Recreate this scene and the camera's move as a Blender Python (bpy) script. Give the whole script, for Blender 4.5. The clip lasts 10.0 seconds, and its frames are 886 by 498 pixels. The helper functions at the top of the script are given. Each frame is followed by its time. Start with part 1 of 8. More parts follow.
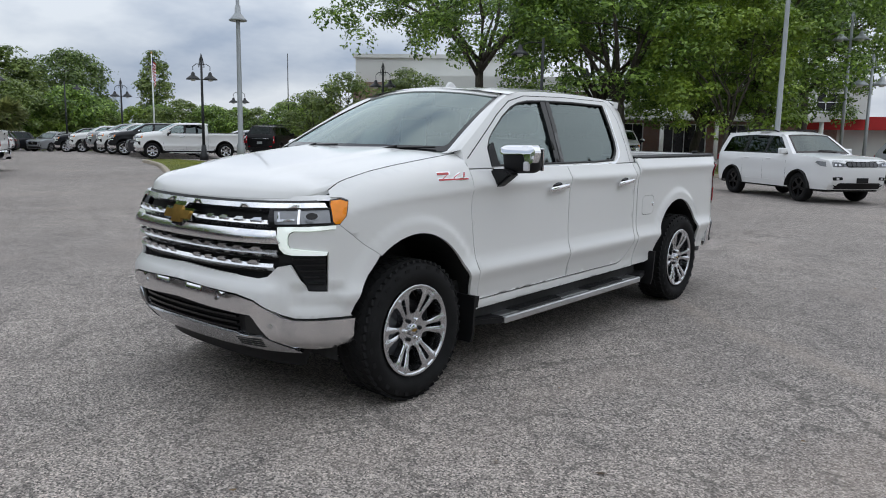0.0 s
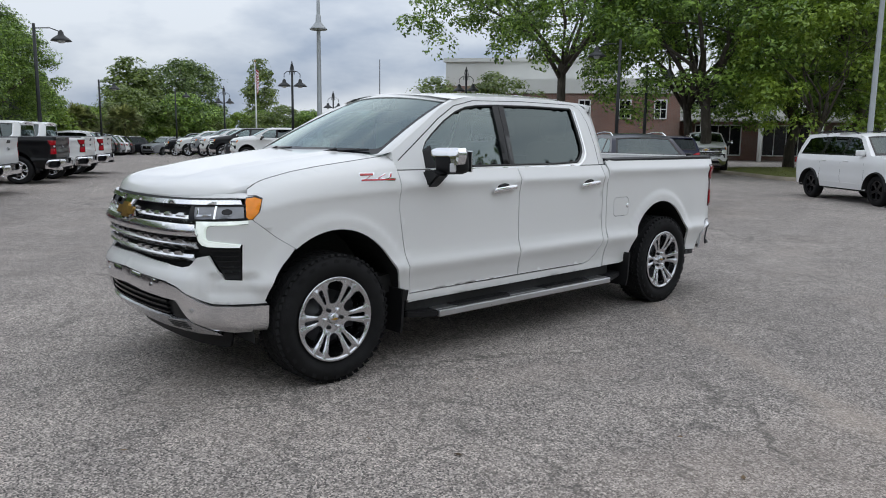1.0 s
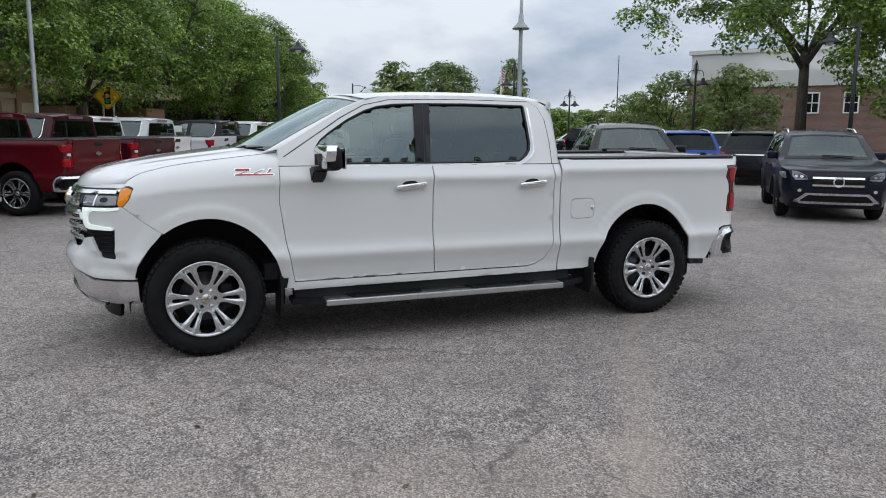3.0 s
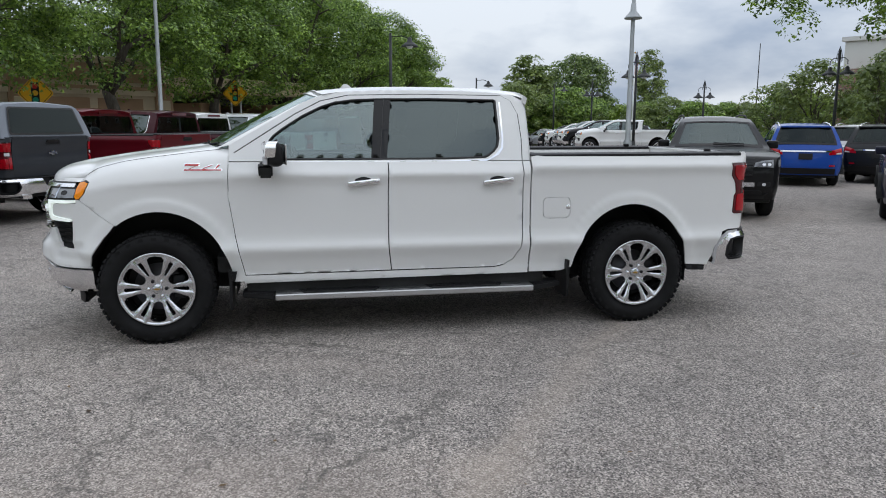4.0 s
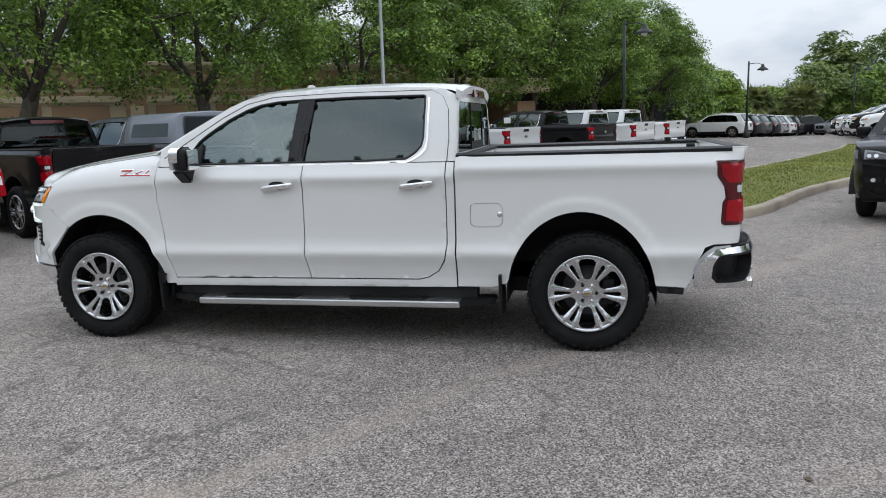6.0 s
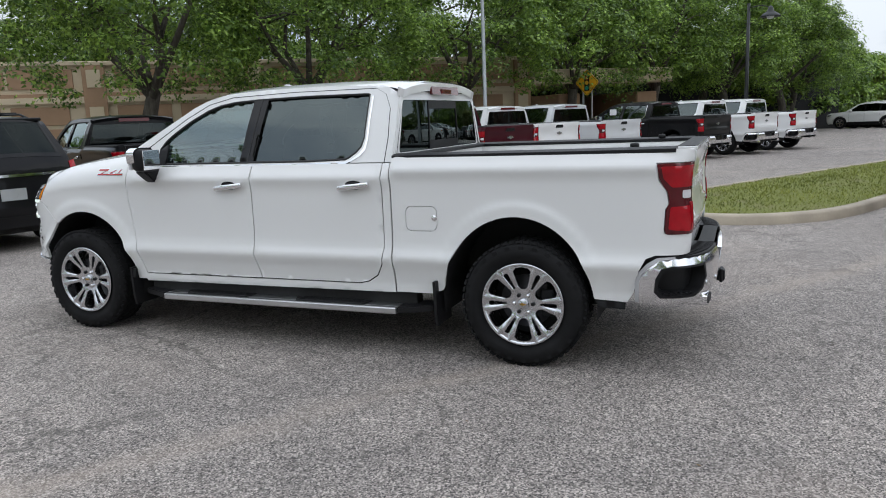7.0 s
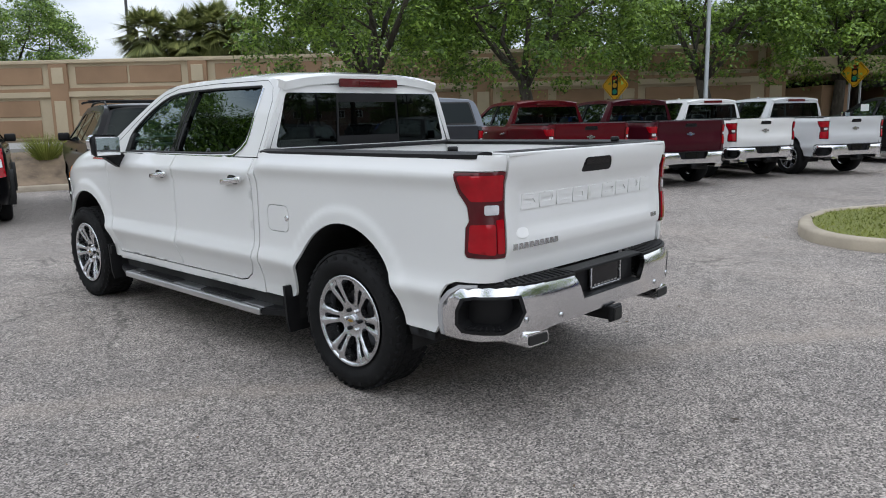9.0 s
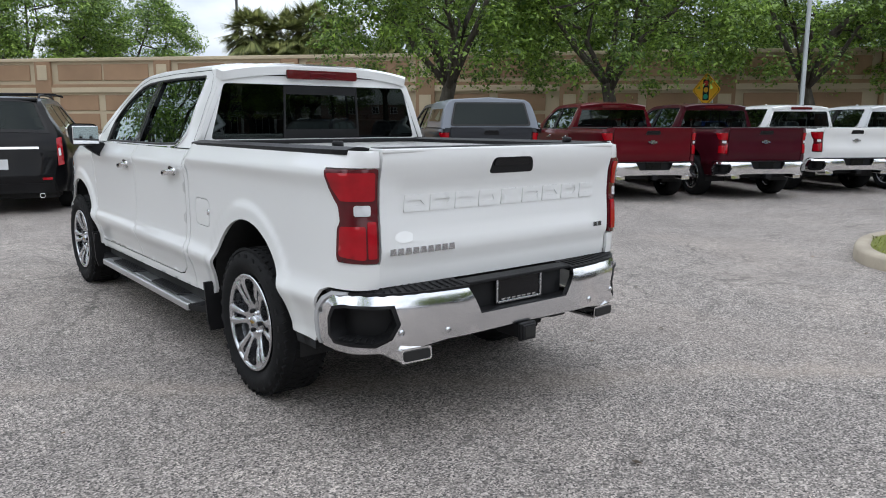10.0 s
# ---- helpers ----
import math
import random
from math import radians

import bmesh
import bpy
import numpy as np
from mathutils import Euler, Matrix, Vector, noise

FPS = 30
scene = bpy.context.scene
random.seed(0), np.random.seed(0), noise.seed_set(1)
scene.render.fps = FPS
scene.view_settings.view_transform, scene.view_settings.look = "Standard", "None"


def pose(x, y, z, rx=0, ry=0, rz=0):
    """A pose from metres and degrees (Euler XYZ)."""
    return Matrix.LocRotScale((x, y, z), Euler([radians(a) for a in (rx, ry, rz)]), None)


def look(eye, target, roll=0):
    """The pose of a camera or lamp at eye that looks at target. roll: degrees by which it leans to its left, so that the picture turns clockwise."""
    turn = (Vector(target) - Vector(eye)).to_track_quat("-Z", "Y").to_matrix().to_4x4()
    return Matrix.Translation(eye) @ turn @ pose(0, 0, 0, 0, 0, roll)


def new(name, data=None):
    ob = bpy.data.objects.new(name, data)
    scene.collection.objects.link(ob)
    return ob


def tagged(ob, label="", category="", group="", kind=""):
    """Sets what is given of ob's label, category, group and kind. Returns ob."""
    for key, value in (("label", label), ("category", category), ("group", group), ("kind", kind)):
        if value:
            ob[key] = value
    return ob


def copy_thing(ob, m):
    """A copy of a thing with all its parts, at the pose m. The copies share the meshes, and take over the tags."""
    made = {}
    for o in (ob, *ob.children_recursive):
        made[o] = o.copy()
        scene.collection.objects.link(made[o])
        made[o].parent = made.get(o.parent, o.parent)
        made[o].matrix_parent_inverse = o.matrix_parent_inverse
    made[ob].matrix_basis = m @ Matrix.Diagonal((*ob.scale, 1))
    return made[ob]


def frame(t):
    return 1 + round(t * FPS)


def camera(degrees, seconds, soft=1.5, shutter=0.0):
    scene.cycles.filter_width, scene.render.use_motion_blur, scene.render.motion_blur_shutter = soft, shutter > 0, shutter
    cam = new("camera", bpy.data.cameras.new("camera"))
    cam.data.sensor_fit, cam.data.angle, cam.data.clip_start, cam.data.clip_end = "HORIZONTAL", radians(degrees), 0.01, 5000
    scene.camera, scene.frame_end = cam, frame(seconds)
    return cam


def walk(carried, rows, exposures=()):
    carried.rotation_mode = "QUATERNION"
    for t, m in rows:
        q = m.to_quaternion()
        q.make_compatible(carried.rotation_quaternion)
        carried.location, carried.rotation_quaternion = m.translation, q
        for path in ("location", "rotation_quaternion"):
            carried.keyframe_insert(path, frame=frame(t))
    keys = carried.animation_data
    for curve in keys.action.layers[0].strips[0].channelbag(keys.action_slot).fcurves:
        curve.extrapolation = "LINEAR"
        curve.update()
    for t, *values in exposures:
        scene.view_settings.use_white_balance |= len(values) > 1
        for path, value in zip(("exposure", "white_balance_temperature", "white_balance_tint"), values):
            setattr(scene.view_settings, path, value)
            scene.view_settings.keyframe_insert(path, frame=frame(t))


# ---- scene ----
cam = camera(61.5, 10.0, 1.0)
PATH = [
    (0, (3.821, -5.000, 1.547), (2.545, -3.490, 1.242), 0.97),
    (0.5, (4.317, -4.779, 1.558), (2.945, -3.356, 1.252), 0.78),
    (1, (4.831, -4.433, 1.563), (3.361, -3.111, 1.263), 0.69),
    (1.5, (5.323, -3.987, 1.579), (3.748, -2.792, 1.277), 0.82),
    (2, (5.774, -3.466, 1.584), (4.099, -2.415, 1.280), 0.74),
    (2.5, (6.109, -2.858, 1.583), (4.345, -1.966, 1.276), 0.67),
    (2.7, (6.213, -2.613, 1.587), (4.418, -1.786, 1.279), 0.57),
    (3.8, (6.552, -1.100, 1.599), (4.632, -0.647, 1.270), 0.33),
    (4, (6.592, -0.827, 1.610), (4.655, -0.454, 1.280), 0.24),
    (4.5, (6.587, -0.127, 1.620), (4.622, 0.042, 1.288), -0.33),
    (5, (6.499, 0.569, 1.627), (4.526, 0.541, 1.298), -0.99),
    (5.5, (6.310, 1.244, 1.622), (4.350, 1.028, 1.292), -1.47),
    (5.7, (6.230, 1.510, 1.614), (4.279, 1.223, 1.282), -1.56),
    (6.8, (5.580, 2.935, 1.603), (3.730, 2.257, 1.260), -2.29),
    (7, (5.475, 3.176, 1.610), (3.652, 2.430, 1.266), -2.29),
    (7.5, (5.075, 3.740, 1.597), (3.329, 2.828, 1.249), -2.16),
    (8, (4.642, 4.270, 1.583), (2.990, 3.198, 1.234), -1.93),
    (8.5, (4.153, 4.739, 1.579), (2.610, 3.517, 1.226), -1.61),
    (9, (3.640, 5.167, 1.568), (2.213, 3.810, 1.220), -1.19),
    (9.5, (3.094, 5.478, 1.552), (1.775, 4.012, 1.216), -0.58),
    (10, (2.631, 5.663, 1.516), (1.405, 4.119, 1.176), 0.14),
]
walk(cam, [(t, look(eye, target, roll)) for t, eye, target, roll in PATH],
     [(0, 0.20), (2.5, 0.25), (5, 0.33), (7.5, 0.47), (9, 0.52), (10, 0.66)])

# world, sun and exposure: a bright overcast sky with a weak veiled sun
SUN_UP, SUN_TURN = 60.0, 12.0
world = bpy.data.worlds.new("overcast_sky")
scene.world = world
world.use_nodes = True
wn, wl = world.node_tree.nodes, world.node_tree.links
wn.clear()
w_out = wn.new("ShaderNodeOutputWorld")
w_bg = wn.new("ShaderNodeBackground")
w_sky = wn.new("ShaderNodeTexSky")
w_sky.sky_type, w_sky.sun_disc = "NISHITA", False
w_sky.sun_elevation, w_sky.sun_rotation = radians(SUN_UP), radians(SUN_TURN)
w_sky.air_density, w_sky.dust_density = 1.0, 3.0
w_co = wn.new("ShaderNodeTexCoord")
w_map = wn.new("ShaderNodeMapping")
w_map.inputs["Scale"].default_value = (1.6, 1.6, 4.2)
w_noise = wn.new("ShaderNodeTexNoise")
w_noise.inputs["Scale"].default_value, w_noise.inputs["Detail"].default_value = 1.7, 6.0
w_noise.inputs["Roughness"].default_value = 0.52
w_ramp = wn.new("ShaderNodeValToRGB")
w_ramp.color_ramp.elements[0].position, w_ramp.color_ramp.elements[0].color = 0.36, (3.9, 4.7, 6.1, 1)
w_ramp.color_ramp.elements[1].position, w_ramp.color_ramp.elements[1].color = 0.55, (8.1, 8.7, 9.5, 1)
w_mix = wn.new("ShaderNodeMix")
w_mix.data_type, w_mix.inputs["Factor"].default_value = "RGBA", 0.86
wl.new(w_co.outputs["Generated"], w_map.inputs["Vector"])
wl.new(w_map.outputs["Vector"], w_noise.inputs["Vector"])
wl.new(w_noise.outputs["Fac"], w_ramp.inputs["Fac"])
wl.new(w_sky.outputs["Color"], w_mix.inputs["A"])
wl.new(w_ramp.outputs["Color"], w_mix.inputs["B"])
# an overcast sky is brightest overhead
w_sep, w_rise, w_grad = wn.new("ShaderNodeSeparateXYZ"), wn.new("ShaderNodeMapRange"), wn.new("ShaderNodeVectorMath")
w_rise.inputs["To Min"].default_value, w_rise.inputs["To Max"].default_value = 0.77, 1.32
w_grad.operation = "SCALE"
wl.new(w_co.outputs["Generated"], w_sep.inputs["Vector"])
wl.new(w_sep.outputs["Z"], w_rise.inputs["Value"])
wl.new(w_mix.outputs["Result"], w_grad.inputs[0])
wl.new(w_rise.outputs["Result"], w_grad.inputs["Scale"])
wl.new(w_grad.outputs["Vector"], w_bg.inputs["Color"])
w_bg.inputs["Strength"].default_value = 0.105
wl.new(w_bg.outputs["Background"], w_out.inputs["Surface"])
sun = new("sun", bpy.data.lights.new("sun", "SUN"))
sun.data.energy, sun.data.angle, sun.data.color = 0.6, radians(170), (1.0, 0.98, 0.94)
sun.rotation_euler = (radians(90 - SUN_UP), 0, radians(180 - SUN_TURN))

# ---------------------------------------------------------------- materials
def nodes_of(name):
    m = bpy.data.materials.new(name)
    m.use_nodes = True
    n, l = m.node_tree.nodes, m.node_tree.links
    return m, n, l, n["Principled BSDF"]


def set_in(node, **kw):
    for key, v in kw.items():
        node.inputs[key.replace("_", " ")].default_value = v


def noise_tex(n, l, scale, detail=4.0, rough=0.55, coord="Object", squash=None):
    tc = n.new("ShaderNodeTexCoord")
    tx = n.new("ShaderNodeTexNoise")
    set_in(tx, Scale=scale, Detail=detail, Roughness=rough)
    if squash:
        mp = n.new("ShaderNodeMapping")
        mp.inputs["Scale"].default_value = squash
        l.new(tc.outputs[coord], mp.inputs["Vector"])
        l.new(mp.outputs["Vector"], tx.inputs["Vector"])
    else:
        l.new(tc.outputs[coord], tx.inputs["Vector"])
    return tx


def ramp(n, l, source, stops):
    r = n.new("ShaderNodeValToRGB")
    e = r.color_ramp.elements
    while len(e) < len(stops):
        e.new(0.5)
    for k, (p, c) in zip(e, stops):
        k.position, k.color = p, (*c, 1) if len(c) == 3 else c
    l.new(source, r.inputs["Fac"])
    return r


def mix_rgb(n, l, fac, a, b, how="MIX"):
    m = n.new("ShaderNodeMix")
    m.data_type, m.blend_type = "RGBA", how
    for key, v in (("Factor", fac), ("A", a), ("B", b)):
        if isinstance(v, (int, float)):
            m.inputs[key].default_value = v
        elif isinstance(v, tuple):
            m.inputs[key].default_value = (*v, 1)
        else:
            l.new(v, m.inputs[key])
    return m.outputs["Result"]


def bump(n, l, b, height, strength, distance):
    k = n.new("ShaderNodeBump")
    set_in(k, Strength=strength, Distance=distance)
    l.new(height, k.inputs["Height"])
    l.new(k.outputs["Normal"], b.inputs["Normal"])


def plain(name, colour, rough=0.5, metal=0.0, vary=0.12, scale=9.0, grain=0.0, coat=0.0, **more):
    """A surface with mild two-scale variation of colour and gloss."""
    m, n, l, b = nodes_of(name)
    big, small = noise_tex(n, l, scale * 0.25, 3), noise_tex(n, l, scale * 6, 5)
    dark, light = tuple(c * (1 - vary) for c in colour), tuple(min(1, c * (1 + vary)) for c in colour)
    base = ramp(n, l, big.outputs["Fac"], [(0.3, dark), (0.7, light)])
    col = mix_rgb(n, l, vary * 0.6, base.outputs["Color"], small.outputs["Fac"], "OVERLAY")
    l.new(col, b.inputs["Base Color"])
    rr = ramp(n, l, small.outputs["Fac"], [(0.3, (max(0, rough - 0.06),) * 3), (0.7, (min(1, rough + 0.06),) * 3)])
    l.new(rr.outputs["Color"], b.inputs["Roughness"])
    b.inputs["Metallic"].default_value = metal
    b.inputs["Coat Weight"].default_value = coat
    b.inputs["Coat Roughness"].default_value = 0.04
    if grain:
        bump(n, l, b, small.outputs["Fac"], grain, 0.002)
    for key, v in more.items():
        b.inputs[key.replace("_", " ")].default_value = v
    return m


def car_paint():
    """Clear-coated paint whose colour is the object's own."""
    m, n, l, b = nodes_of("car_paint")
    info = n.new("ShaderNodeObjectInfo")
    dust = noise_tex(n, l, 2.3, 5)
    flake = noise_tex(n, l, 900, 2)
    d = ramp(n, l, dust.outputs["Fac"], [(0.35, (0, 0, 0)), (0.8, (0.010, 0.010, 0.010))])
    c = mix_rgb(n, l, d.outputs["Color"], info.outputs["Color"], (0.33, 0.31, 0.27))
    c = mix_rgb(n, l, 0.05, c, flake.outputs["Fac"], "OVERLAY")
    l.new(c, b.inputs["Base Color"])
    # dark solid colours carry a thinner gloss than the pearl white
    lum, gloss = n.new("ShaderNodeRGBToBW"), n.new("ShaderNodeMapRange")
    set_in(gloss, From_Min=0.0, From_Max=0.4, To_Min=0.55, To_Max=1.0)
    l.new(info.outputs["Color"], lum.inputs["Color"])
    l.new(lum.outputs["Val"], gloss.inputs["Value"])
    l.new(gloss.outputs["Result"], b.inputs["Coat Weight"])
    set_in(b, Roughness=0.36, Metallic=0.0, Coat_Roughness=0.03, Coat_IOR=1.35)
    b.inputs["Specular IOR Level"].default_value = 0.10
    return m


def tinted_glass(name, tint, face_on=0.05, gloss_rough=0.004):
    """A single sheet of tinted glass: clear straight on, mirror-like along it."""
    m, n, l, b = nodes_of(name)
    n.remove(b)
    tr, gl, mx = (n.new("ShaderNode" + k) for k in ("BsdfTransparent", "BsdfGlossy", "MixShader"))
    lw, po, mr = n.new("ShaderNodeLayerWeight"), n.new("ShaderNodeMath"), n.new("ShaderNodeMath")
    lw.inputs["Blend"].default_value = 0.5
    po.operation, po.inputs[1].default_value = "POWER", 4.2
    mr.operation, mr.inputs[1].default_value, mr.inputs[2].default_value = "MULTIPLY_ADD", 1 - face_on, face_on
    l.new(lw.outputs["Facing"], po.inputs[0])
    l.new(po.outputs["Value"], mr.inputs[0])
    tr.inputs["Color"].default_value = (*tint, 1)
    gl.inputs["Roughness"].default_value = gloss_rough
    gl.inputs["Color"].default_value = (0.80, 0.93, 0.92, 1)
    l.new(mr.outputs["Value"], mx.inputs["Fac"])
    l.new(tr.outputs["BSDF"], mx.inputs[1])
    l.new(gl.outputs["BSDF"], mx.inputs[2])
    l.new(mx.outputs["Shader"], n["Material Output"].inputs["Surface"])
    return m


def asphalt():
    """Weathered grey asphalt: pale stones in a dark binder, old stains, sandy drifts and fine cracks."""
    m, n, l, b = nodes_of("asphalt")
    stone = n.new("ShaderNodeTexVoronoi")
    tc = n.new("ShaderNodeTexCoord")
    stone.inputs["Scale"].default_value = 125.0
    l.new(tc.outputs["Object"], stone.inputs["Vector"])
    grit = noise_tex(n, l, 170, 3, 0.75)
    mid = noise_tex(n, l, 1.1, 6, 0.62)
    wide = noise_tex(n, l, 0.13, 4, 0.5)
    sand = noise_tex(n, l, 0.42, 5, 0.6, squash=(1.0, 0.55, 1))
    sep = n.new("ShaderNodeSeparateColor")
    l.new(stone.outputs["Color"], sep.inputs["Color"])
    chips = ramp(n, l, sep.outputs["Red"], [(0.0, (0.055, 0.054, 0.052)), (0.28, (0.185, 0.177, 0.168)), (0.66, (0.345, 0.327, 0.309)), (1.0, (0.63, 0.59, 0.56))])
    c = mix_rgb(n, l, 0.4, chips.outputs["Color"], grit.outputs["Fac"], "OVERLAY")
    pits = noise_tex(n, l, 38, 3, 0.7)
    m0 = ramp(n, l, pits.outputs["Fac"], [(0.34, (0.72, 0.715, 0.715)), (0.5, (1.02, 1.0, 0.99)), (0.68, (1.16, 1.14, 1.12))])
    c = mix_rgb(n, l, 1.0, c, m0.outputs["Color"], "MULTIPLY")
    mottle = noise_tex(n, l, 7, 4, 0.65)
    mm = ramp(n, l, mottle.outputs["Fac"], [(0.32, (0.84, 0.835, 0.835)), (0.68, (1.12, 1.11, 1.10))])
    c = mix_rgb(n, l, 1.0, c, mm.outputs["Color"], "MULTIPLY")
    m1 = ramp(n, l, mid.outputs["Fac"], [(0.25, (0.75, 0.745, 0.745)), (0.75, (1.10, 1.08, 1.06))])
    c = mix_rgb(n, l, 1.0, c, m1.outputs["Color"], "MULTIPLY")
    m2 = ramp(n, l, wide.outputs["Fac"], [(0.3, (0.84, 0.83, 0.83)), (0.7, (1.10, 1.08, 1.06))])
    c = mix_rgb(n, l, 1.0, c, m2.outputs["Color"], "MULTIPLY")
    drift = ramp(n, l, sand.outputs["Fac"], [(0.53, (0, 0, 0)), (0.70, (0.30, 0.30, 0.30))])
    c = mix_rgb(n, l, drift.outputs["Color"], c, (0.41, 0.34, 0.29))
    # an old trail of washed-out sand across the lot
    dot, off, mag = n.new("ShaderNodeVectorMath"), n.new("ShaderNodeMath"), n.new("ShaderNodeMath")
    dot.operation, dot.inputs[1].default_value = "DOT_PRODUCT", (0.563, 0.826, 0.0)
    off.operation, off.inputs[1].default_value = "MULTIPLY_ADD", 0.75
    mag.operation = "ABSOLUTE"
    l.new(tc.outputs["Object"], dot.inputs[0])
    shift = n.new("ShaderNodeMath")
    shift.operation, shift.inputs[1].default_value = "SUBTRACT", 2.33
    l.new(dot.outputs["Value"], shift.inputs[0])
    l.new(mid.outputs["Fac"], off.inputs[0])
    l.new(shift.outputs["Value"], off.inputs[2])
    l.new(off.outputs["Value"], mag.inputs[0])
    trail = ramp(n, l, mag.outputs["Value"], [(0.02, (0.32, 0.32, 0.32)), (0.22, (0, 0, 0))])
    patchy = ramp(n, l, sand.outputs["Fac"], [(0.36, (0.25, 0.25, 0.25)), (0.56, (1, 1, 1))])
    tf = mix_rgb(n, l, 1.0, trail.outputs["Color"], patchy.outputs["Color"], "MULTIPLY")
    c = mix_rgb(n, l, tf, c, (0.44, 0.365, 0.30))
    # cracks: thin cell borders, broken up so that only some stretches show
    warp = noise_tex(n, l, 1.6, 5, 0.7)
    wv = n.new("ShaderNodeVectorMath")
    wv.operation = "MULTIPLY_ADD"
    wv.inputs[1].default_value = (0.75, 0.75, 0.0)
    l.new(warp.outputs["Color"], wv.inputs[0])
    l.new(tc.outputs["Object"], wv.inputs[2])
    crack = n.new("ShaderNodeTexVoronoi")
    crack.feature = "DISTANCE_TO_EDGE"
    crack.inputs["Scale"].default_value = 0.42
    l.new(wv.outputs["Vector"], crack.inputs["Vector"])
    where = noise_tex(n, l, 0.5, 3)
    line = ramp(n, l, crack.outputs["Distance"], [(0.0, (1, 1, 1)), (0.0075, (0, 0, 0))])
    some = ramp(n, l, where.outputs["Fac"], [(0.44, (0, 0, 0)), (0.56, (0.7, 0.7, 0.7))])
    fac = mix_rgb(n, l, 1.0, line.outputs["Color"], some.outputs["Color"], "MULTIPLY")
    c = mix_rgb(n, l, fac, c, (0.07, 0.066, 0.06))
    # a finer net of cracks in worn patches
    net = n.new("ShaderNodeTexVoronoi")
    net.feature = "DISTANCE_TO_EDGE"
    net.inputs["Scale"].default_value = 1.5
    l.new(wv.outputs["Vector"], net.inputs["Vector"])
    worn = noise_tex(n, l, 0.23, 3)
    nline = ramp(n, l, net.outputs["Distance"], [(0.0, (1, 1, 1)), (0.020, (0, 0, 0))])
    nsome = ramp(n, l, worn.outputs["Fac"], [(0.45, (0, 0, 0)), (0.56, (0.62, 0.62, 0.62))])
    nfac = mix_rgb(n, l, 1.0, nline.outputs["Color"], nsome.outputs["Color"], "MULTIPLY")
    c = mix_rgb(n, l, nfac, c, (0.08, 0.075, 0.07))
    l.new(c, b.inputs["Base Color"])
    b.inputs["Roughness"].default_value = 0.88
    b.inputs["Specular IOR Level"].default_value = 0.3
    h = mix_rgb(n, l, 0.5, stone.outputs["Distance"], grit.outputs["Fac"])
    h = mix_rgb(n, l, fac, h, (0.0, 0.0, 0.0))
    bump(n, l, b, h, 0.75, 0.006)
    return m


def lens_mat(name, colour, rough=0.12, transmit=0.0, **more):
    m, n, l, b = nodes_of(name)
    cell = noise_tex(n, l, 14, 2)
    c = ramp(n, l, cell.outputs["Fac"], [(0.3, tuple(v * 0.75 for v in colour)), (0.7, colour)])
    l.new(c.outputs["Color"], b.inputs["Base Color"])
    set_in(b, Roughness=rough, Coat_Weight=0.5, Coat_Roughness=0.02)
    b.inputs["Specular IOR Level"].default_value = 0.25
    for key, v in more.items():
        b.inputs[key.replace("_", " ")].default_value = v
    return m


PAINT = car_paint()
CHROME = plain("chrome", (0.83, 0.83, 0.84), 0.07, 1.0, 0.03, 4)
SATIN = plain("satin_alloy", (0.62, 0.63, 0.65), 0.22, 1.0, 0.04, 6)
STEEL = plain("brushed_aluminium", (0.60, 0.61, 0.62), 0.33, 1.0, 0.06, 14)
BLACK = plain("black_plastic", (0.010, 0.010, 0.011), 0.5, 0, 0.2, 12, 0.15, Specular_IOR_Level=0.25)
GLOSSBLACK = plain("gloss_black", (0.008, 0.008, 0.009), 0.14, 0, 0.1, 5, Specular_IOR_Level=0.3)
DISC = plain("brake_steel", (0.10, 0.10, 0.105), 0.4, 0.8, 0.1, 10)
RUBBER = plain("tyre_rubber", (0.012, 0.012, 0.0125), 0.85, 0, 0.3, 22, 0.6, Specular_IOR_Level=0.2)
TRIM = plain("rubber_seal", (0.012, 0.012, 0.012), 0.55, 0, 0.1, 8)
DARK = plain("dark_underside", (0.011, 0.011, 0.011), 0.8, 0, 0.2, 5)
CLOTH = plain("seat_leather", (0.05, 0.048, 0.046), 0.5, 0, 0.15, 10, 0.2)
BEIGE = plain("pale_headliner", (0.20, 0.19, 0.175), 0.85, 0, 0.06, 6)
GLASS = tinted_glass("window_glass", (0.38, 0.50, 0.48), 0.18)
PRIVACY = tinted_glass("privacy_glass", (0.045, 0.047, 0.05), 0.11)
REARGLASS = tinted_glass("rear_window_glass", (0.06, 0.065, 0.07), 0.05)
SCREEN = tinted_glass("windscreen_glass", (0.30, 0.40, 0.39), 0.15)
RED = lens_mat("red_lens", (0.42, 0.004, 0.012), 0.10, Coat_IOR=1.45)
DARKRED = lens_mat("smoked_red_lens", (0.10, 0.008, 0.012))
AMBER = lens_mat("amber_lens", (1.0, 0.30, 0.008))
LAMPGREY = lens_mat("grey_lamp_glass", (0.30, 0.31, 0.33), 0.08, Coat_IOR=1.5)
CLEAR = lens_mat("clear_lens", (0.72, 0.72, 0.74), 0.08)
LAMPDARK = lens_mat("smoked_lamp_glass", (0.11, 0.115, 0.125), 0.06)
GOLD = plain("gold_emblem", (0.40, 0.24, 0.055), 0.35, 0.7, 0.35, 40)
REDMARK = plain("red_lettering", (0.45, 0.02, 0.02), 0.35, 0, 0.05, 8, coat=0.5)
PAPER = plain("white_paper", (0.85, 0.85, 0.84), 0.6, 0, 0.03, 5)
ASPHALT = asphalt()
DRL, dn, dl, db = nodes_of("daytime_light")
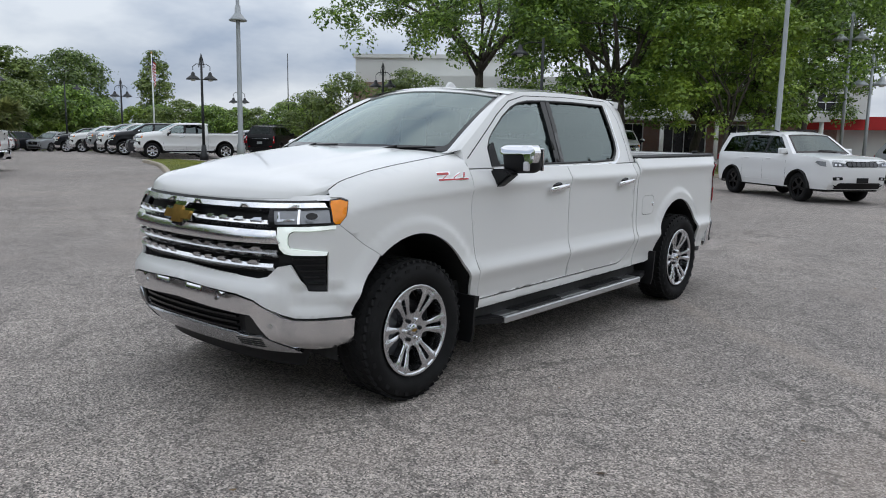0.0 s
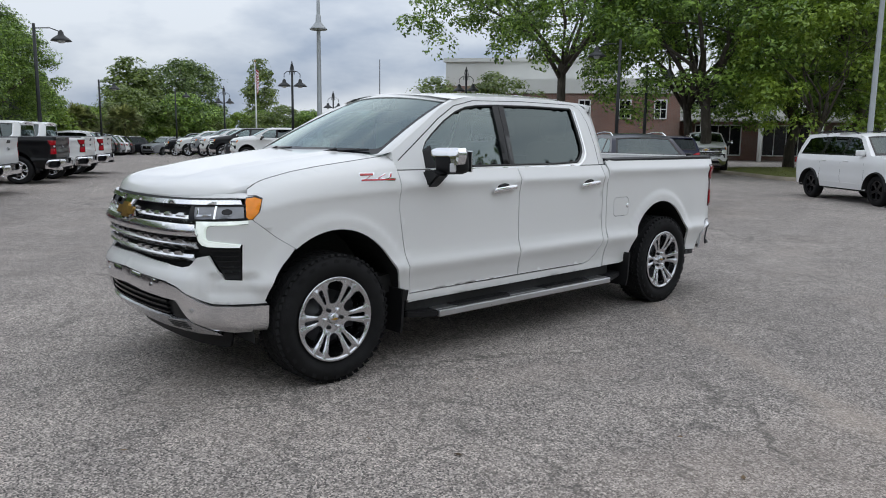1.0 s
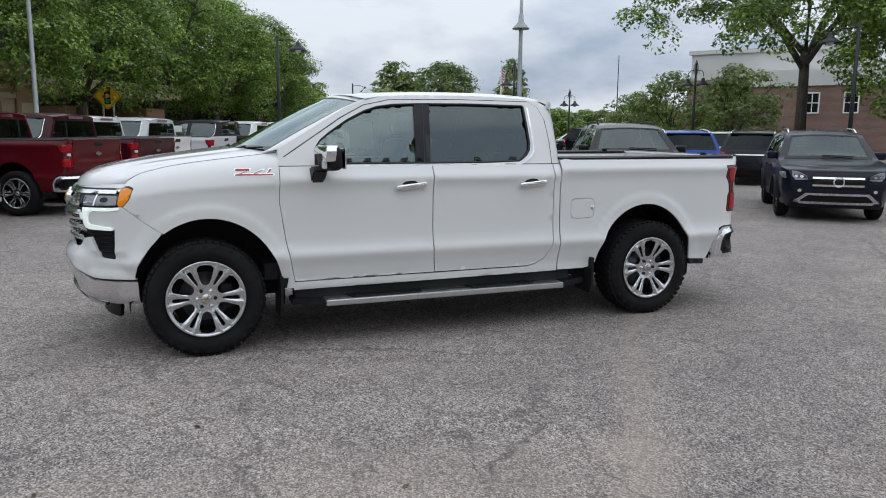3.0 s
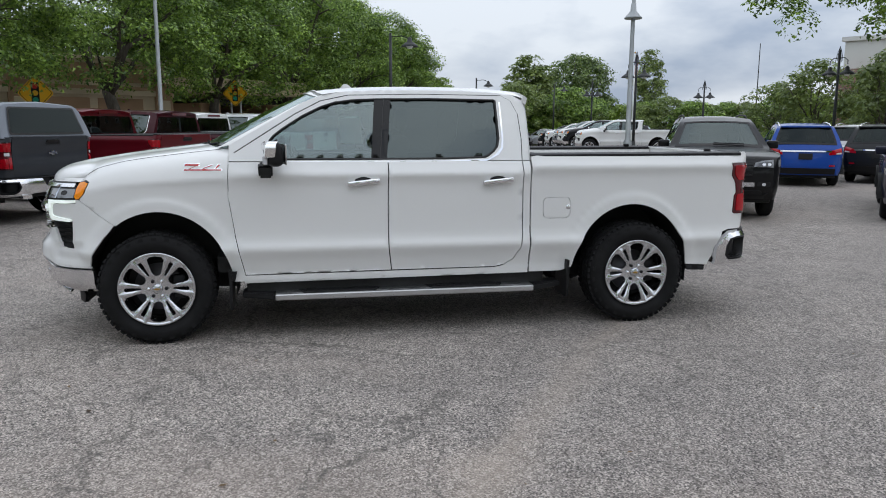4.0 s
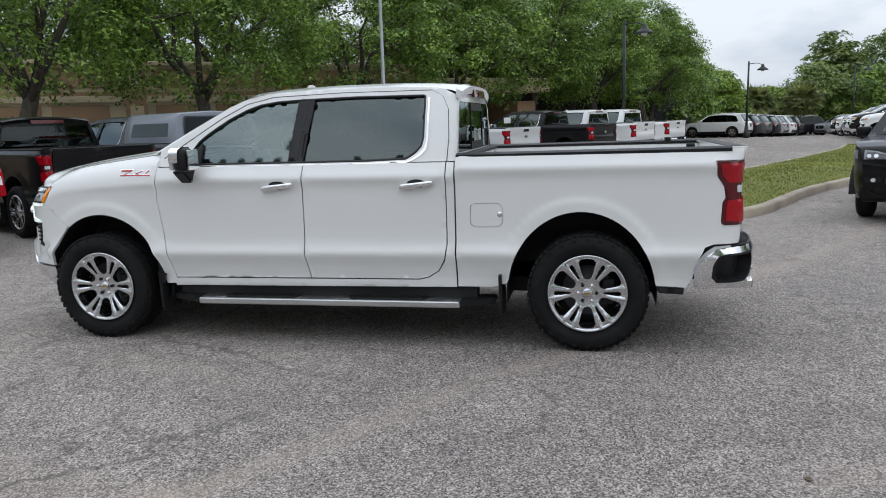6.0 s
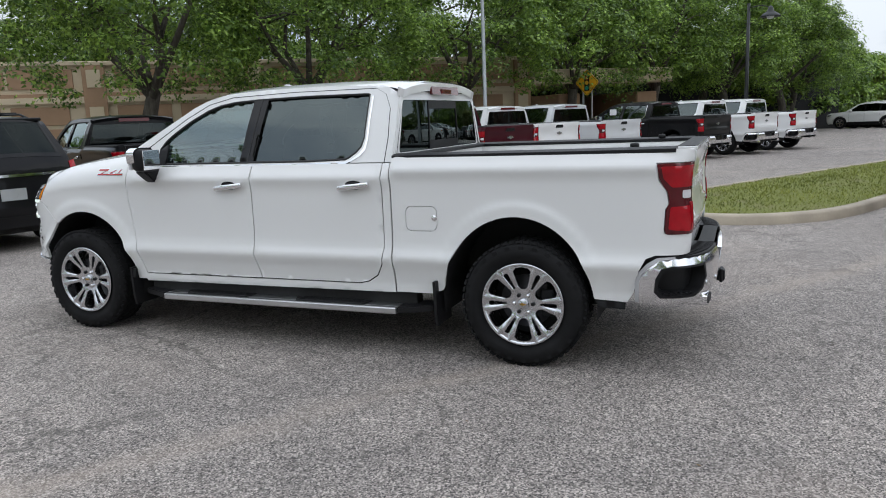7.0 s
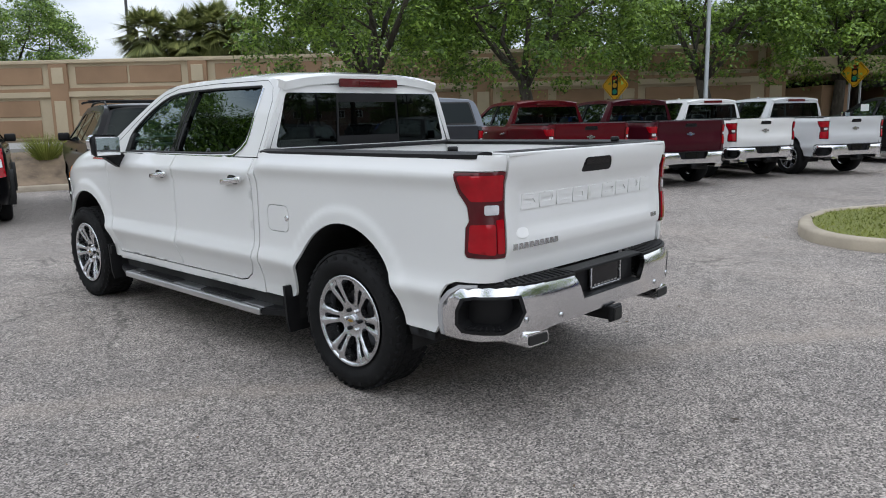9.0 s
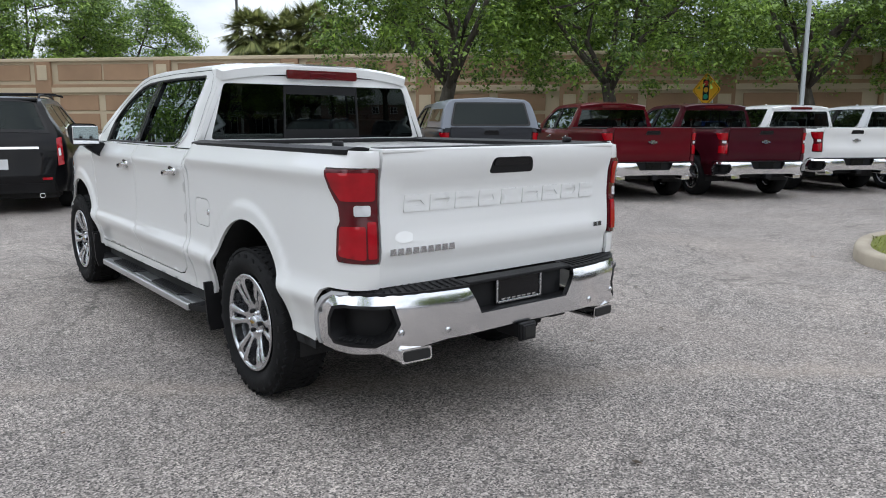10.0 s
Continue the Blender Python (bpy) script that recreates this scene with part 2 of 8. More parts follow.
set_in(db, Base_Color=(0.9, 0.93, 0.9, 1), Roughness=0.2, Emission_Color=(0.86, 1.0, 0.93, 1), Emission_Strength=0.28)

# ---------------------------------------------------------------- mesh helpers
def smoothstep(a, b, v):
    t = min(1.0, max(0.0, (v - a) / (b - a)))
    return t * t * (3 - 2 * t)


def spline(pts):
    """A smooth curve through (u, v) points with increasing u."""
    us, vs = [p[0] for p in pts], [p[1] for p in pts]
    n = len(us)
    slope = [(vs[i + 1] - vs[i]) / (us[i + 1] - us[i]) for i in range(n - 1)]
    tan = [slope[0]] + [0 if slope[i - 1] * slope[i] <= 0 else 2 * slope[i - 1] * slope[i] / (slope[i - 1] + slope[i]) for i in range(1, n - 1)] + [slope[-1]]

    def f(u):
        if u <= us[0]:
            return vs[0]
        if u >= us[-1]:
            return vs[-1]
        i = max(k for k in range(n - 1) if us[k] <= u)
        h = us[i + 1] - us[i]
        t = (u - us[i]) / h
        return ((2 * t ** 3 - 3 * t * t + 1) * vs[i] + (t ** 3 - 2 * t * t + t) * h * tan[i]
                + (3 * t * t - 2 * t ** 3) * vs[i + 1] + (t ** 3 - t * t) * h * tan[i + 1])
    return f


def inside(poly, x, y):
    """Even-odd test of points against a polygon, on arrays."""
    hit = np.zeros(len(x), bool)
    for (x0, y0), (x1, y1) in zip(poly, poly[1:] + poly[:1]):
        if y0 != y1:
            hit ^= ((y0 > y) != (y1 > y)) & (x < (x1 - x0) * (y - y0) / (y1 - y0) + x0)
    return hit


def dense(poly, step):
    out = []
    for a, b in zip(poly, poly[1:] + poly[:1]):
        k = max(1, math.ceil(math.hypot(b[0] - a[0], b[1] - a[1]) / step))
        out += [(a[0] + (b[0] - a[0]) * i / k, a[1] + (b[1] - a[1]) * i / k) for i in range(k)]
    return out


def arc(cx, cy, rx, ry, a0, a1, n=12):
    return [(cx + rx * math.cos(radians(a0 + (a1 - a0) * i / n)), cy + ry * math.sin(radians(a0 + (a1 - a0) * i / n))) for i in range(n + 1)]


def rounded(poly, r, n=4):
    """The polygon with its corners rounded."""
    out = []
    for i, p in enumerate(poly):
        a, b = Vector(poly[i - 1]), Vector(poly[(i + 1) % len(poly)])
        p = Vector(p)
        ra = min(r, (a - p).length * 0.45, (b - p).length * 0.45)
        s, e = p + (a - p).normalized() * ra, p + (b - p).normalized() * ra
        for k in range(n + 1):
            t = k / n
            out.append(tuple(s * (1 - t) ** 2 + p * 2 * t * (1 - t) + e * t * t))
    return out


def box2(x0, y0, x1, y1):
    return [(x0, y0), (x1, y0), (x1, y1), (x0, y1)]


def fix_outward(bm, centre=Vector((0, 0, 0.9))):
    """Turn a panel's faces away from the middle of the vehicle."""
    bm.normal_update()
    if sum((f.calc_center_median() - centre).dot(f.normal) * f.calc_area() for f in bm.faces) < 0:
        bmesh.ops.reverse_faces(bm, faces=bm.faces[:])


def sheet(outline, lift, step=0.06, holes=(), depth=0.0, flip=False, rise=None):
    """A panel: a flat outline with holes, meshed evenly and lifted onto a surface; depth turns its edges inwards."""
    from mathutils.geometry import delaunay_2d_cdt
    loops = [dense(list(p), step) for p in (outline, *holes)]
    pts, edges = [], []
    for lp in loops:
        k = len(pts)
        pts += lp
        edges += [(k + i, k + (i + 1) % len(lp)) for i in range(len(lp))]
    xs, ys = [p[0] for p in loops[0]], [p[1] for p in loops[0]]
    nx, ny = max(1, math.ceil((max(xs) - min(xs)) / step)), max(1, math.ceil((max(ys) - min(ys)) / (rise or step)))
    gx, gy = np.meshgrid(np.linspace(min(xs), max(xs), nx + 1)[1:-1], np.linspace(min(ys), max(ys), ny + 1)[1:-1])
    gx, gy = gx.ravel(), gy.ravel()
    if len(gx):
        rim = np.array(pts)
        ok = inside(loops[0], gx, gy)
        for h in loops[1:]:
            ok &= ~inside(h, gx, gy)
        gx, gy = gx[ok], gy[ok]
        if len(gx):
            far = np.min((gx[:, None] - rim[None, :, 0]) ** 2 + (gy[:, None] - rim[None, :, 1]) ** 2, axis=1) > (0.45 * (rise or step)) ** 2
            pts += list(zip(gx[far], gy[far]))
    verts, _, faces, _, _, _ = delaunay_2d_cdt([Vector(p) for p in pts], edges, [], 0, 1e-6)
    cx = np.array([sum(verts[i].x for i in f) / len(f) for f in faces])
    cy = np.array([sum(verts[i].y for i in f) / len(f) for f in faces])
    keep = inside(loops[0], cx, cy)
    for h in loops[1:]:
        keep &= ~inside(h, cx, cy)
    bm = bmesh.new()
    vs = [bm.verts.new(lift(v.x, v.y)) for v in verts]
    for f, k in zip(faces, keep):
        if k:
            try:
                bm.faces.new([vs[i] for i in (reversed(f) if flip else f)])
            except ValueError:
                pass
    bmesh.ops.delete(bm, geom=[v for v in bm.verts if not v.link_faces], context="VERTS")
    for f in bm.faces:
        f.smooth = True
    if depth:
        fix_outward(bm)
        turn_in(bm, depth)
    return bm


def turn_in(bm, depth, along=None):
    """Give a panel thick edges: its border is carried inwards along the normals."""
    bm.normal_update()
    rim = [e for e in bm.edges if e.is_boundary]
    away = {v: v.normal.copy() for e in rim for v in e.verts}
    made = {}
    for e in rim:
        for v in e.verts:
            if v not in made:
                made[v] = bm.verts.new(v.co + (along * depth if along else -away[v] * depth))
    for e in rim:
        a, b = e.verts
        lp = e.link_loops[0]
        if lp.vert == a:
            a, b = b, a
        f = bm.faces.new((a, b, made[b], made[a]))
        f.smooth = True
        e.smooth = False


def mirrored(bm):
    out = bm.copy()
    for v in out.verts:
        v.co.x = -v.co.x
    bmesh.ops.reverse_faces(out, faces=out.faces[:])
    return out


def box(x0, y0, z0, x1, y1, z1, bevel=0.0, seg=2):
    bm = bmesh.new()
    bmesh.ops.create_cube(bm, size=1.0)
    for v in bm.verts:
        v.co = Vector(((x0 + x1) / 2 + v.co.x * (x1 - x0), (y0 + y1) / 2 + v.co.y * (y1 - y0), (z0 + z1) / 2 + v.co.z * (z1 - z0)))
    if bevel:
        bmesh.ops.bevel(bm, geom=bm.edges[:], offset=bevel, segments=seg, affect="EDGES", profile=0.5)
    return bm


def joined(*bms):
    out = bms[0]
    for b in bms[1:]:
        keep = {v: out.verts.new(v.co) for v in b.verts}
        for f in b.faces:
            g = out.faces.new([keep[v] for v in f.verts])
            g.smooth = f.smooth
        for e in b.edges:
            if not e.smooth:
                k = out.edges.get([keep[v] for v in e.verts])
                if k:
                    k.smooth = False
        b.free()
    return out


def moved(bm, m):
    bmesh.ops.transform(bm, matrix=m, verts=bm.verts[:])
    return bm


def lathe(profile, n=32, axis="z", smooth=True, close=False, caps=True):
    """Turn a profile of (radius, height) about an axis."""
    bm = bmesh.new()
    rings = []
    for r, h in profile:
        ring = []
        for i in range(n):
            a = 2 * math.pi * i / n
            c, s = r * math.cos(a), r * math.sin(a)
            ring.append(bm.verts.new({"z": (c, s, h), "x": (h, c, s), "y": (s, h, c)}[axis]))
        rings.append(ring)
    pairs = list(zip(rings, rings[1:])) + ([(rings[-1], rings[0])] if close else [])
    for lo, hi in pairs:
        for i in range(n):
            f = bm.faces.new((lo[i], lo[(i + 1) % n], hi[(i + 1) % n], hi[i]))
            f.smooth = smooth
    if caps and not close:
        if profile[0][0] > 1e-4:
            bm.faces.new(list(reversed(rings[0])))
        if profile[-1][0] > 1e-4:
            bm.faces.new(rings[-1])
    bmesh.ops.remove_doubles(bm, verts=bm.verts[:], dist=1e-5)
    return bm


def tube(path, radius, n=10, taper=None, cap=True):
    """A round bar along a line of points; taper gives a radius for each."""
    bm = bmesh.new()
    path = [Vector(p) for p in path]
    rings = []
    for i, p in enumerate(path):
        d = (path[min(i + 1, len(path) - 1)] - path[max(i - 1, 0)]).normalized()
        side = d.cross(Vector((0, 0, 1)) if abs(d.z) < 0.9 else Vector((1, 0, 0))).normalized()
        up = side.cross(d)
        r = taper[i] if taper else radius
        rings.append([bm.verts.new(p + side * (r * math.cos(2 * math.pi * k / n)) + up * (r * math.sin(2 * math.pi * k / n))) for k in range(n)])
    for a, b in zip(rings, rings[1:]):
        for k in range(n):
            bm.faces.new((a[k], a[(k + 1) % n], b[(k + 1) % n], b[k])).smooth = True
    if cap:
        bm.faces.new(list(reversed(rings[0])))
        bm.faces.new(rings[-1])
    bmesh.ops.recalc_face_normals(bm, faces=bm.faces[:])
    return bm


def prism(outline, depth, place):
    """A flat outline pushed through a thickness; place maps (u, v, w) to space."""
    bm = bmesh.new()
    a = [bm.verts.new(place(u, v, 0)) for u, v in outline]
    b = [bm.verts.new(place(u, v, depth)) for u, v in outline]
    bm.faces.new(a)
    bm.faces.new(list(reversed(b)))
    k = len(a)
    for i in range(k):
        bm.faces.new((a[(i + 1) % k], a[i], b[i], b[(i + 1) % k]))
    bmesh.ops.recalc_face_normals(bm, faces=bm.faces[:])
    return bm


def part(name, bm, material, parent=None, label="", colour=None):
    me = bpy.data.meshes.new(name)
    bm.to_mesh(me)
    bm.free()
    me.materials.append(material)
    ob = new(name, me)
    ob.parent = parent
    if colour:
        ob.color = (*colour, 1)
    if label:
        tagged(ob, label)
    return ob


def thing(name, label, category, group="", m=None, kind=""):
    ob = new(name)
    ob.empty_display_size = 0.2
    if m is not None:
        ob.matrix_basis = m
    return tagged(ob, label, category, group, kind)


def letters(text, size, depth, place, material, parent, name="lettering", spacing=1.0, bold=0.0, label="", x_scale=1.0):
    """Raised lettering in the built-in font, as a mesh; place is its matrix."""
    cu = bpy.data.curves.new(name, "FONT")
    cu.body, cu.size, cu.extrude, cu.space_character, cu.offset = text, size, depth, spacing, bold
    cu.align_x, cu.align_y, cu.resolution_u = "CENTER", "CENTER", 2
    tmp = bpy.data.objects.new("tmp_text", cu)
    scene.collection.objects.link(tmp)
    bpy.context.view_layer.update()
    me = bpy.data.meshes.new_from_object(tmp.evaluated_get(bpy.context.evaluated_depsgraph_get()))
    bpy.data.objects.remove(tmp)
    bpy.data.curves.remove(cu)
    bm = bmesh.new()
    bm.from_mesh(me)
    bpy.data.meshes.remove(me)
    moved(bm, place @ Matrix.Diagonal((x_scale, 1, 1, 1)))
    return part(name, bm, material, parent, label)

# ---------------------------------------------------------------- the pickup: one plan curve wraps nose, sides and tail
PLAN = [(0, -2.765), (0.25, -2.757), (0.45, -2.732), (0.62, -2.685), (0.75, -2.615), (0.845, -2.53), (0.91, -2.43), (0.955, -2.30),
        (0.99, -2.10), (1.0, -1.9), (1.0, -0.5), (1.0, 1.0), (1.0, 2.4), (0.988, 2.64), (0.957, 2.78), (0.915, 2.845), (0.86, 2.878), (0.78, 2.892), (0.4, 2.905), (0, 2.91)]
_k = [0.0]
for _a, _b in zip(PLAN, PLAN[1:]):
    _k.append(_k[-1] + math.hypot(_b[0] - _a[0], _b[1] - _a[1]))
plan_x, plan_y = spline([(s, p[0]) for s, p in zip(_k, PLAN)]), spline([(s, p[1]) for s, p in zip(_k, PLAN)])
S_END = _k[-1]
_ss = np.linspace(0, S_END, 1500)
_sx, _sy = np.array([plan_x(s) for s in _ss]), np.array([plan_y(s) for s in _ss])
_half = int(np.argmax(_sx > 0.9995))


def fs(x):
    """The way along the plan curve to a place x on the nose."""
    return math.copysign(float(np.interp(abs(x), _sx[:_half], _ss[:_half])), x)


def sy(y):
    """The way along the plan curve to a place y on the flank."""
    return float(np.interp(y, _sy, _ss))


def rs(x):
    """The way along the plan curve to a place x on the tail."""
    tail = np.arange(len(_ss)) > len(_ss) * 0.75
    return float(np.interp(-x, -_sx[tail], _ss[tail]))


flank = spline([(0.40, -0.085), (0.45, -0.060), (0.505, -0.060), (0.52, -0.057), (0.60, -0.036), (0.66, -0.011), (0.678, -0.005), (0.694, -0.005), (0.712, -0.011), (0.745, -0.026), (0.80, -0.036), (0.90, -0.040), (1.00, -0.040),
                (1.10, -0.040), (1.15, -0.038), (1.19, -0.030), (1.218, -0.020), (1.234, -0.017), (1.25, -0.023), (1.28, -0.042), (1.32, -0.066), (1.36, -0.085), (1.40, -0.11)])
nose_off = spline([(0.34, -0.12), (0.42, -0.035), (0.50, 0.012), (0.62, 0.022), (0.72, 0.012), (0.80, -0.004), (0.95, 0.0), (1.06, -0.004), (1.12, -0.02), (1.20, -0.062), (1.27, -0.115)])
tail_off = spline([(0.44, -0.02), (0.74, -0.012), (0.80, -0.004), (0.93, 0.0), (1.02, -0.004), (1.12, -0.012), (1.24, -0.008), (1.30, 0.004), (1.36, 0.012), (1.40, 0.0)])
hood_edge = spline([(-2.70, 1.19), (-2.52, 1.198), (-2.46, 1.212), (-2.41, 1.24), (-2.36, 1.268), (-2.28, 1.297), (-2.05, 1.345), (-1.6, 1.402), (-1.30, 1.436)])
hood_mid = spline([(-2.72, 1.262), (-2.60, 1.290), (-2.4, 1.328), (-2.1, 1.376), (-1.6, 1.440), (-1.3, 1.478)])
shoulder = spline([(0.0, -0.20), (0.02, -0.155), (0.05, -0.108), (0.09, -0.072), (0.15, -0.042), (0.24, -0.018), (0.4, 0.01)])
ARCHES = ((-1.845, 0.52), (1.825, 0.505))


def skin(s, z, out=0.0):
    """A place on the body's skin: way along the plan curve, height, and how far it stands proud."""
    a, sgn = abs(s), 1 if s >= 0 else -1
    x, y = plan_x(a), plan_y(a)
    e = 0.004
    tx, ty = plan_x(min(S_END, a + e)) - plan_x(max(0, a - e)), plan_y(min(S_END, a + e)) - plan_y(max(0, a - e))
    ln = math.hypot(tx, ty)
    nx, ny = ty / ln, -tx / ln
    side = flank(z - 0.045 * smoothstep(0.93, 0.99, y) * smoothstep(1.05, 1.22, z))
    if y < -1.25:
        w = smoothstep(-1.25, -1.33, y)
        side = side * (1 - w) + min(side, shoulder(max(0.0, hood_edge(y) - z))) * w
    for yc, ra in ARCHES:
        r = math.hypot((y - yc) / ra, (z - 0.40) / 0.58)
        side += 0.013 * (1 - smoothstep(1.10, 1.20, r))
    off = nx * nx * side + ny * ny * (nose_off(z) if ny < 0 else tail_off(z)) + out
    return Vector((sgn * (x + nx * off), y + ny * off, z))


def cab_x(y, z):
    return 0.918 - 0.40 * (z - 1.335) - 0.06 * max(0, z - 1.62) - 0.012 * ((y + 0.15) / 1.1) ** 2


roof_edge = spline([(-0.80, 1.772), (-0.62, 1.836), (-0.45, 1.858), (-0.1, 1.872), (0.3, 1.874), (0.7, 1.862), (0.88, 1.842), (1.0, 1.80)])
roof_mid = spline([(-0.80, 1.868), (-0.62, 1.887), (-0.3, 1.906), (0.1, 1.916), (0.5, 1.914), (0.85, 1.898), (1.0, 1.882)])


def flank_poly(pts):
    return [(sy(y), z) for y, z in pts]


def half_and_mirror(name, poly, material, parent, out=0.0, step=0.06, depth=0.018, holes=(), label="", colour=None, lift=None, rise=None):
    """A panel on the driver's side and its twin."""
    lift = lift or (lambda s, z: skin(s, z, out))
    bm = sheet(poly, lift, step, holes, depth, rise=rise)
    fix_outward(bm)
    other = mirrored(bm)
    return part(name, bm, material, parent, label, colour), part(name, other, material, parent, label, colour)


def loft(a, b, n, bulge=0.0):
    """A strip between two lines of equally many points."""
    bm = bmesh.new()
    rows = [[bm.verts.new(p.lerp(q, k / n)) for p, q in zip(a, b)] for k in range(n + 1)]
    for r0, r1 in zip(rows, rows[1:]):
        for i in range(len(a) - 1):
            bm.faces.new((r0[i], r0[i + 1], r1[i + 1], r1[i])).smooth = True
    return bm


def wheel_parts(parent, radius=0.415, rim=0.268, width=0.275, blocks=True, spokes=SATIN):
    """A wheel whose outer face looks along +x, its hub at the parent's origin."""
    w = width / 2
    tyre = lathe([(rim - 0.005, -w + 0.03), (rim + 0.02, -w + 0.01), (radius - 0.075, -w - 0.012), (radius - 0.03, -w + 0.006), (radius - 0.008, -w + 0.04),
                  (radius - 0.006, 0), (radius - 0.008, w - 0.04), (radius - 0.03, w - 0.006), (radius - 0.075, w + 0.012), (rim + 0.045, w + 0.004), (rim + 0.02, w - 0.010), (rim - 0.005, w - 0.03)], 56, "x", caps=False)
    t = part("tyre", tyre, RUBBER, parent, "black all-terrain tyre")
    if blocks:
        tr = []
        for row, x in enumerate((-0.095, -0.035, 0.035, 0.095)):
            for k in range(52):
                ang = 360 / 52 * (k + 0.5 * (row % 2))
                edge = abs(x) > 0.08
                b = box(-0.027, -0.0175, -0.010, 0.027, 0.0175, 0.0055, 0.0)
                moved(b, pose(0, 0, 0, ang) @ pose(x, 0, radius - (0.012 if edge else 0.007), 0, (-14 if x < 0 else 14) * -1 if edge else 0, 22 if row % 2 else -22))
                tr.append(b)
            for k in range(26):
                if abs(x) > 0.08:
                    b = box(-0.0015, -0.016, -0.014, 0.0015, 0.016, 0.014)
                    moved(b, pose(0, 0, 0, 360 / 26 * k) @ pose(math.copysign(w + 0.002, x), 0, radius - 0.045, 0, 0, 0))
                    tr.append(b)
        part("tread", joined(*tr), RUBBER, t)
    rimp = part("rim", lathe([(rim - 0.03, -w + 0.02), (rim - 0.022, 0), (rim - 0.02, w - 0.035), (rim - 0.012, w - 0.02), (rim + 0.004, w - 0.014), (rim + 0.006, w - 0.004), (rim - 0.004, w - 0.001),
                              (rim - 0.014, w - 0.006), (rim - 0.02, w - 0.02)], 48, "x", caps=False), spokes, parent, "bright alloy rim")
    holes = []
    for k in range(6):
        a = 60 * k + 90
        big = [(0.100, -9), (0.118, -15), (0.165, -15.5), (0.226, -15), (0.243, -10), (0.246, 0), (0.243, 10), (0.226, 15), (0.165, 15.5), (0.118, 15), (0.100, 9), (0.096, 0)]
        thin = [(0.112, 27.4), (0.120, 26.6), (0.214, 26.0), (0.226, 27.5), (0.226, 32.5), (0.214, 34.0), (0.120, 33.4), (0.112, 32.6)]
        for h in (big, thin):
            holes.append([(r * math.cos(radians(a + q)), r * math.sin(radians(a + q))) for r, q in h])

    def face(u, v):
        r = math.hypot(u, v)
        ang = (math.degrees(math.atan2(v, u)) - 90) % 60
        ridge = 0.014 * max(0.0, 1 - min(abs(ang - 21.0), abs(ang - 39.0)) / 5.0) * smoothstep(0.07, 0.12, r)
        return Vector((w - 0.042 + 0.030 * smoothstep(0.06, 0.24, r) + ridge, u, v))
    sp = sheet(arc(0, 0, rim - 0.008, rim - 0.008, 0, 360, 60)[:-1], face, 0.017, holes)
    sp.normal_update()
    if sum(f.normal.x for f in sp.faces) < 0:
        bmesh.ops.reverse_faces(sp, faces=sp.faces[:])
    turn_in(sp, 0.045, Vector((-1, 0, 0)))
    part("spokes", sp, spokes, rimp)
    part("hub_cap", lathe([(0.036, w - 0.05), (0.036, w - 0.030), (0.030, w - 0.024), (0.0, w - 0.022)], 24, "x"), spokes, rimp)
    part("hub_emblem", prism([(-0.022, -0.004), (-0.008, -0.004), (-0.008, -0.008), (0.008, -0.008), (0.008, -0.004), (0.022, -0.004), (0.018, 0.004), (0.008, 0.004), (0.008, 0.008), (-0.008, 0.008), (-0.008, 0.004), (-0.018, 0.004)],
                             0.004, lambda u, v, d: Vector((w - 0.0215 + d, u, v))), GOLD, rimp)
    for k in range(6):
        a = radians(60 * k + 60)
        part("lug_nut", moved(lathe([(0.013, w - 0.06), (0.013, w - 0.032), (0.009, w - 0.026), (0, w - 0.026)], 8, "x"), pose(0, 0.062 * math.cos(a), 0.062 * math.sin(a))), BLACK if k % 2 else CHROME, rimp)
    part("brake_disc", lathe([(0.0, -0.01), (0.175, -0.01), (0.175, 0.015), (0.09, 0.015), (0.085, 0.04), (0.0, 0.04)], 32, "x"), DISC, parent)
    part("caliper", box(-0.03, 0.10, -0.09, 0.05, 0.19, 0.09, 0.015), BLACK, parent)
    part("wheel_backing", lathe([(0.0, -0.06), (rim - 0.035, -0.06), (rim - 0.035, -0.05), (0, -0.05)], 32, "x"), DARK, parent)


def seat(parent, x, y, rear=False):
    bm = joined(box(x - 0.26, y - 0.25, 0.78, x + 0.26, y + 0.25, 0.95, 0.05), moved(box(-0.26, -0.07, 0, 0.26, 0.07, 0.62, 0.06), pose(x, y + 0.27, 0.92, -14)))
    for f in bm.faces:
        f.smooth = True
    s = part("seat", bm, CLOTH, parent)
    hr = joined(moved(box(-0.14, -0.05, 0, 0.14, 0.05, 0.19, 0.045), pose(x, y + 0.41, 1.56, -8)), box(x - 0.07, y + 0.40, 1.48, x - 0.05, y + 0.42, 1.60), box(x + 0.05, y + 0.40, 1.48, x + 0.07, y + 0.42, 1.60))
    for f in hr.faces:
        f.smooth = True
    part("headrest", hr, CLOTH, s)


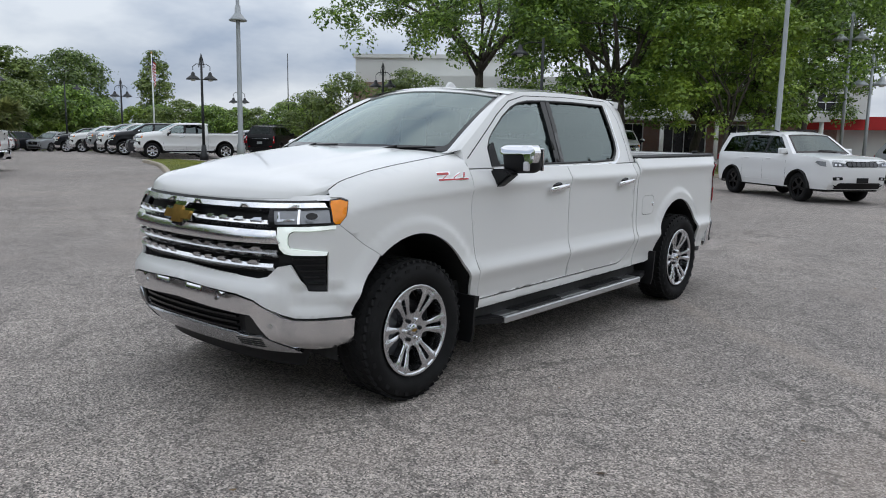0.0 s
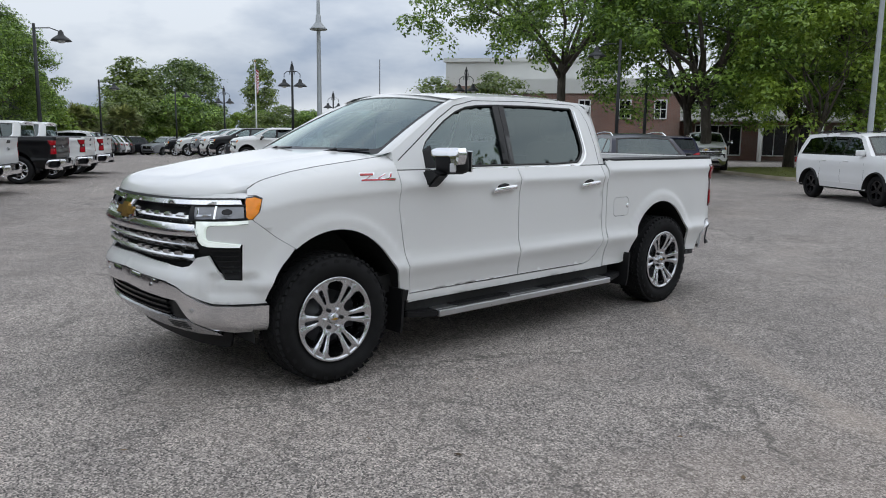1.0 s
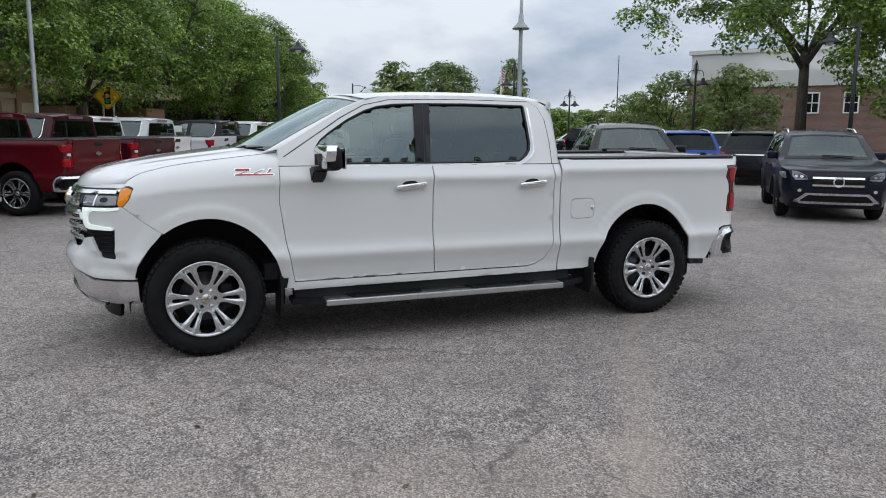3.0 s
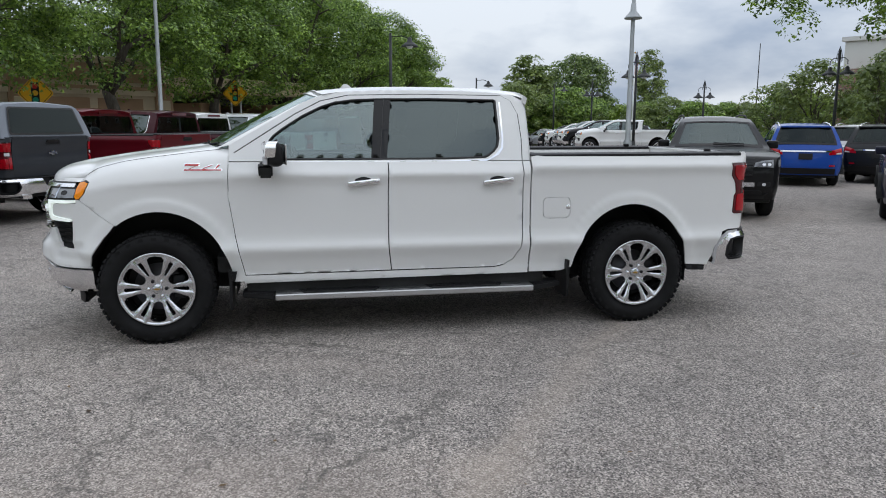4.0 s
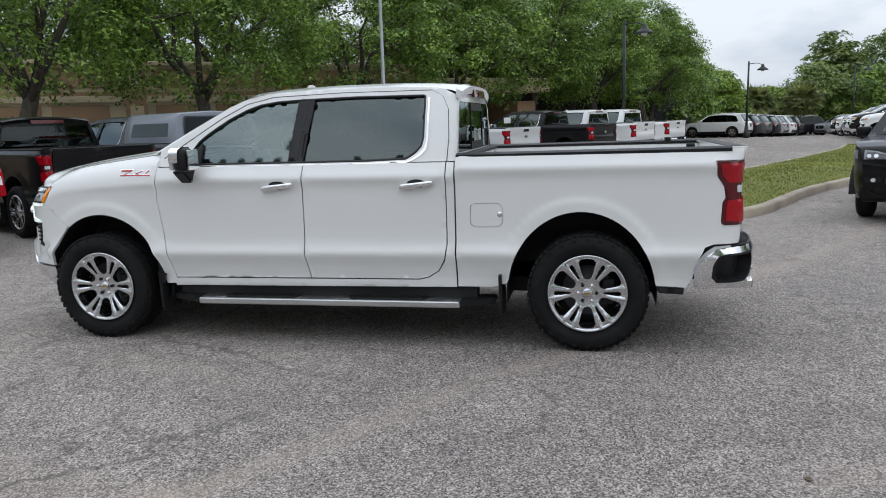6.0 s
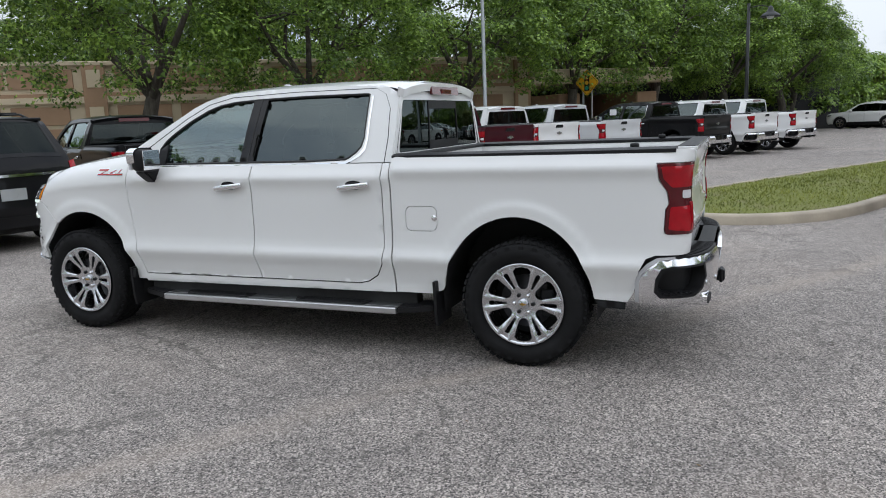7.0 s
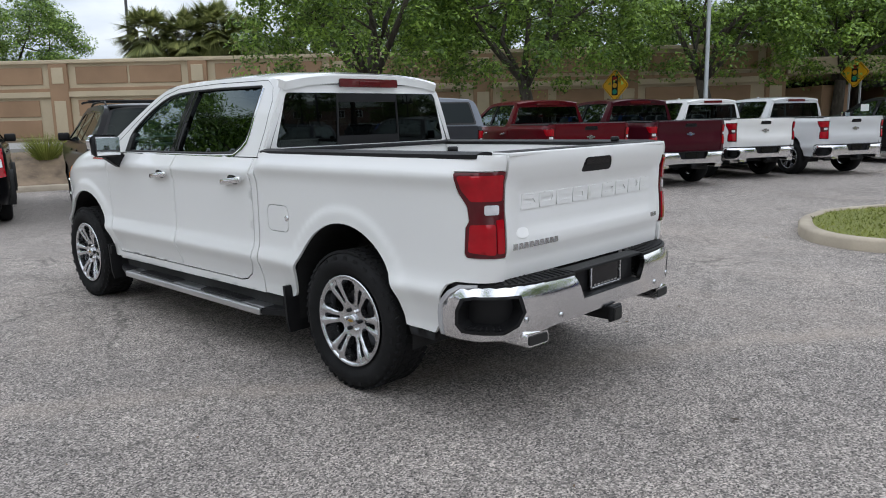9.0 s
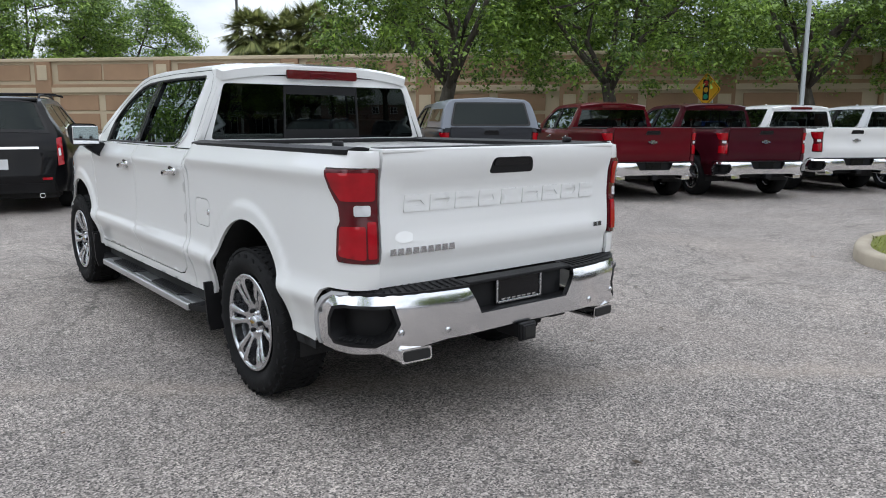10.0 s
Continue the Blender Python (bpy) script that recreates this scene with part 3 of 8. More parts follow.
def pickup(label, group, colour=(0.77, 0.77, 0.76), fine=True, m=None, extras=()):
    """A crew-cab pickup, nose along -y, standing on z = 0."""
    root = thing("pickup_truck", label, "pickup truck", group, m)
    P = dict(colour=colour, rise=0.017 if fine else 0.05)
    st = 0.05 if fine else 0.11
    yc0, ra0 = ARCHES[0]
    yc1, ra1 = ARCHES[1]

    def rest(poly, material, name, lift=None, **kw):
        return half_and_mirror(name, poly, material, root, lift=lift, step=kw.pop("step", st), **kw)

    # flanks -------------------------------------------------------------
    top = [(y, hood_edge(y) - 0.004) for y in np.linspace(-1.340, -2.41, 16)]
    wing = [(-1.340, 1.30), (-1.3475, 1.08), (-1.3055, 0.78), (-1.2455, 0.492), (-1.236, 0.445), (-1.322, 0.445)]
    arch0 = [(yc0 + ra0 * math.cos(radians(a)), 0.40 + 0.58 * math.sin(radians(a))) for a in np.linspace(6, 124, 22)]
    seam = [(-2.145, 0.888), (-2.247, 0.953), (-2.394, 1.069), (-2.350, 1.112), (-2.326, 1.192), (-2.360, 1.206), (-2.415, 1.206)]
    rest(flank_poly(list(reversed(wing)) + top + list(reversed(seam)) + list(reversed(arch0))), PAINT, "front_wing", **P)
    door0 = [(-1.335, 1.331), (-0.168, 1.331), (-0.173, 1.02), (-0.173, 0.68), (-0.148, 0.497), (-1.24, 0.492), (-1.30, 0.78), (-1.343, 1.08), (-1.338, 1.2)]
    door1 = [(-0.160, 1.331), (0.893, 1.331), (0.894, 0.75), (0.876, 0.645), (0.825, 0.56), (0.75, 0.513), (0.68, 0.498), (-0.140, 0.497), (-0.165, 0.68), (-0.165, 1.02)]
    fd, rd = rest(flank_poly(door0), PAINT, "front_door", **P), rest(flank_poly(door1), PAINT, "rear_door", **P)
    rest(flank_poly([(-1.25, 0.425), (0.955, 0.44), (0.955, 1.331), (0.901, 1.331), (0.902, 0.75), (0.883, 0.64), (0.83, 0.552), (0.752, 0.505), (0.68, 0.489), (-1.262, 0.484)]), PAINT, "sill", **P)
    lampcut = [(2.695, 1.305), (2.715, 1.20), (2.745, 1.165), (2.765, 1.13), (2.775, 1.06), (2.755, 1.03), (2.748, 0.90), (2.756, 0.885)]
    arch1 = [(yc1 + ra1 * math.cos(radians(a)), 0.40 + 0.58 * math.sin(radians(a))) for a in np.linspace(8, 170, 30)]
    bed = [(0.966, 0.445), (0.966, 1.372), (2.6, 1.383), (2.80, 1.385)]
    bed_s = flank_poly(bed) + [(rs(0.795), 1.382), (rs(0.795), 1.308)] + [(sy(2.70), 1.308)] + flank_poly(lampcut[1:]) + [(rs(0.795), 0.872), (rs(0.795), 0.755), (sy(2.70), 0.755), (sy(2.64), 0.735), (sy(2.60), 0.66), (sy(2.57), 0.52), (sy(2.53), 0.455)]
    bed_s += flank_poly([(2.33, 0.470)] + arch1 + [(1.315, 0.475), (1.22, 0.445)])
    fuel_hole = flank_poly(rounded([(1.065, 0.875), (1.295, 0.875), (1.295, 1.045), (1.065, 1.045)], 0.05, 5))
    rest(bed_s, PAINT, "bed_side", holes=[fuel_hole], step=st * 0.9, **P)
    bm = sheet(flank_poly(rounded([(1.069, 0.879), (1.291, 0.879), (1.291, 1.041), (1.069, 1.041)], 0.047, 5)), skin, st, (), 0.012)
    fix_outward(bm)
    flap = part("fuel_flap", bm, PAINT, root, colour=colour)
    part("fuel_flap_notch", moved(lathe([(0.020, 0.0), (0.018, 0.004), (0, 0.004)], 14, "x"), Matrix.Translation(skin(sy(1.275), 0.965, 0.0))), CHROME, flap)

    # cab ----------------------------------------------------------------
    cabside = lambda y, z: Vector((cab_x(y, z), y, z))
    outline = [(-1.335, 1.337), (-1.335, 1.452), (-1.18, 1.542), (-1.05, 1.618), (-0.92, 1.694), (-0.80, 1.764), (-0.70, 1.806), (-0.62, 1.832)] + [(y, roof_edge(y)) for y in np.linspace(-0.5, 0.86, 12)] + [(0.945, 1.80), (0.968, 1.72), (0.972, 1.337)]
    opening = [(-1.075, 1.341), (-1.066, 1.462), (-1.02, 1.520), (-0.95, 1.575), (-0.80, 1.672), (-0.66, 1.742), (-0.55, 1.778), (-0.42, 1.797), (-0.2, 1.807), (0.2, 1.813), (0.715, 1.808), (0.728, 1.80), (0.730, 1.50), (0.715, 1.44), (0.68, 1.40), (0.63, 1.365), (0.60, 1.352), (0.30, 1.343)]
    rest(outline, PAINT, "cab_side", lift=cabside, holes=[opening], depth=0.03, **P)
    rest(outline, CLOTH, "cab_lining", lift=lambda y, z: Vector((cab_x(y, z) - 0.038, y, z)), holes=[opening], depth=0, step=0.12)
    base_a = [skin(sy(-1.342), z) for z in np.linspace(1.30, 1.431, 8)]
    base_b = [cabside(-1.333, z) for z in np.linspace(1.337, 1.452, 8)]
    foot = loft(base_a, base_b, 1)
    fix_outward(foot)
    twin = mirrored(foot)
    part("pillar_foot", foot, PAINT, root, colour=colour)
    part("pillar_foot", twin, PAINT, root, colour=colour)
    c = Vector((-0.15, 1.58))
    shrink = lambda poly, k: [((p[0] - c.x) * (1 - k / 0.9) + c.x, (p[1] - c.y) * (1 - k / 0.24) + c.y) for p in poly]
    ring = dense(shrink(opening, 0.006), 0.05 if fine else 0.12)
    ring = [Vector((cab_x(y, z) - 0.010, y, z)) for y, z in ring + ring[:2]]
    for sg in (1, -1):
        part("window_seal", tube([Vector((sg * q.x, q.y, q.z)) for q in ring], 0.010, 8 if fine else 5), TRIM, root)
    pane_lift = lambda y, z: Vector((cab_x(y, z) - 0.021, y, z))
    inner = shrink(opening, 0.004)
    front_pane = [p for p in inner if p[0] < -0.24]
    front_pane = [p for p in front_pane if p[1] < 1.5][:1] + front_pane[1:] + [(-0.245, 1.79), (-0.285, 1.354)]
    rest(front_pane, GLASS, "front_side_window", lift=pane_lift, depth=0)
    rear_pane = [(-0.175, 1.354), (-0.125, 1.793)] + [p for p in inner if p[0] > 0.15]
    rest(rear_pane, PRIVACY, "rear_side_window", lift=pane_lift, depth=0)
    rest([(-0.290, 1.348), (-0.170, 1.35), (-0.118, 1.803), (-0.245, 1.80)], GLOSSBLACK, "centre_pillar", lift=lambda y, z: Vector((cab_x(y, z) - 0.003, y, z)), depth=0.02)
    rest([(-0.226, 1.347), (-0.218, 1.347), (-0.168, 1.806), (-0.176, 1.806)], TRIM, "pillar_gap", lift=lambda y, z: Vector((cab_x(y, z) - 0.001, y, z)), depth=0)
    # chrome along the belt line and up the back of the rear window
    belt = [(-1.335, 1.334), (-1.06, 1.337), (0.31, 1.338), (0.61, 1.347), (0.65, 1.362), (0.70, 1.398), (0.735, 1.437), (0.745, 1.50), (0.745, 1.79)]
    out = [(p[0] + 0.014 * (i > 4), p[1] - 0.016 * (i < 8)) for i, p in enumerate(belt)]
    rest([(a, b - 0.002) for a, b in belt[1:]] + list(reversed(out[1:])), CHROME, "belt_moulding", lift=lambda y, z: Vector((cab_x(y, z) + 0.008, y, z)), step=0.05, depth=0.014)
    # door-frame gap lines above the belt
    for line in ([(0.768, 1.842), (0.845, 1.80), (0.893, 1.70), (0.905, 1.50), (0.897, 1.335)], [(-1.30, 1.40), (-1.05, 1.560), (-0.85, 1.688), (-0.66, 1.786), (-0.45, 1.832), (0.1, 1.846), (0.768, 1.842)]):
        rest(line + [(a + 0.006, b - 0.005) for a, b in reversed(line)], TRIM, "door_gap", lift=lambda y, z: Vector((cab_x(y, z) + 0.0008, y, z)), depth=0)

    # screen, pillars, roof
    def screen(u, t):
        k = max(-1, min(1, u))
        x = u * (0.795 - 0.165 * t)
        y0, y1 = -1.60 + 0.20 * k * k, -0.715 + 0.10 * k * k
        z0, z1 = 1.437, 1.884 - 0.052 * k * k
        return Vector((x, y0 + (y1 - y0) * t, z0 + (z1 - z0) * t + 0.018 * math.sin(math.pi * t)))
    sc = sheet([(-1, 0), (1, 0), (1, 1), (-1, 1)], screen, 0.12)
    fix_outward(sc, Vector((0, 0, 1.2)))
    wind = part("windscreen", sc, SCREEN, root)
    edge = sheet([(-1, 0), (1, 0), (1, 1), (-1, 1)], lambda u, t: screen(u, t) + Vector((0, -0.002, 0.0025)), 0.1, [rounded([(-0.965, 0.07), (0.965, 0.07), (0.965, 0.996), (-0.965, 0.996)], 0.05)])
    fix_outward(edge, Vector((0, 0, 1.2)))
    part("black_border", edge, GLOSSBLACK, wind)
    part("mirror_pod", moved(box(-0.06, -0.03, -0.05, 0.06, 0.05, 0.05, 0.02), Matrix.Translation(screen(0, 0.90) + Vector((0, 0.09, -0.03)))), BLACK, wind)
    part("rear_view_mirror", moved(box(-0.12, -0.02, -0.035, 0.12, 0.02, 0.035, 0.015), Matrix.Translation(screen(0, 0.80) + Vector((0, 0.14, -0.02)))), BLACK, wind)
    for x0 in (-0.50, 0.22):
        w0, w1 = screen(x0 / 0.77, 0.0) + Vector((0, -0.02, 0.008)), screen((x0 + 0.48) / 0.77, 0.035) + Vector((0, -0.012, 0.012))
        part("wiper", joined(tube([w0, w0.lerp(w1, 0.5), w1], 0.006, 6), tube([w0 + Vector((0.1, -0.05, -0.02)), w0.lerp(w1, 0.5) + Vector((0, 0, 0.012))], 0.007, 6)), BLACK, wind)
    top_pts = [(-1.335, 1.452), (-1.18, 1.542), (-1.05, 1.618), (-0.92, 1.694), (-0.80, 1.764), (-0.70, 1.806), (-0.62, 1.832)]
    a = [Vector((0.806, -1.42, 1.421))] + [cabside(*p) for p in top_pts]
    b = [Vector((0.79, -1.45, 1.427))] + [screen(1, t) for t in (0, 0.175, 0.33, 0.50, 0.67, 0.85, 1.0)]
    pil = loft(a, b, 4)
    for v in pil.verts:
        k = 0.012 * math.sin(math.pi * min(1, max(0, (cab_x(v.co.y, v.co.z) - v.co.x) / 0.09)))
        v.co += Vector((0.6, -0.3, 0.7)) * k
    fix_outward(pil, Vector((0, 0, 1.2)))
    part("windscreen_pillar", pil.copy(), PAINT, root, colour=colour)
    part("windscreen_pillar", mirrored(pil), PAINT, root, colour=colour)

    def roof(u, y):
        e = roof_edge(y)
        w = cab_x(y, e) - 0.0005
        yy = y + 0.10 * u * u * smoothstep(-0.45, -0.738, y)
        e2 = roof_edge(yy)
        return Vector((u * w, yy, e2 + (roof_mid(y) - e2) * (1 - abs(u) ** 3.2) + (0.004 if 0.30 < abs(u) < 0.36 or 0.66 < abs(u) < 0.70 else 0.0)))
    rf = sheet([(-1, -0.738), (1, -0.738), (1, 0.985), (-1, 0.985)], lambda u, y: roof(u, y) + Vector((0, 0, 0.007 * (1 - abs(u)))), 0.08)
    fix_outward(rf, Vector((0, 0, 1.2)))
    roof_ob = part("roof", rf, PAINT, root, colour=colour)
    header = sheet(rounded([(-1, 0.93), (1, 0.93), (1, 1.004), (-1, 1.004)], 0.02), lambda u, t: screen(u, t) + Vector((0, -0.003, 0.006 + 0.05 * max(0, t - 0.98))), 0.05)
    fix_outward(header, Vector((0, 0, 1.2)))
    turn_in(header, 0.008)
    part("roof_header", header, PAINT, roof_ob, colour=colour)
    fin = prism([(-0.66, 0), (-0.50, 0), (-0.53, 0.012), (-0.585, 0.052), (-0.615, 0.055), (-0.645, 0.02)], 0.034, lambda u, v, d: Vector((0.02 - d - 0.005, u + 0.18, roof_mid(-0.45) - 0.004 + v)))
    bmesh.ops.bevel(fin, geom=fin.edges[:], offset=0.005, segments=2, affect="EDGES")
    part("aerial_fin", joined(fin, moved(box(-0.045, -0.1, 0, 0.045, 0.1, 0.008, 0.003), pose(0, -0.41, roof_mid(-0.41) - 0.004))), PAINT, roof_ob, colour=colour)

    # back wall of the cab with its sliding window
    back = lambda x, z: Vector((x, 0.974 - 0.04 * max(0, z - 1.60) - 0.02 * (x / 0.8) ** 2 + 0.012, z))
    bw = [(-0.89, 0.85), (0.89, 0.85), (0.915, 1.337), (0.79, 1.66), (0.745, 1.76), (0.70, 1.808), (-0.70, 1.808), (-0.745, 1.76), (-0.79, 1.66), (-0.915, 1.337)]
    wo = rounded([(-0.80, 1.392), (0.80, 1.392), (0.70, 1.752), (-0.70, 1.752)], 0.03)
    bk = sheet(bw, back, 0.1, [wo], 0.0)
    fix_outward(bk)
    part("cab_back", bk, PAINT, root, colour=colour)
    rw = sheet(rounded([(-0.797, 1.395), (0.797, 1.395), (0.698, 1.749), (-0.698, 1.749)], 0.03), lambda x, z: back(x, z) + Vector((0, -0.004, 0)), 0.1)
    fix_outward(rw)
    rwo = part("rear_window", rw, REARGLASS, root)
    for p in ([(-0.30, 1.397), (-0.285, 1.397), (-0.27, 1.747), (-0.285, 1.747)], [(0.30, 1.397), (0.285, 1.397), (0.27, 1.747), (0.285, 1.747)], [(-0.285, 1.397), (0.285, 1.397), (0.285, 1.455), (-0.285, 1.455)], [(-0.27, 1.69), (0.27, 1.69), (0.27, 1.747), (-0.27, 1.747)]):
        bm = sheet(p, lambda x, z: back(x, z) + Vector((0, 0.002, 0)), 0.2, (), 0.004)
        fix_outward(bm)
        part("slider_frame", bm, BLACK, rwo)
    lip = sheet([(-0.74, 0), (0.74, 0), (0.74, 1), (-0.74, 1)], lambda x, t: Vector((x * (1 - 0.04 * t), 0.955 + 0.055 * t - 0.02 * (x / 0.74) ** 2 * t, roof_mid(0.94) - (roof_mid(0.94) - 1.835) * (abs(x) / 0.74) ** 3 + 0.004 - 0.018 * t)), 0.08, (), 0.0)
    turn_in(lip, 0.055, Vector((0, -0.25, -1)))
    bmesh.ops.recalc_face_normals(lip, faces=lip.faces[:])
    part("rear_spoiler", lip, PAINT, roof_ob, colour=colour)
    bl = sheet(rounded([(-0.27, 1.792), (0.27, 1.792), (0.275, 1.850), (-0.275, 1.850)], 0.012), lambda x, z: Vector((x, 1.016 - 0.12 * (z - 1.79) - 0.02 * (x / 0.74) ** 2, z)), 0.06, (), 0.02)
    fix_outward(bl)
    blo = part("high_brake_light", bl, DARKRED, root, "smoked red brake light")
    part("centre_lamp", box(-0.10, 1.012, 1.80, 0.10, 1.019, 1.835, 0.003), DARKRED, blo)

    # bonnet
    wing_top = [skin(sy(y), hood_edge(y) - 0.004) for y in np.linspace(-2.41, -1.340, 24)]
    wing_top.sort(key=lambda q: q.y)
    wy, wx, wz = [q.y for q in wing_top], [q.x for q in wing_top], [q.z for q in wing_top]
    brow = [skin(fs(0.86) * k, 1.190 + 0.012 * k) for k in np.linspace(0, 1, 16)]
    corner = wing_top[0]
    brow = [q for q in brow if q.x < corner.x - 0.05] + [corner]
    bx0, by0, bz0 = [q.x for q in brow], [q.y for q in brow], [q.z for q in brow]

    def hood(u, t):
        xf = abs(u) * corner.x
        ys, zs = float(np.interp(xf, bx0, by0)), float(np.interp(xf, bx0, bz0))
        y1 = -1.315 - 0.24 * (1 - u * u)
        y = ys + (y1 - ys) * t
        e = float(np.interp(y, wy, wz))
        k = abs(u) ** 4.5
        surf = lambda yy, ee: hood_mid(yy) * (1 - k) + ee * k + 0.012 * (1 - smoothstep(0.52, 0.62, abs(u))) * smoothstep(-2.66, -2.40, yy)
        z = surf(y, e)
        R = 0.15
        d = y - ys
        if d < R:
            z -= (surf(ys, float(np.interp(ys, wy, wz))) - zs) * (1 - math.sqrt(max(0.0, 1 - (1 - d / R) ** 2)))
        return Vector((math.copysign(abs(u) * (float(np.interp(y, wy, wx)) - 0.004), u), y, z))
    hd = sheet([(-1, 0), (1, 0), (1, 1), (-1, 1)], lambda u, t: hood(u, t ** 1.5), 0.05 if fine else 0.1, (), 0.0)
    fix_outward(hd, Vector((0, -2, 0.6)))
    turn_in(hd, 0.02, Vector((0, 0.1, -1)))
    part("bonnet", hd, PAINT, root, colour=colour)
    for sg in (1, -1):
        part("bonnet_gap", tube([Vector((sg * (q.x - 0.002), q.y, q.z + 0.0008)) for q in wing_top], 0.0026, 6), TRIM, root)
    part("cowl", box(-0.70, -1.62, 1.34, 0.70, -1.32, 1.415, 0.01), BLACK, root)

    front_end(root, colour, st, fine)
    tail_end(root, colour, st, fine)
    bed_and_under(root, colour, fine)

    # wheels
    for name, y in (("front_wheel", -1.8725), ("rear_wheel", 1.8725)):
        for side in (1, -1):
            w = new(name)
            w.parent = root
            w.matrix_basis = pose(side * 0.855, y, 0.413, 0, 0, 0 if side > 0 else 180)
            if "wheel" not in WHEEL:
                WHEEL["wheel"] = w
                wheel_parts(w)
            else:
                for o in WHEEL["wheel"].children:
                    k = o.copy()
                    scene.collection.objects.link(k)
                    k.parent = w
                    for q in o.children:
                        kk = q.copy()
                        scene.collection.objects.link(kk)
                        kk.parent = k
    # mirrors, handles, steps, badges
    for side in (1, -1):
        mir = new("door_mirror")
        mir.parent = root

        def add(name, bm, mat, label="", par=None, col=None):
            if side < 0:
                bm2 = mirrored(bm)
                bm.free()
                bm = bm2
            return part(name, bm, mat, par or mir, label, col)
        shell = box(0.985, -1.08, 1.300, 1.215, -0.965, 1.475, 0.045, 3)
        for v in shell.verts:
            v.co.y += 0.18 * (v.co.x - 0.985) - (0.012 if v.co.z > 1.40 else 0)
            v.co.z += 0.012 * (v.co.x - 0.985) / 0.23
        for f in shell.faces:
            f.smooth = True
        add("mirror_shell", shell, BLACK)
        cap = sheet(rounded([(0.99, 1.425), (1.150, 1.430), (1.165, 1.375), (1.215, 1.37), (1.228, 1.45), (1.20, 1.488), (1.02, 1.484), (0.985, 1.465)], 0.02), lambda u, v: Vector((u, -1.098 + 0.18 * (u - 0.985) - 0.1 * max(0, 1.45 - v) + 0.9 * max(0, v - 1.465), v)), 0.03)
        cap.normal_update()
        if sum(f.normal.y for f in cap.faces) > 0:
            bmesh.ops.reverse_faces(cap, faces=cap.faces[:])
        turn_in(cap, 0.07, Vector((0, 1, 0)))
        add("mirror_cap", cap, CHROME, "chrome mirror cap")
        add("mirror_lamp", box(1.155, -1.080, 1.325, 1.19, -1.045, 1.385, 0.008), CLEAR)
        gl = box(1.0, -0.958, 1.318, 1.205, -0.948, 1.462, 0.004)
        for v in gl.verts:
            v.co.y += 0.18 * (v.co.x - 0.985)
        add("mirror_glass", moved(gl, pose(0, -0.003, 0.004)), plain_mirror())
        arm = prism([(0.90, 1.225), (0.96, 1.205), (1.01, 1.235), (1.10, 1.305), (1.03, 1.335), (0.93, 1.33)], 0.10, lambda u, v, d: Vector((u, -1.12 + d, v)))
        bmesh.ops.bevel(arm, geom=arm.edges[:], offset=0.012, segments=2, affect="EDGES")
        add("mirror_arm", arm, BLACK)
        add("sail_panel", sheet([(-1.07, 1.343), (-0.985, 1.343), (-0.985, 1.50), (-1.058, 1.455)], lambda y, z: Vector((cab_x(y, z) + 0.003, y, z)), 0.06, (), 0.02), BLACK)
        for ob, yh in ((fd, -0.355), (rd, 0.69)):
            door = ob[0] if side > 0 else ob[1]
            base = skin(sy(yh), 1.178, 0)
            # flat dark ellipse: the shade in the body-coloured handle cup, put in as colour
            cup = sheet(arc(yh, 1.186, 0.070, 0.032, 0, 360, 20)[:-1], lambda y, z: skin(sy(y), z, 0.001), 0.03)
            fix_outward(cup)
            add("handle_recess", cup, GLOSSBLACK, par=door)
            grip = box(-0.014, -0.122, -0.019, 0.020, 0.122, 0.019, 0.012, 3)
            for v in grip.verts:
                v.co.x += 0.030 - 0.9 * v.co.y ** 2
                v.co.z += 0.012 * v.co.y / 0.12
            for f in grip.faces:
                f.smooth = True
            add("door_handle", moved(grip, Matrix.Translation(base)), CHROME, "chrome door handle", door)
        # running board
        bd = new("running_board")
        bd.parent = root
        add("board", box(0.80, -1.03, 0.318, 0.985, 0.985, 0.352, 0.008), STEEL, par=bd)
        nosing = box(0.975, -1.03, 0.302, 1.022, 0.985, 0.350, 0.009)
        add("nosing", nosing, STEEL, "brushed metal edge", bd)
        for y0, y1, yn in ((-1.27, -1.03, -1.27), (0.985, 1.23, 1.23)):
            e = prism([(0.80, y0), (1.015, y0), (1.015, y1), (0.80, y1)], 0.045, lambda u, v, d: Vector((u - (0.07 if abs(v - yn) < 0.01 and u > 0.9 else 0), v, 0.307 + d + (0.012 if abs(v - yn) < 0.01 else 0))))
            bmesh.ops.bevel(e, geom=e.edges[:], offset=0.008, segments=2, affect="EDGES")
            add("end_cap", e, BLACK, par=bd)
        for y0 in (-0.855, 0.13):
            pad = box(0.83, y0, 0.350, 0.990, y0 + 0.62, 0.362, 0.006)
            for v in pad.verts:
                v.co.y += 0.06 * ((v.co.x - 0.9) / 0.08) * (1 if v.co.y < y0 + 0.3 else -1) * 0.5
            add("tread_pad", pad, BLACK, par=bd)
            for k in range(9):
                add("tread_rib", box(0.85 + k * 0.0155, y0 + 0.06, 0.361, 0.856 + k * 0.0155, y0 + 0.56, 0.365), RUBBER, par=bd)
        add("inner_cover", box(0.80, -1.24, 0.335, 0.90, 1.10, 0.46, 0.01), DARK, par=bd)
        for y0 in (-0.8, 0.1, 0.75):
            add("bracket", box(0.55, y0, 0.33, 0.80, y0 + 0.06, 0.42, 0.005), DARK, par=bd)
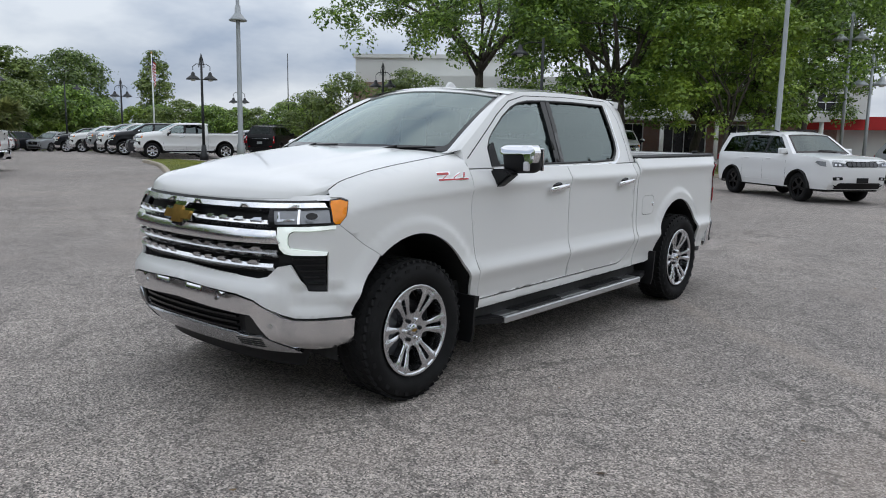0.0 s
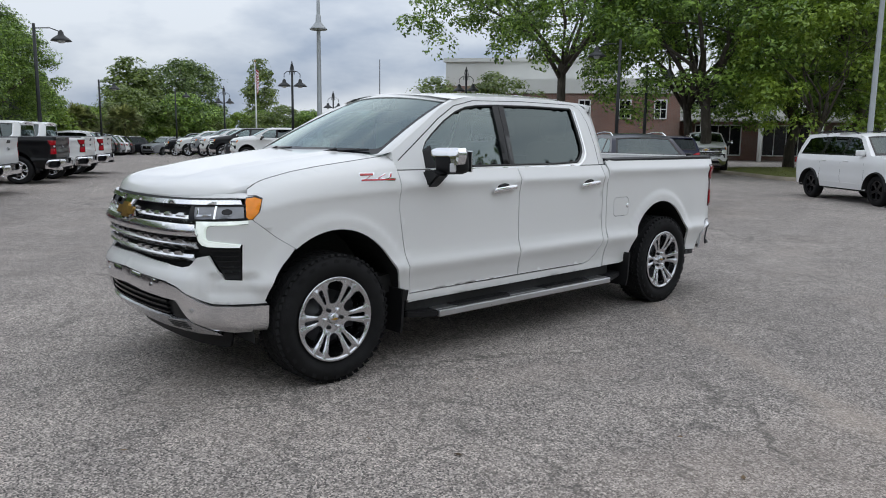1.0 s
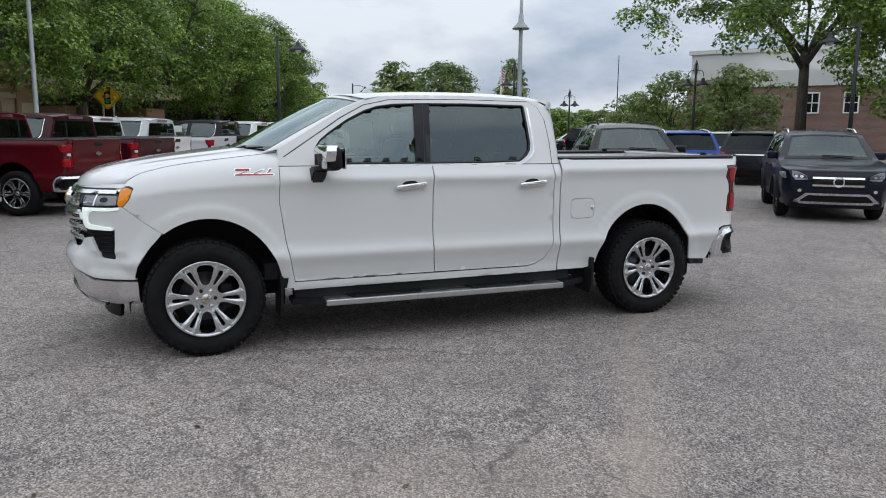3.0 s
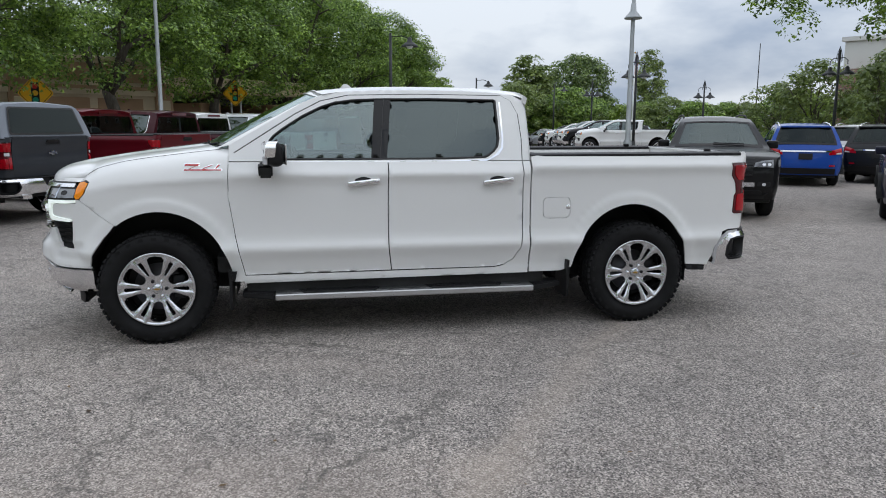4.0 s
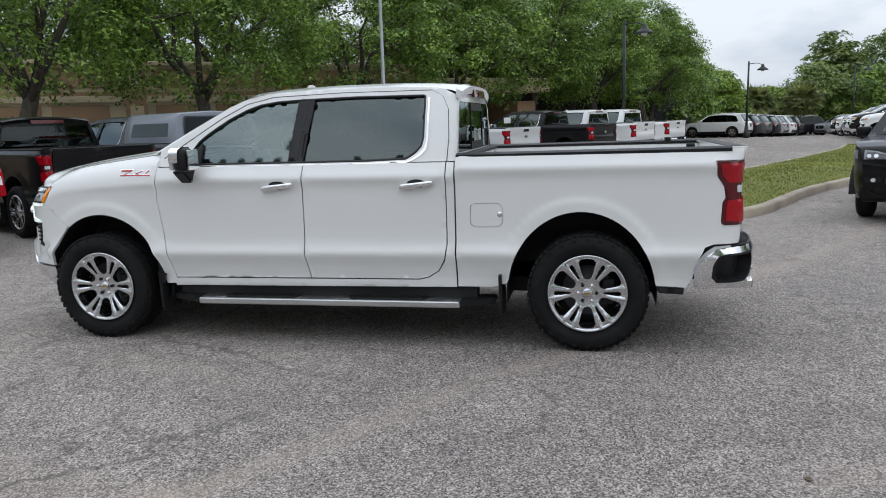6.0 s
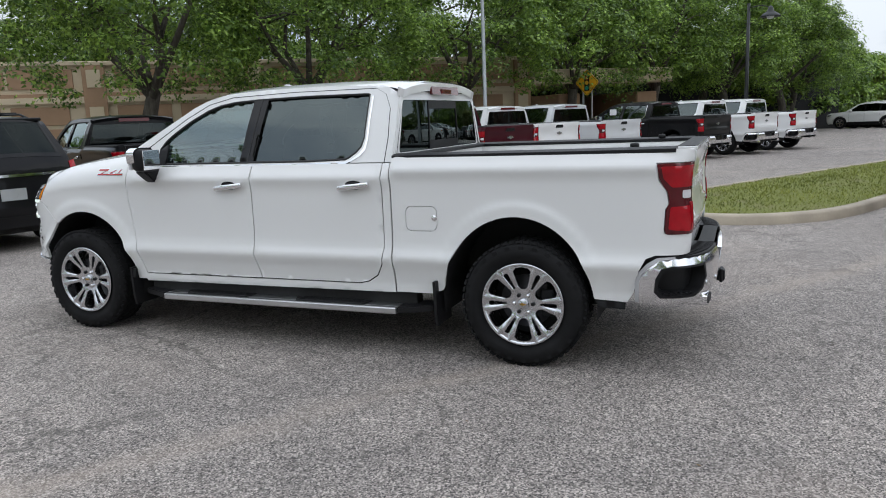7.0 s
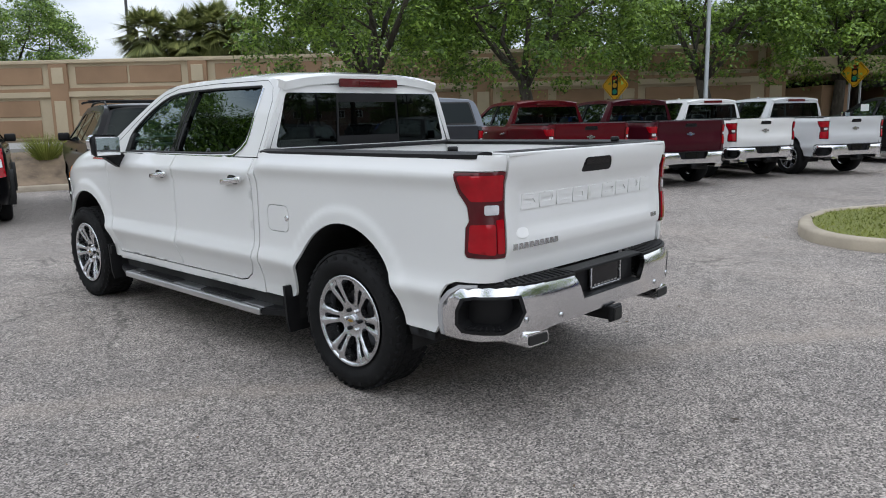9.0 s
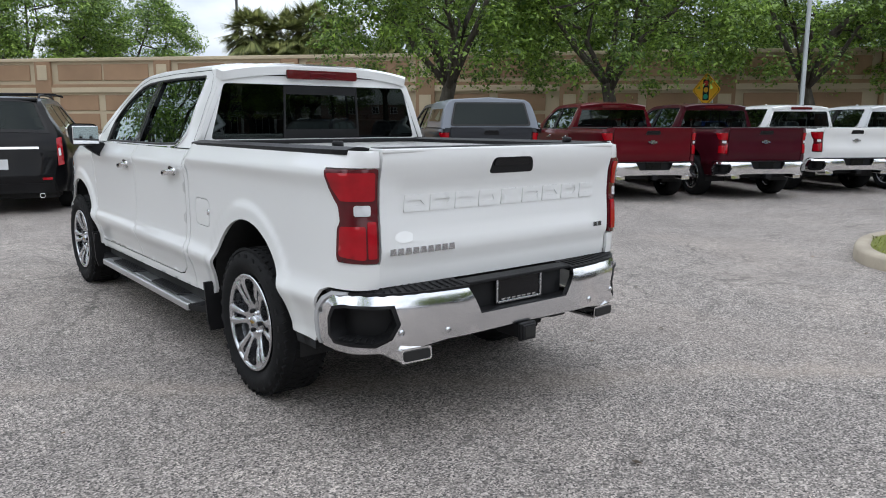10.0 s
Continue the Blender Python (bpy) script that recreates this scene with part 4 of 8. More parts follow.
        # mud guards behind the wheels
        for y0, top_z in ((-1.36, 0.54), (1.265, 0.54)):
            gd = prism([(0.74, 0.235), (0.985, 0.235), (1.0, 0.30), (1.012, top_z), (0.74, top_z)], 0.02, lambda u, v, d: Vector((u, y0 + d + 0.10 * max(0, v - 0.45) * (1 if y0 < 0 else -1) * 0.3, v)))
            add("mud_guard", gd, BLACK, par=root)
        add("guard_clip", prism([(-1.365, 0.53), (-1.30, 0.53), (-1.315, 0.46), (-1.355, 0.46)], 0.02, lambda u, v, d: Vector((0.985 + d, u, v))), BLACK, par=root)
        add("rear_valance", sheet(flank_poly([(2.33, 0.462), (2.52, 0.447), (2.515, 0.405), (2.35, 0.415)]), lambda s, z: skin(s, 0.46, -0.012) + Vector((0, 0, z - 0.46)), 0.06, (), 0.03), BLACK, par=root)
        if fine:
            badge = new("wing_badge")
            badge.parent = root
            onwing = lambda o: (lambda u, v: skin(sy(-1.655 + u), 1.272 + v, o))
            def mark(name, poly, mat, o):
                bm = sheet(poly, onwing(o), 0.03, (), 0.004)
                fix_outward(bm)
                add(name, bm, mat, par=badge)
            slant = lambda u, v: (u + 0.22 * v, v)
            for q in ([(0.0, 0.033), (0.112, 0.033), (0.112, 0.052), (0.0, 0.052)], [(0.078, 0.034), (0.116, 0.050), (0.052, 0.012), (0.012, 0.0)], [(0.002, -0.002), (0.277, -0.002), (0.277, 0.014), (0.006, 0.015)], [(0.128, 0.014), (0.186, 0.044), (0.207, 0.044), (0.158, 0.014)], [(0.218, 0.014), (0.240, 0.014), (0.256, 0.048), (0.235, 0.048)]):
                mark("badge_edge", [slant(*p) for p in q], CHROME, 0.002)
            mark("badge_stroke", [slant(*p) for p in [(0.005, 0.036), (0.10, 0.036), (0.10, 0.048), (0.005, 0.048)]], REDMARK, 0.005)
            mark("badge_stroke", [slant(*p) for p in [(0.085, 0.036), (0.108, 0.048), (0.045, 0.012), (0.02, 0.004)]], REDMARK, 0.0065)
            mark("badge_stroke", [slant(*p) for p in [(0.008, 0.002), (0.27, 0.002), (0.27, 0.010), (0.012, 0.012)]], REDMARK, 0.005)
            mark("badge_stroke", [slant(*p) for p in [(0.135, 0.018), (0.19, 0.040), (0.20, 0.040), (0.15, 0.018)]], REDMARK, 0.005)
            mark("badge_stroke", [slant(*p) for p in [(0.225, 0.018), (0.235, 0.018), (0.25, 0.044), (0.24, 0.044)]], REDMARK, 0.005)
    # cabin
    if fine:
        for x in (-0.40, 0.40):
            seat(root, x, -0.42)
            seat(root, x, 0.45)
        part("dashboard", moved(box(-0.75, -0.25, -0.2, 0.75, 0.22, 0.18, 0.08, 3), pose(0, -1.12, 1.22)), BLACK, root)
        part("centre_screen", moved(box(-0.16, -0.01, -0.1, 0.16, 0.01, 0.1, 0.01), pose(0, -0.89, 1.33, 12)), GLOSSBLACK, root)
        wheelb = lathe([(0.185 + 0.016 * math.cos(a), 0.016 * math.sin(a)) for a in np.linspace(0, 2 * math.pi, 9)[:-1]], 28, "y", close=True)
        part("steering_wheel", joined(moved(wheelb, pose(0.40, -0.80, 1.24, 22)), moved(box(-0.17, -0.015, -0.02, 0.17, 0.015, 0.02, 0.008), pose(0.40, -0.80, 1.24, 22)), moved(lathe([(0.06, -0.02), (0.05, 0.03), (0, 0.035)], 16, "y"), pose(0.40, -0.80, 1.24, 22))), BLACK, root)
        part("headliner", sheet([(-0.68, -0.64), (0.68, -0.64), (0.68, 0.93), (-0.68, 0.93)], lambda x, y: Vector((x, y, 1.795 + 0.05 * (1 - (x / 0.68) ** 2))), 0.3), BEIGE, root)
        for sg in (1, -1):
            part("door_card", box(min(sg * 0.80, sg * 0.83), -1.30, 0.62, max(sg * 0.80, sg * 0.83), 0.93, 1.335, 0.01), CLOTH, root)
        part("rear_trim", box(-0.80, 0.905, 0.62, 0.80, 0.935, 1.385, 0.01), CLOTH, root)
        part("console", box(-0.14, -0.95, 0.62, 0.14, 0.05, 1.02, 0.04), BLACK, root)
        part("sheet_of_paper", moved(box(-0.11, -0.002, -0.12, 0.11, 0.002, 0.12), pose(-0.45, -0.35, 1.55, 10, 0, 60)), PAPER, root)
    part("cabin_floor", box(-0.86, -1.45, 0.50, 0.86, 0.95, 0.62), DARK, root)
    return root


WHEEL = {}
GRILLEBAR = plain("grille_chrome", (0.80, 0.80, 0.81), 0.22, 1.0, 0.05, 6)
BUMPER = plain("bumper_chrome", (0.80, 0.80, 0.815), 0.17, 1.0, 0.05, 5)
_mirror = []


def plain_mirror():
    if not _mirror:
        _mirror.append(plain("mirror_silver", (0.86, 0.87, 0.88), 0.02, 1.0, 0.0, 4))
    return _mirror[0]


def nose_part(name, poly, material, parent, out, depth=0.02, step=0.05, holes=(), label="", colour=None, both=False):
    """A panel on the nose from (x, z) points; both: also its twin on the other side."""
    p = [(fs(x), z) for x, z in poly]
    h = [[(fs(x), z) for x, z in q] for q in holes]
    fn = out if callable(out) else (lambda s, z: out)
    bm = sheet(p, lambda s, z: skin(s, z, fn(s, z)), step, h, depth)
    fix_outward(bm)
    twin = mirrored(bm) if both else None
    a = part(name, bm, material, parent, label, colour)
    return (a, part(name, twin, material, parent, label, colour)) if both else a


def front_end(root, colour, st, fine):
    g = new("grille")
    g.parent = root
    nose_part("grille_backing", [(-0.80, 0.76), (0.80, 0.76), (0.80, 1.165), (-0.80, 1.165)], BLACK, g, -0.06, 0, 0.08)
    nose_part("upper_bar", [(-0.90, 1.156), (-0.6, 1.152), (0, 1.147), (0.6, 1.152), (0.90, 1.156), (0.895, 1.178), (0.6, 1.177), (0, 1.172), (-0.6, 1.177), (-0.895, 1.178)], GRILLEBAR, g, 0.016, 0.05, label="chrome grille bar")
    nose_part("lip_shadow", [(-0.88, 1.176), (0, 1.170), (0.88, 1.176), (0.87, 1.188), (0, 1.184), (-0.87, 1.188)], TRIM, g, -0.004, 0, 0.08)
    nose_part("bonnet_lip", [(-0.93, 1.187), (0, 1.182), (0.93, 1.187), (0.93, 1.214), (0, 1.20), (-0.93, 1.214)], PAINT, root, -0.007, 0, 0.05, colour=colour)
    nose_part("main_bar", [(-0.72, 0.972), (0, 0.968), (0.72, 0.972), (0.70, 1.040), (0.45, 1.042), (0, 1.038), (-0.45, 1.042), (-0.70, 1.040)], GRILLEBAR, g, lambda s, z: 0.034 - 11 * (z - 0.998) ** 2, 0.05, 0.03, label="broad chrome grille bar")
    for z, x1, teeth in ((1.080, 0.66, 4), (0.926, 0.70, 5), (0.853, 0.68, 5)):
        nose_part("slat", [(-x1, z - 0.009), (x1, z - 0.009), (x1, z + 0.009), (-x1, z + 0.009)], GRILLEBAR, g, lambda s, q, z0=z: 0.002 + 0.9 * (z0 - q), 0.035, 0.08)
        for side in (-1, 1):
            for k in range(teeth):
                x = side * (0.08 + (x1 - 0.13) * (k + 0.45) / teeth) if z < 1.05 else side * (0.21 + (x1 - 0.22) * (k + 0.45) / teeth)
                nose_part("slat_tooth", [(x - side * 0.040, z + 0.007), (x + side * 0.024, z + 0.007), (x + side * 0.030, z + 0.023), (x - side * 0.010, z + 0.023)], GRILLEBAR, g, 0.006, 0.03, 0.08)
    for z in (0.889, 0.950, 0.815):
        nose_part("inner_slat", [(-0.70, z - 0.007), (0.70, z - 0.007), (0.70, z + 0.007), (-0.70, z + 0.007)], GLOSSBLACK, g, -0.03, 0.02, 0.1)
    # emblem: a plain gold cross in a bright frame
    cross = [(-0.135, -0.026), (-0.045, -0.026), (-0.053, -0.052), (0.043, -0.052), (0.051, -0.026), (0.115, -0.026), (0.135, 0.026), (0.045, 0.026), (0.053, 0.052), (-0.043, 0.052), (-0.051, 0.026), (-0.115, 0.026)]
    nose_part("emblem_frame", [(x * 1.14, 1.085 + z * 1.30) for x, z in cross], CHROME, g, 0.034, 0.03)
    nose_part("emblem", [(x * 0.95, 1.085 + z * 0.9) for x, z in cross], GOLD, g, 0.044, 0.01, label="gold cross-shaped emblem")
    for side in (1, -1):
        lamp = new("headlight")
        lamp.parent = root

        def put(name, poly, mat, out, depth=0.015, step=0.04, label="", par=None, flankpts=()):
            p = [(fs(x), z) for x, z in poly] if not flankpts else poly
            bm = sheet(p, lambda s, z: skin(s, z, out), step, (), depth)
            fix_outward(bm)
            if side < 0:
                b2 = mirrored(bm)
                bm.free()
                bm = b2
            return part(name, bm, mat, par or lamp, label)
        put("lamp_housing", [(0.66, 1.062), (0.905, 1.075), (0.905, 1.152), (0.66, 1.152)], LAMPGREY, 0.002, 0.03)
        put("lamp_frame", [(0.655, 1.055), (0.91, 1.070), (0.91, 1.080), (0.69, 1.070), (0.675, 1.142), (0.91, 1.146), (0.91, 1.154), (0.655, 1.152)], GLOSSBLACK, 0.008)
        for x0, x1 in ((0.815, 0.875),):
            put("reflector", arc((x0 + x1) / 2, 1.113, 0.032, 0.024, 0, 360, 18)[:-1], LAMPGREY, 0.004, 0.004)
            put("projector", arc((x0 + x1) / 2, 1.113, 0.022, 0.017, 0, 360, 16)[:-1], GLOSSBLACK, 0.006, 0.003)
        put("divider", [(0.790, 1.074), (0.800, 1.074), (0.800, 1.146), (0.790, 1.146)], CHROME, 0.010)
        put("light_guide", [(0.700, 1.084), (0.778, 1.090), (0.778, 1.100), (0.712, 1.096), (0.706, 1.132), (0.698, 1.132)], SATIN, 0.006, 0.004)
        s1 = [(sy(-2.428), 1.085), (sy(-2.415), 1.070), (sy(-2.392), 1.073), (sy(-2.358), 1.112), (sy(-2.334), 1.184), (sy(-2.37), 1.195), (sy(-2.42), 1.188), (sy(-2.428), 1.17)]
        put("amber_marker", s1, AMBER, 0.005, 0.02, 0.03, "amber side marker", None, True)
        c = (sum(p[0] for p in s1) / 8, sum(p[1] for p in s1) / 8)
        put("marker_rim", [(c[0] + (p[0] - c[0]) * 1.12, c[1] + (p[1] - c[1]) * 1.10) for p in s1], TRIM, 0.001, 0.015, 0.03, "", None, True)
        drl = [(0.705, 1.058), (0.915, 1.064), (0.915, 1.046), (0.775, 1.038), (0.756, 1.026), (0.748, 1.005), (0.748, 0.965), (0.758, 0.946), (0.895, 0.926), (0.890, 0.908), (0.765, 0.912), (0.735, 0.920), (0.715, 0.945), (0.707, 0.985)]
        put("daytime_light", drl, DRL, 0.012, 0.025, 0.03, "glowing white C-shaped running light")
        vent = [(0.70, 0.908), (0.892, 0.908), (0.892, 0.72), (0.835, 0.725), (0.765, 0.865), (0.70, 0.868)]
        put("side_vent", vent, BLACK, -0.02, 0.0)
        for k in range(5):
            z = 0.888 - 0.031 * k
            put("vent_fin", [(0.765 + 0.016 * k, z - 0.005), (0.888, z - 0.005), (0.888, z + 0.005), (0.765 + 0.016 * k, z + 0.005)], GLOSSBLACK, -0.004, 0.02, 0.06)
        # painted cheek between lamp, vent, wheel arch and bumper
        arch = [(sy(ARCHES[0][0] + ARCHES[0][1] * math.cos(radians(a))), 0.40 + 0.58 * math.sin(radians(a))) for a in (123, 130, 138, 146, 154, 162)]
        cheek = [(fs(0.915), 1.062), (sy(-2.425), 1.066), (sy(-2.398), 1.068), (sy(-2.249), 0.951), (sy(-2.147), 0.886)] + arch[1:] + [(sy(-2.325), 0.572), (fs(0.86), 0.573), (fs(0.78), 0.578), (fs(0.72), 0.598), (fs(0.66), 0.638), (fs(0.60), 0.675), (fs(0.5), 0.698), (fs(0), 0.721)]
        cheek += [(fs(0), 0.805), (fs(0.45), 0.790), (fs(0.60), 0.780), (fs(0.65), 0.792), (fs(0.70), 0.845), (fs(0.76), 0.858), (fs(0.83), 0.718), (fs(0.895), 0.712), (fs(0.898), 0.908), (fs(0.899), 0.924), (fs(0.763), 0.948), (fs(0.753), 0.967), (fs(0.753), 1.003), (fs(0.760), 1.022), (fs(0.777), 1.033), (fs(0.915), 1.041)]

        def cheek_lift(s, z):
            x = skin(s, z).x
            hollow = 0.030 * smoothstep(0.74, 0.79, x) * (1 - smoothstep(0.90, 0.95, x)) * smoothstep(0.605, 0.635, z) * (1 - smoothstep(0.72, 0.76, z))
            bulge = 0.030 * (1 - smoothstep(0.735, 0.775, z)) * (1 - smoothstep(0.66, 0.73, x))
            return skin(s, z, 0.002 - hollow + bulge)
        bm = sheet(cheek, cheek_lift, st * 0.55, (), 0.02)
        fix_outward(bm)
        if side < 0:
            b2 = mirrored(bm)
            bm.free()
            bm = b2
        part("front_cheek", bm, PAINT, root, colour=colour)
    # bumper
    bp = new("front_bumper")
    bp.parent = root
    topline = [(0.0, 0.708), (0.25, 0.704), (0.5, 0.686), (0.60, 0.662), (0.66, 0.625), (0.72, 0.585), (0.78, 0.566), (0.88, 0.560)]
    full = [(-x, z) for x, z in reversed(topline[1:])] + topline
    s_full = [(-sy(-2.315), 0.558)] + [(fs(x), z) for x, z in full] + [(sy(-2.315), 0.558), (sy(-2.315), 0.395), (fs(0.86), 0.385), (fs(0.76), 0.40), (fs(0.66), 0.455), (fs(0.57), 0.585), (fs(0.0), 0.615), (fs(-0.57), 0.585), (fs(-0.66), 0.455), (fs(-0.76), 0.40), (fs(-0.86), 0.385), (-sy(-2.315), 0.395)]
    bm = sheet(s_full, lambda s, z: skin(s, z, 0.016 - 3.5 * max(0, 0.47 - z) ** 2 + 0.012 * smoothstep(0.56, 0.66, z)), 0.04, (), 0.035)
    fix_outward(bm)
    part("chrome_bar", bm, BUMPER, bp, "chrome front bumper")
    seamline = [(sy(-2.32), 0.568)] + [(fs(x), z + 0.010) for x, z in reversed(topline[1:])] + [(fs(-x), z + 0.010) for x, z in topline] + [(-sy(-2.32), 0.568)]
    bm = sheet(seamline + [(s, z - 0.03) for s, z in reversed(seamline)], lambda s, z: skin(s, z, -0.008), 0.06)
    fix_outward(bm)
    part("bumper_seam", bm, TRIM, bp)
    nose_part("lower_intake", [(-0.68, 0.43), (0.68, 0.43), (0.60, 0.60), (0, 0.63), (-0.60, 0.60)], BLACK, bp, -0.03, 0, 0.06)
    for z in (0.49, 0.525, 0.56):
        nose_part("intake_slat", [(-0.46, z - 0.006), (0.46, z - 0.006), (0.46, z + 0.006), (-0.46, z + 0.006)], GLOSSBLACK, bp, -0.01, 0.02, 0.08)
    nose_part("lower_blade", [(-0.80, 0.368), (-0.4, 0.372), (0.4, 0.372), (0.80, 0.368), (0.72, 0.41), (0.62, 0.462), (0.28, 0.470), (0, 0.474), (-0.28, 0.470), (-0.62, 0.462), (-0.72, 0.41)], SATIN, bp, 0.008, 0.04, label="silver lower bumper blade")
    for side in (1, -1):
        for k in range(4):
            z = 0.395 + 0.015 * k
            nose_part("blade_slot", [(side * 0.44, z), (side * 0.61, z), (side * 0.60, z + 0.007), (side * 0.445, z + 0.007)], TRIM, bp, 0.0105, 0.004, 0.06)
        for x, z in ((0.36, 0.655), (0.67, 0.53)):
            nose_part("parking_sensor", arc(side * x, z, 0.013, 0.013, 0, 360, 12)[:-1], SATIN, bp, 0.031 if z > 0.6 else 0.019, 0.006, 0.05)
        nose_part("tow_slot", rounded([(side * 0.52, 0.48), (side * 0.63, 0.465), (side * 0.575, 0.565), (side * 0.52, 0.57)], 0.01), TRIM, bp, -0.005, 0.01, 0.05)
    nose_part("air_dam", [(-0.80, 0.27), (0.80, 0.27), (0.84, 0.40), (-0.84, 0.40)], BLACK, bp, -0.07, 0.03, 0.1)


def tail_end(root, colour, st, fine):
    gate = new("tailgate")
    gate.parent = root
    def put(name, poly, mat, out, depth=0.015, step=0.06, label="", par=None, col=None, holes=()):
        fn = out if callable(out) else (lambda x, z: out)
        bm = sheet(poly, lambda x, z: Vector((x, plan_y(rs(abs(x))) + tail_off(z) + fn(x, z), z)), step, holes, depth)
        fix_outward(bm)
        return part(name, bm, mat, par or gate, label, col)
    handle = rounded([(-0.155, 1.258), (0.155, 1.258), (0.135, 1.338), (-0.135, 1.338)], 0.03)

    def press(x, z):
        panel = smoothstep(0.955, 0.985, z) * (1 - smoothstep(1.20, 1.235, z)) * (1 - smoothstep(0.66, 0.74, abs(x)))
        crease = 0.018 * (1 - smoothstep(0.888, 0.897, z))
        return -0.016 * panel - crease + 0.006 * smoothstep(1.25, 1.30, z)
    put("gate_skin", [(-0.785, 0.755), (0.785, 0.755), (0.785, 1.385), (-0.785, 1.385)], PAINT, press, 0.05, 0.035 if fine else 0.08, holes=[handle], col=colour)
    put("gate_handle", handle, BLACK, 0.003, 0.01, label="black tailgate handle recess")
    put("handle_lever", rounded([(-0.13, 1.295), (0.13, 1.295), (0.12, 1.333), (-0.12, 1.333)], 0.015), GLOSSBLACK, 0.008, 0.006)
    part("gate_cap", joined(*[box(-0.785, 2.79, 1.372, 0.785, 2.915, 1.392, 0.006)]), PAINT, gate, colour=colour)
    part("gate_inner", box(-0.77, 2.81, 0.80, 0.77, 2.83, 1.37), PAINT, gate, colour=colour)
    if fine:
        # raised maker's bars pressed into the gate, drawn as plain blocks
        n = 9
        for k in range(n):
            x0 = 0.65 - k * 0.150
            z0 = 1.098
            shape = [(x0, z0), (x0 - 0.120, z0), (x0 - 0.114, z0 + 0.078), (x0 - 0.006, z0 + 0.078)]
            put("pressed_block", shape, PAINT, lambda x, z: press(x, z) + 0.005, 0.006, 0.05, col=colour, holes=[[(x0 - 0.026, z0 + 0.026), (x0 - 0.120 + 0.02 * (k % 2), z0 + 0.026), (x0 - 0.116 + 0.02 * (k % 3 == 0), z0 + 0.052), (x0 - 0.024, z0 + 0.052)]] if k not in (4,) else [])
        for k in range(9):
            x0 = 0.742 - k * 0.042
            put("badge_bar", [(x0, 0.905), (x0 - 0.034, 0.905), (x0 - 0.031, 0.935), (x0 - 0.003, 0.935)], SATIN, lambda x, z: press(x, z) + 0.006, 0.006, 0.05)
        for k in range(2):
            x0 = -0.655 - k * 0.04
            put("trim_badge", [(x0, 0.925), (x0 - 0.032, 0.925), (x0 - 0.032, 0.950), (x0, 0.950)], SATIN, lambda x, z: press(x, z) + 0.005, 0.005, 0.05)
        put("dealer_sticker", arc(0.655, 0.985, 0.055, 0.026, 0, 360, 20)[:-1], PAPER, lambda x, z: press(x, z) + 0.002, 0.0)
        put("sticker_bar", [(0.695, 0.982), (0.62, 0.982), (0.62, 0.996), (0.695, 0.996)], BLACK, lambda x, z: press(x, z) + 0.003, 0.0)
    # lamps round the corner
    for side in (1, -1):
        lamp = new("tail_light")
        lamp.parent = root
        rim = [(sy(2.702), 1.302), (sy(2.716), 1.215), (sy(2.742), 1.172), (sy(2.770), 1.135), (sy(2.780), 1.065), (sy(2.761), 1.035), (sy(2.753), 0.905), (sy(2.762), 0.880), (rs(0.80), 0.878), (rs(0.80), 1.304)]
        def lens(name, poly, mat, out, depth=0.02, label=""):
            bm = sheet(poly, lambda s, z: skin(s, z, out), 0.025, (), depth)
            fix_outward(bm)
            if side < 0:
                b2 = mirrored(bm)
                bm.free()
                bm = b2
            return part(name, bm, mat, lamp, label)
        lens("lamp_body", rounded(rim, 0.012, 3), DARKRED, 0.006, 0.03, "red wrap-round tail light")
        lens("upper_lens", rounded([(sy(2.725), 1.285), (sy(2.74), 1.215), (sy(2.79), 1.16), (rs(0.815), 1.16), (rs(0.815), 1.288)], 0.015), RED, 0.012, 0.008)
        lens("reverse_lens", rounded([(sy(2.852), 1.142), (sy(2.852), 1.094), (rs(0.835), 1.094), (rs(0.835), 1.142)], 0.012), CLEAR, 0.011, 0.008)
        lens("lower_lens", rounded([(sy(2.784), 1.045), (sy(2.772), 0.91), (rs(0.86), 0.895), (rs(0.86), 1.05)], 0.015), RED, 0.012, 0.008)
        lens("lower_lens", rounded([(rs(0.852), 1.07), (rs(0.852), 0.90), (rs(0.812), 0.90), (rs(0.812), 1.07)], 0.01), RED, 0.013, 0.008)
    # bumper: chrome ends with step pockets, dark top pads, number-plate bay
    bp = new("rear_bumper")
    bp.parent = root
    pts = [(0, 3.03), (0.35, 3.03), (0.6, 3.008), (0.76, 2.965), (0.865, 2.90), (0.93, 2.81), (0.955, 2.69), (0.958, 2.575)]
    kk = [0.0]
    for a, b in zip(pts, pts[1:]):
        kk.append(kk[-1] + math.hypot(b[0] - a[0], b[1] - a[1]))
    bx, by = spline([(s, p[0]) for s, p in zip(kk, pts)]), spline([(s, p[1]) for s, p in zip(kk, pts)])
    inz = spline([(0.44, -0.03), (0.50, -0.006), (0.56, 0.0), (0.66, 0.004), (0.70, 0.0), (0.735, -0.02)])

    def bump_at(s, z, out=0.0):
        a, sg = abs(s), 1 if s >= 0 else -1
        tx, ty = bx(a + 0.005) - bx(max(0, a - 0.005)), by(a + 0.005) - by(max(0, a - 0.005))
        ln = math.hypot(tx, ty) or 1
        o = inz(z) + out
        return Vector((sg * (bx(a) - ty / ln * o), by(a) + tx / ln * o, z))
    L = kk[-1]
    half = [(0.0, 0.595), (0.30, 0.595), (0.375, 0.735), (0.62, 0.738), (0.85, 0.736), (1.02, 0.732), (1.12, 0.722), (L - 0.06, 0.68), (L, 0.57), (L, 0.475), (L - 0.03, 0.452), (1.0, 0.450), (0.72, 0.470), (0.5, 0.50), (0.0, 0.505)]
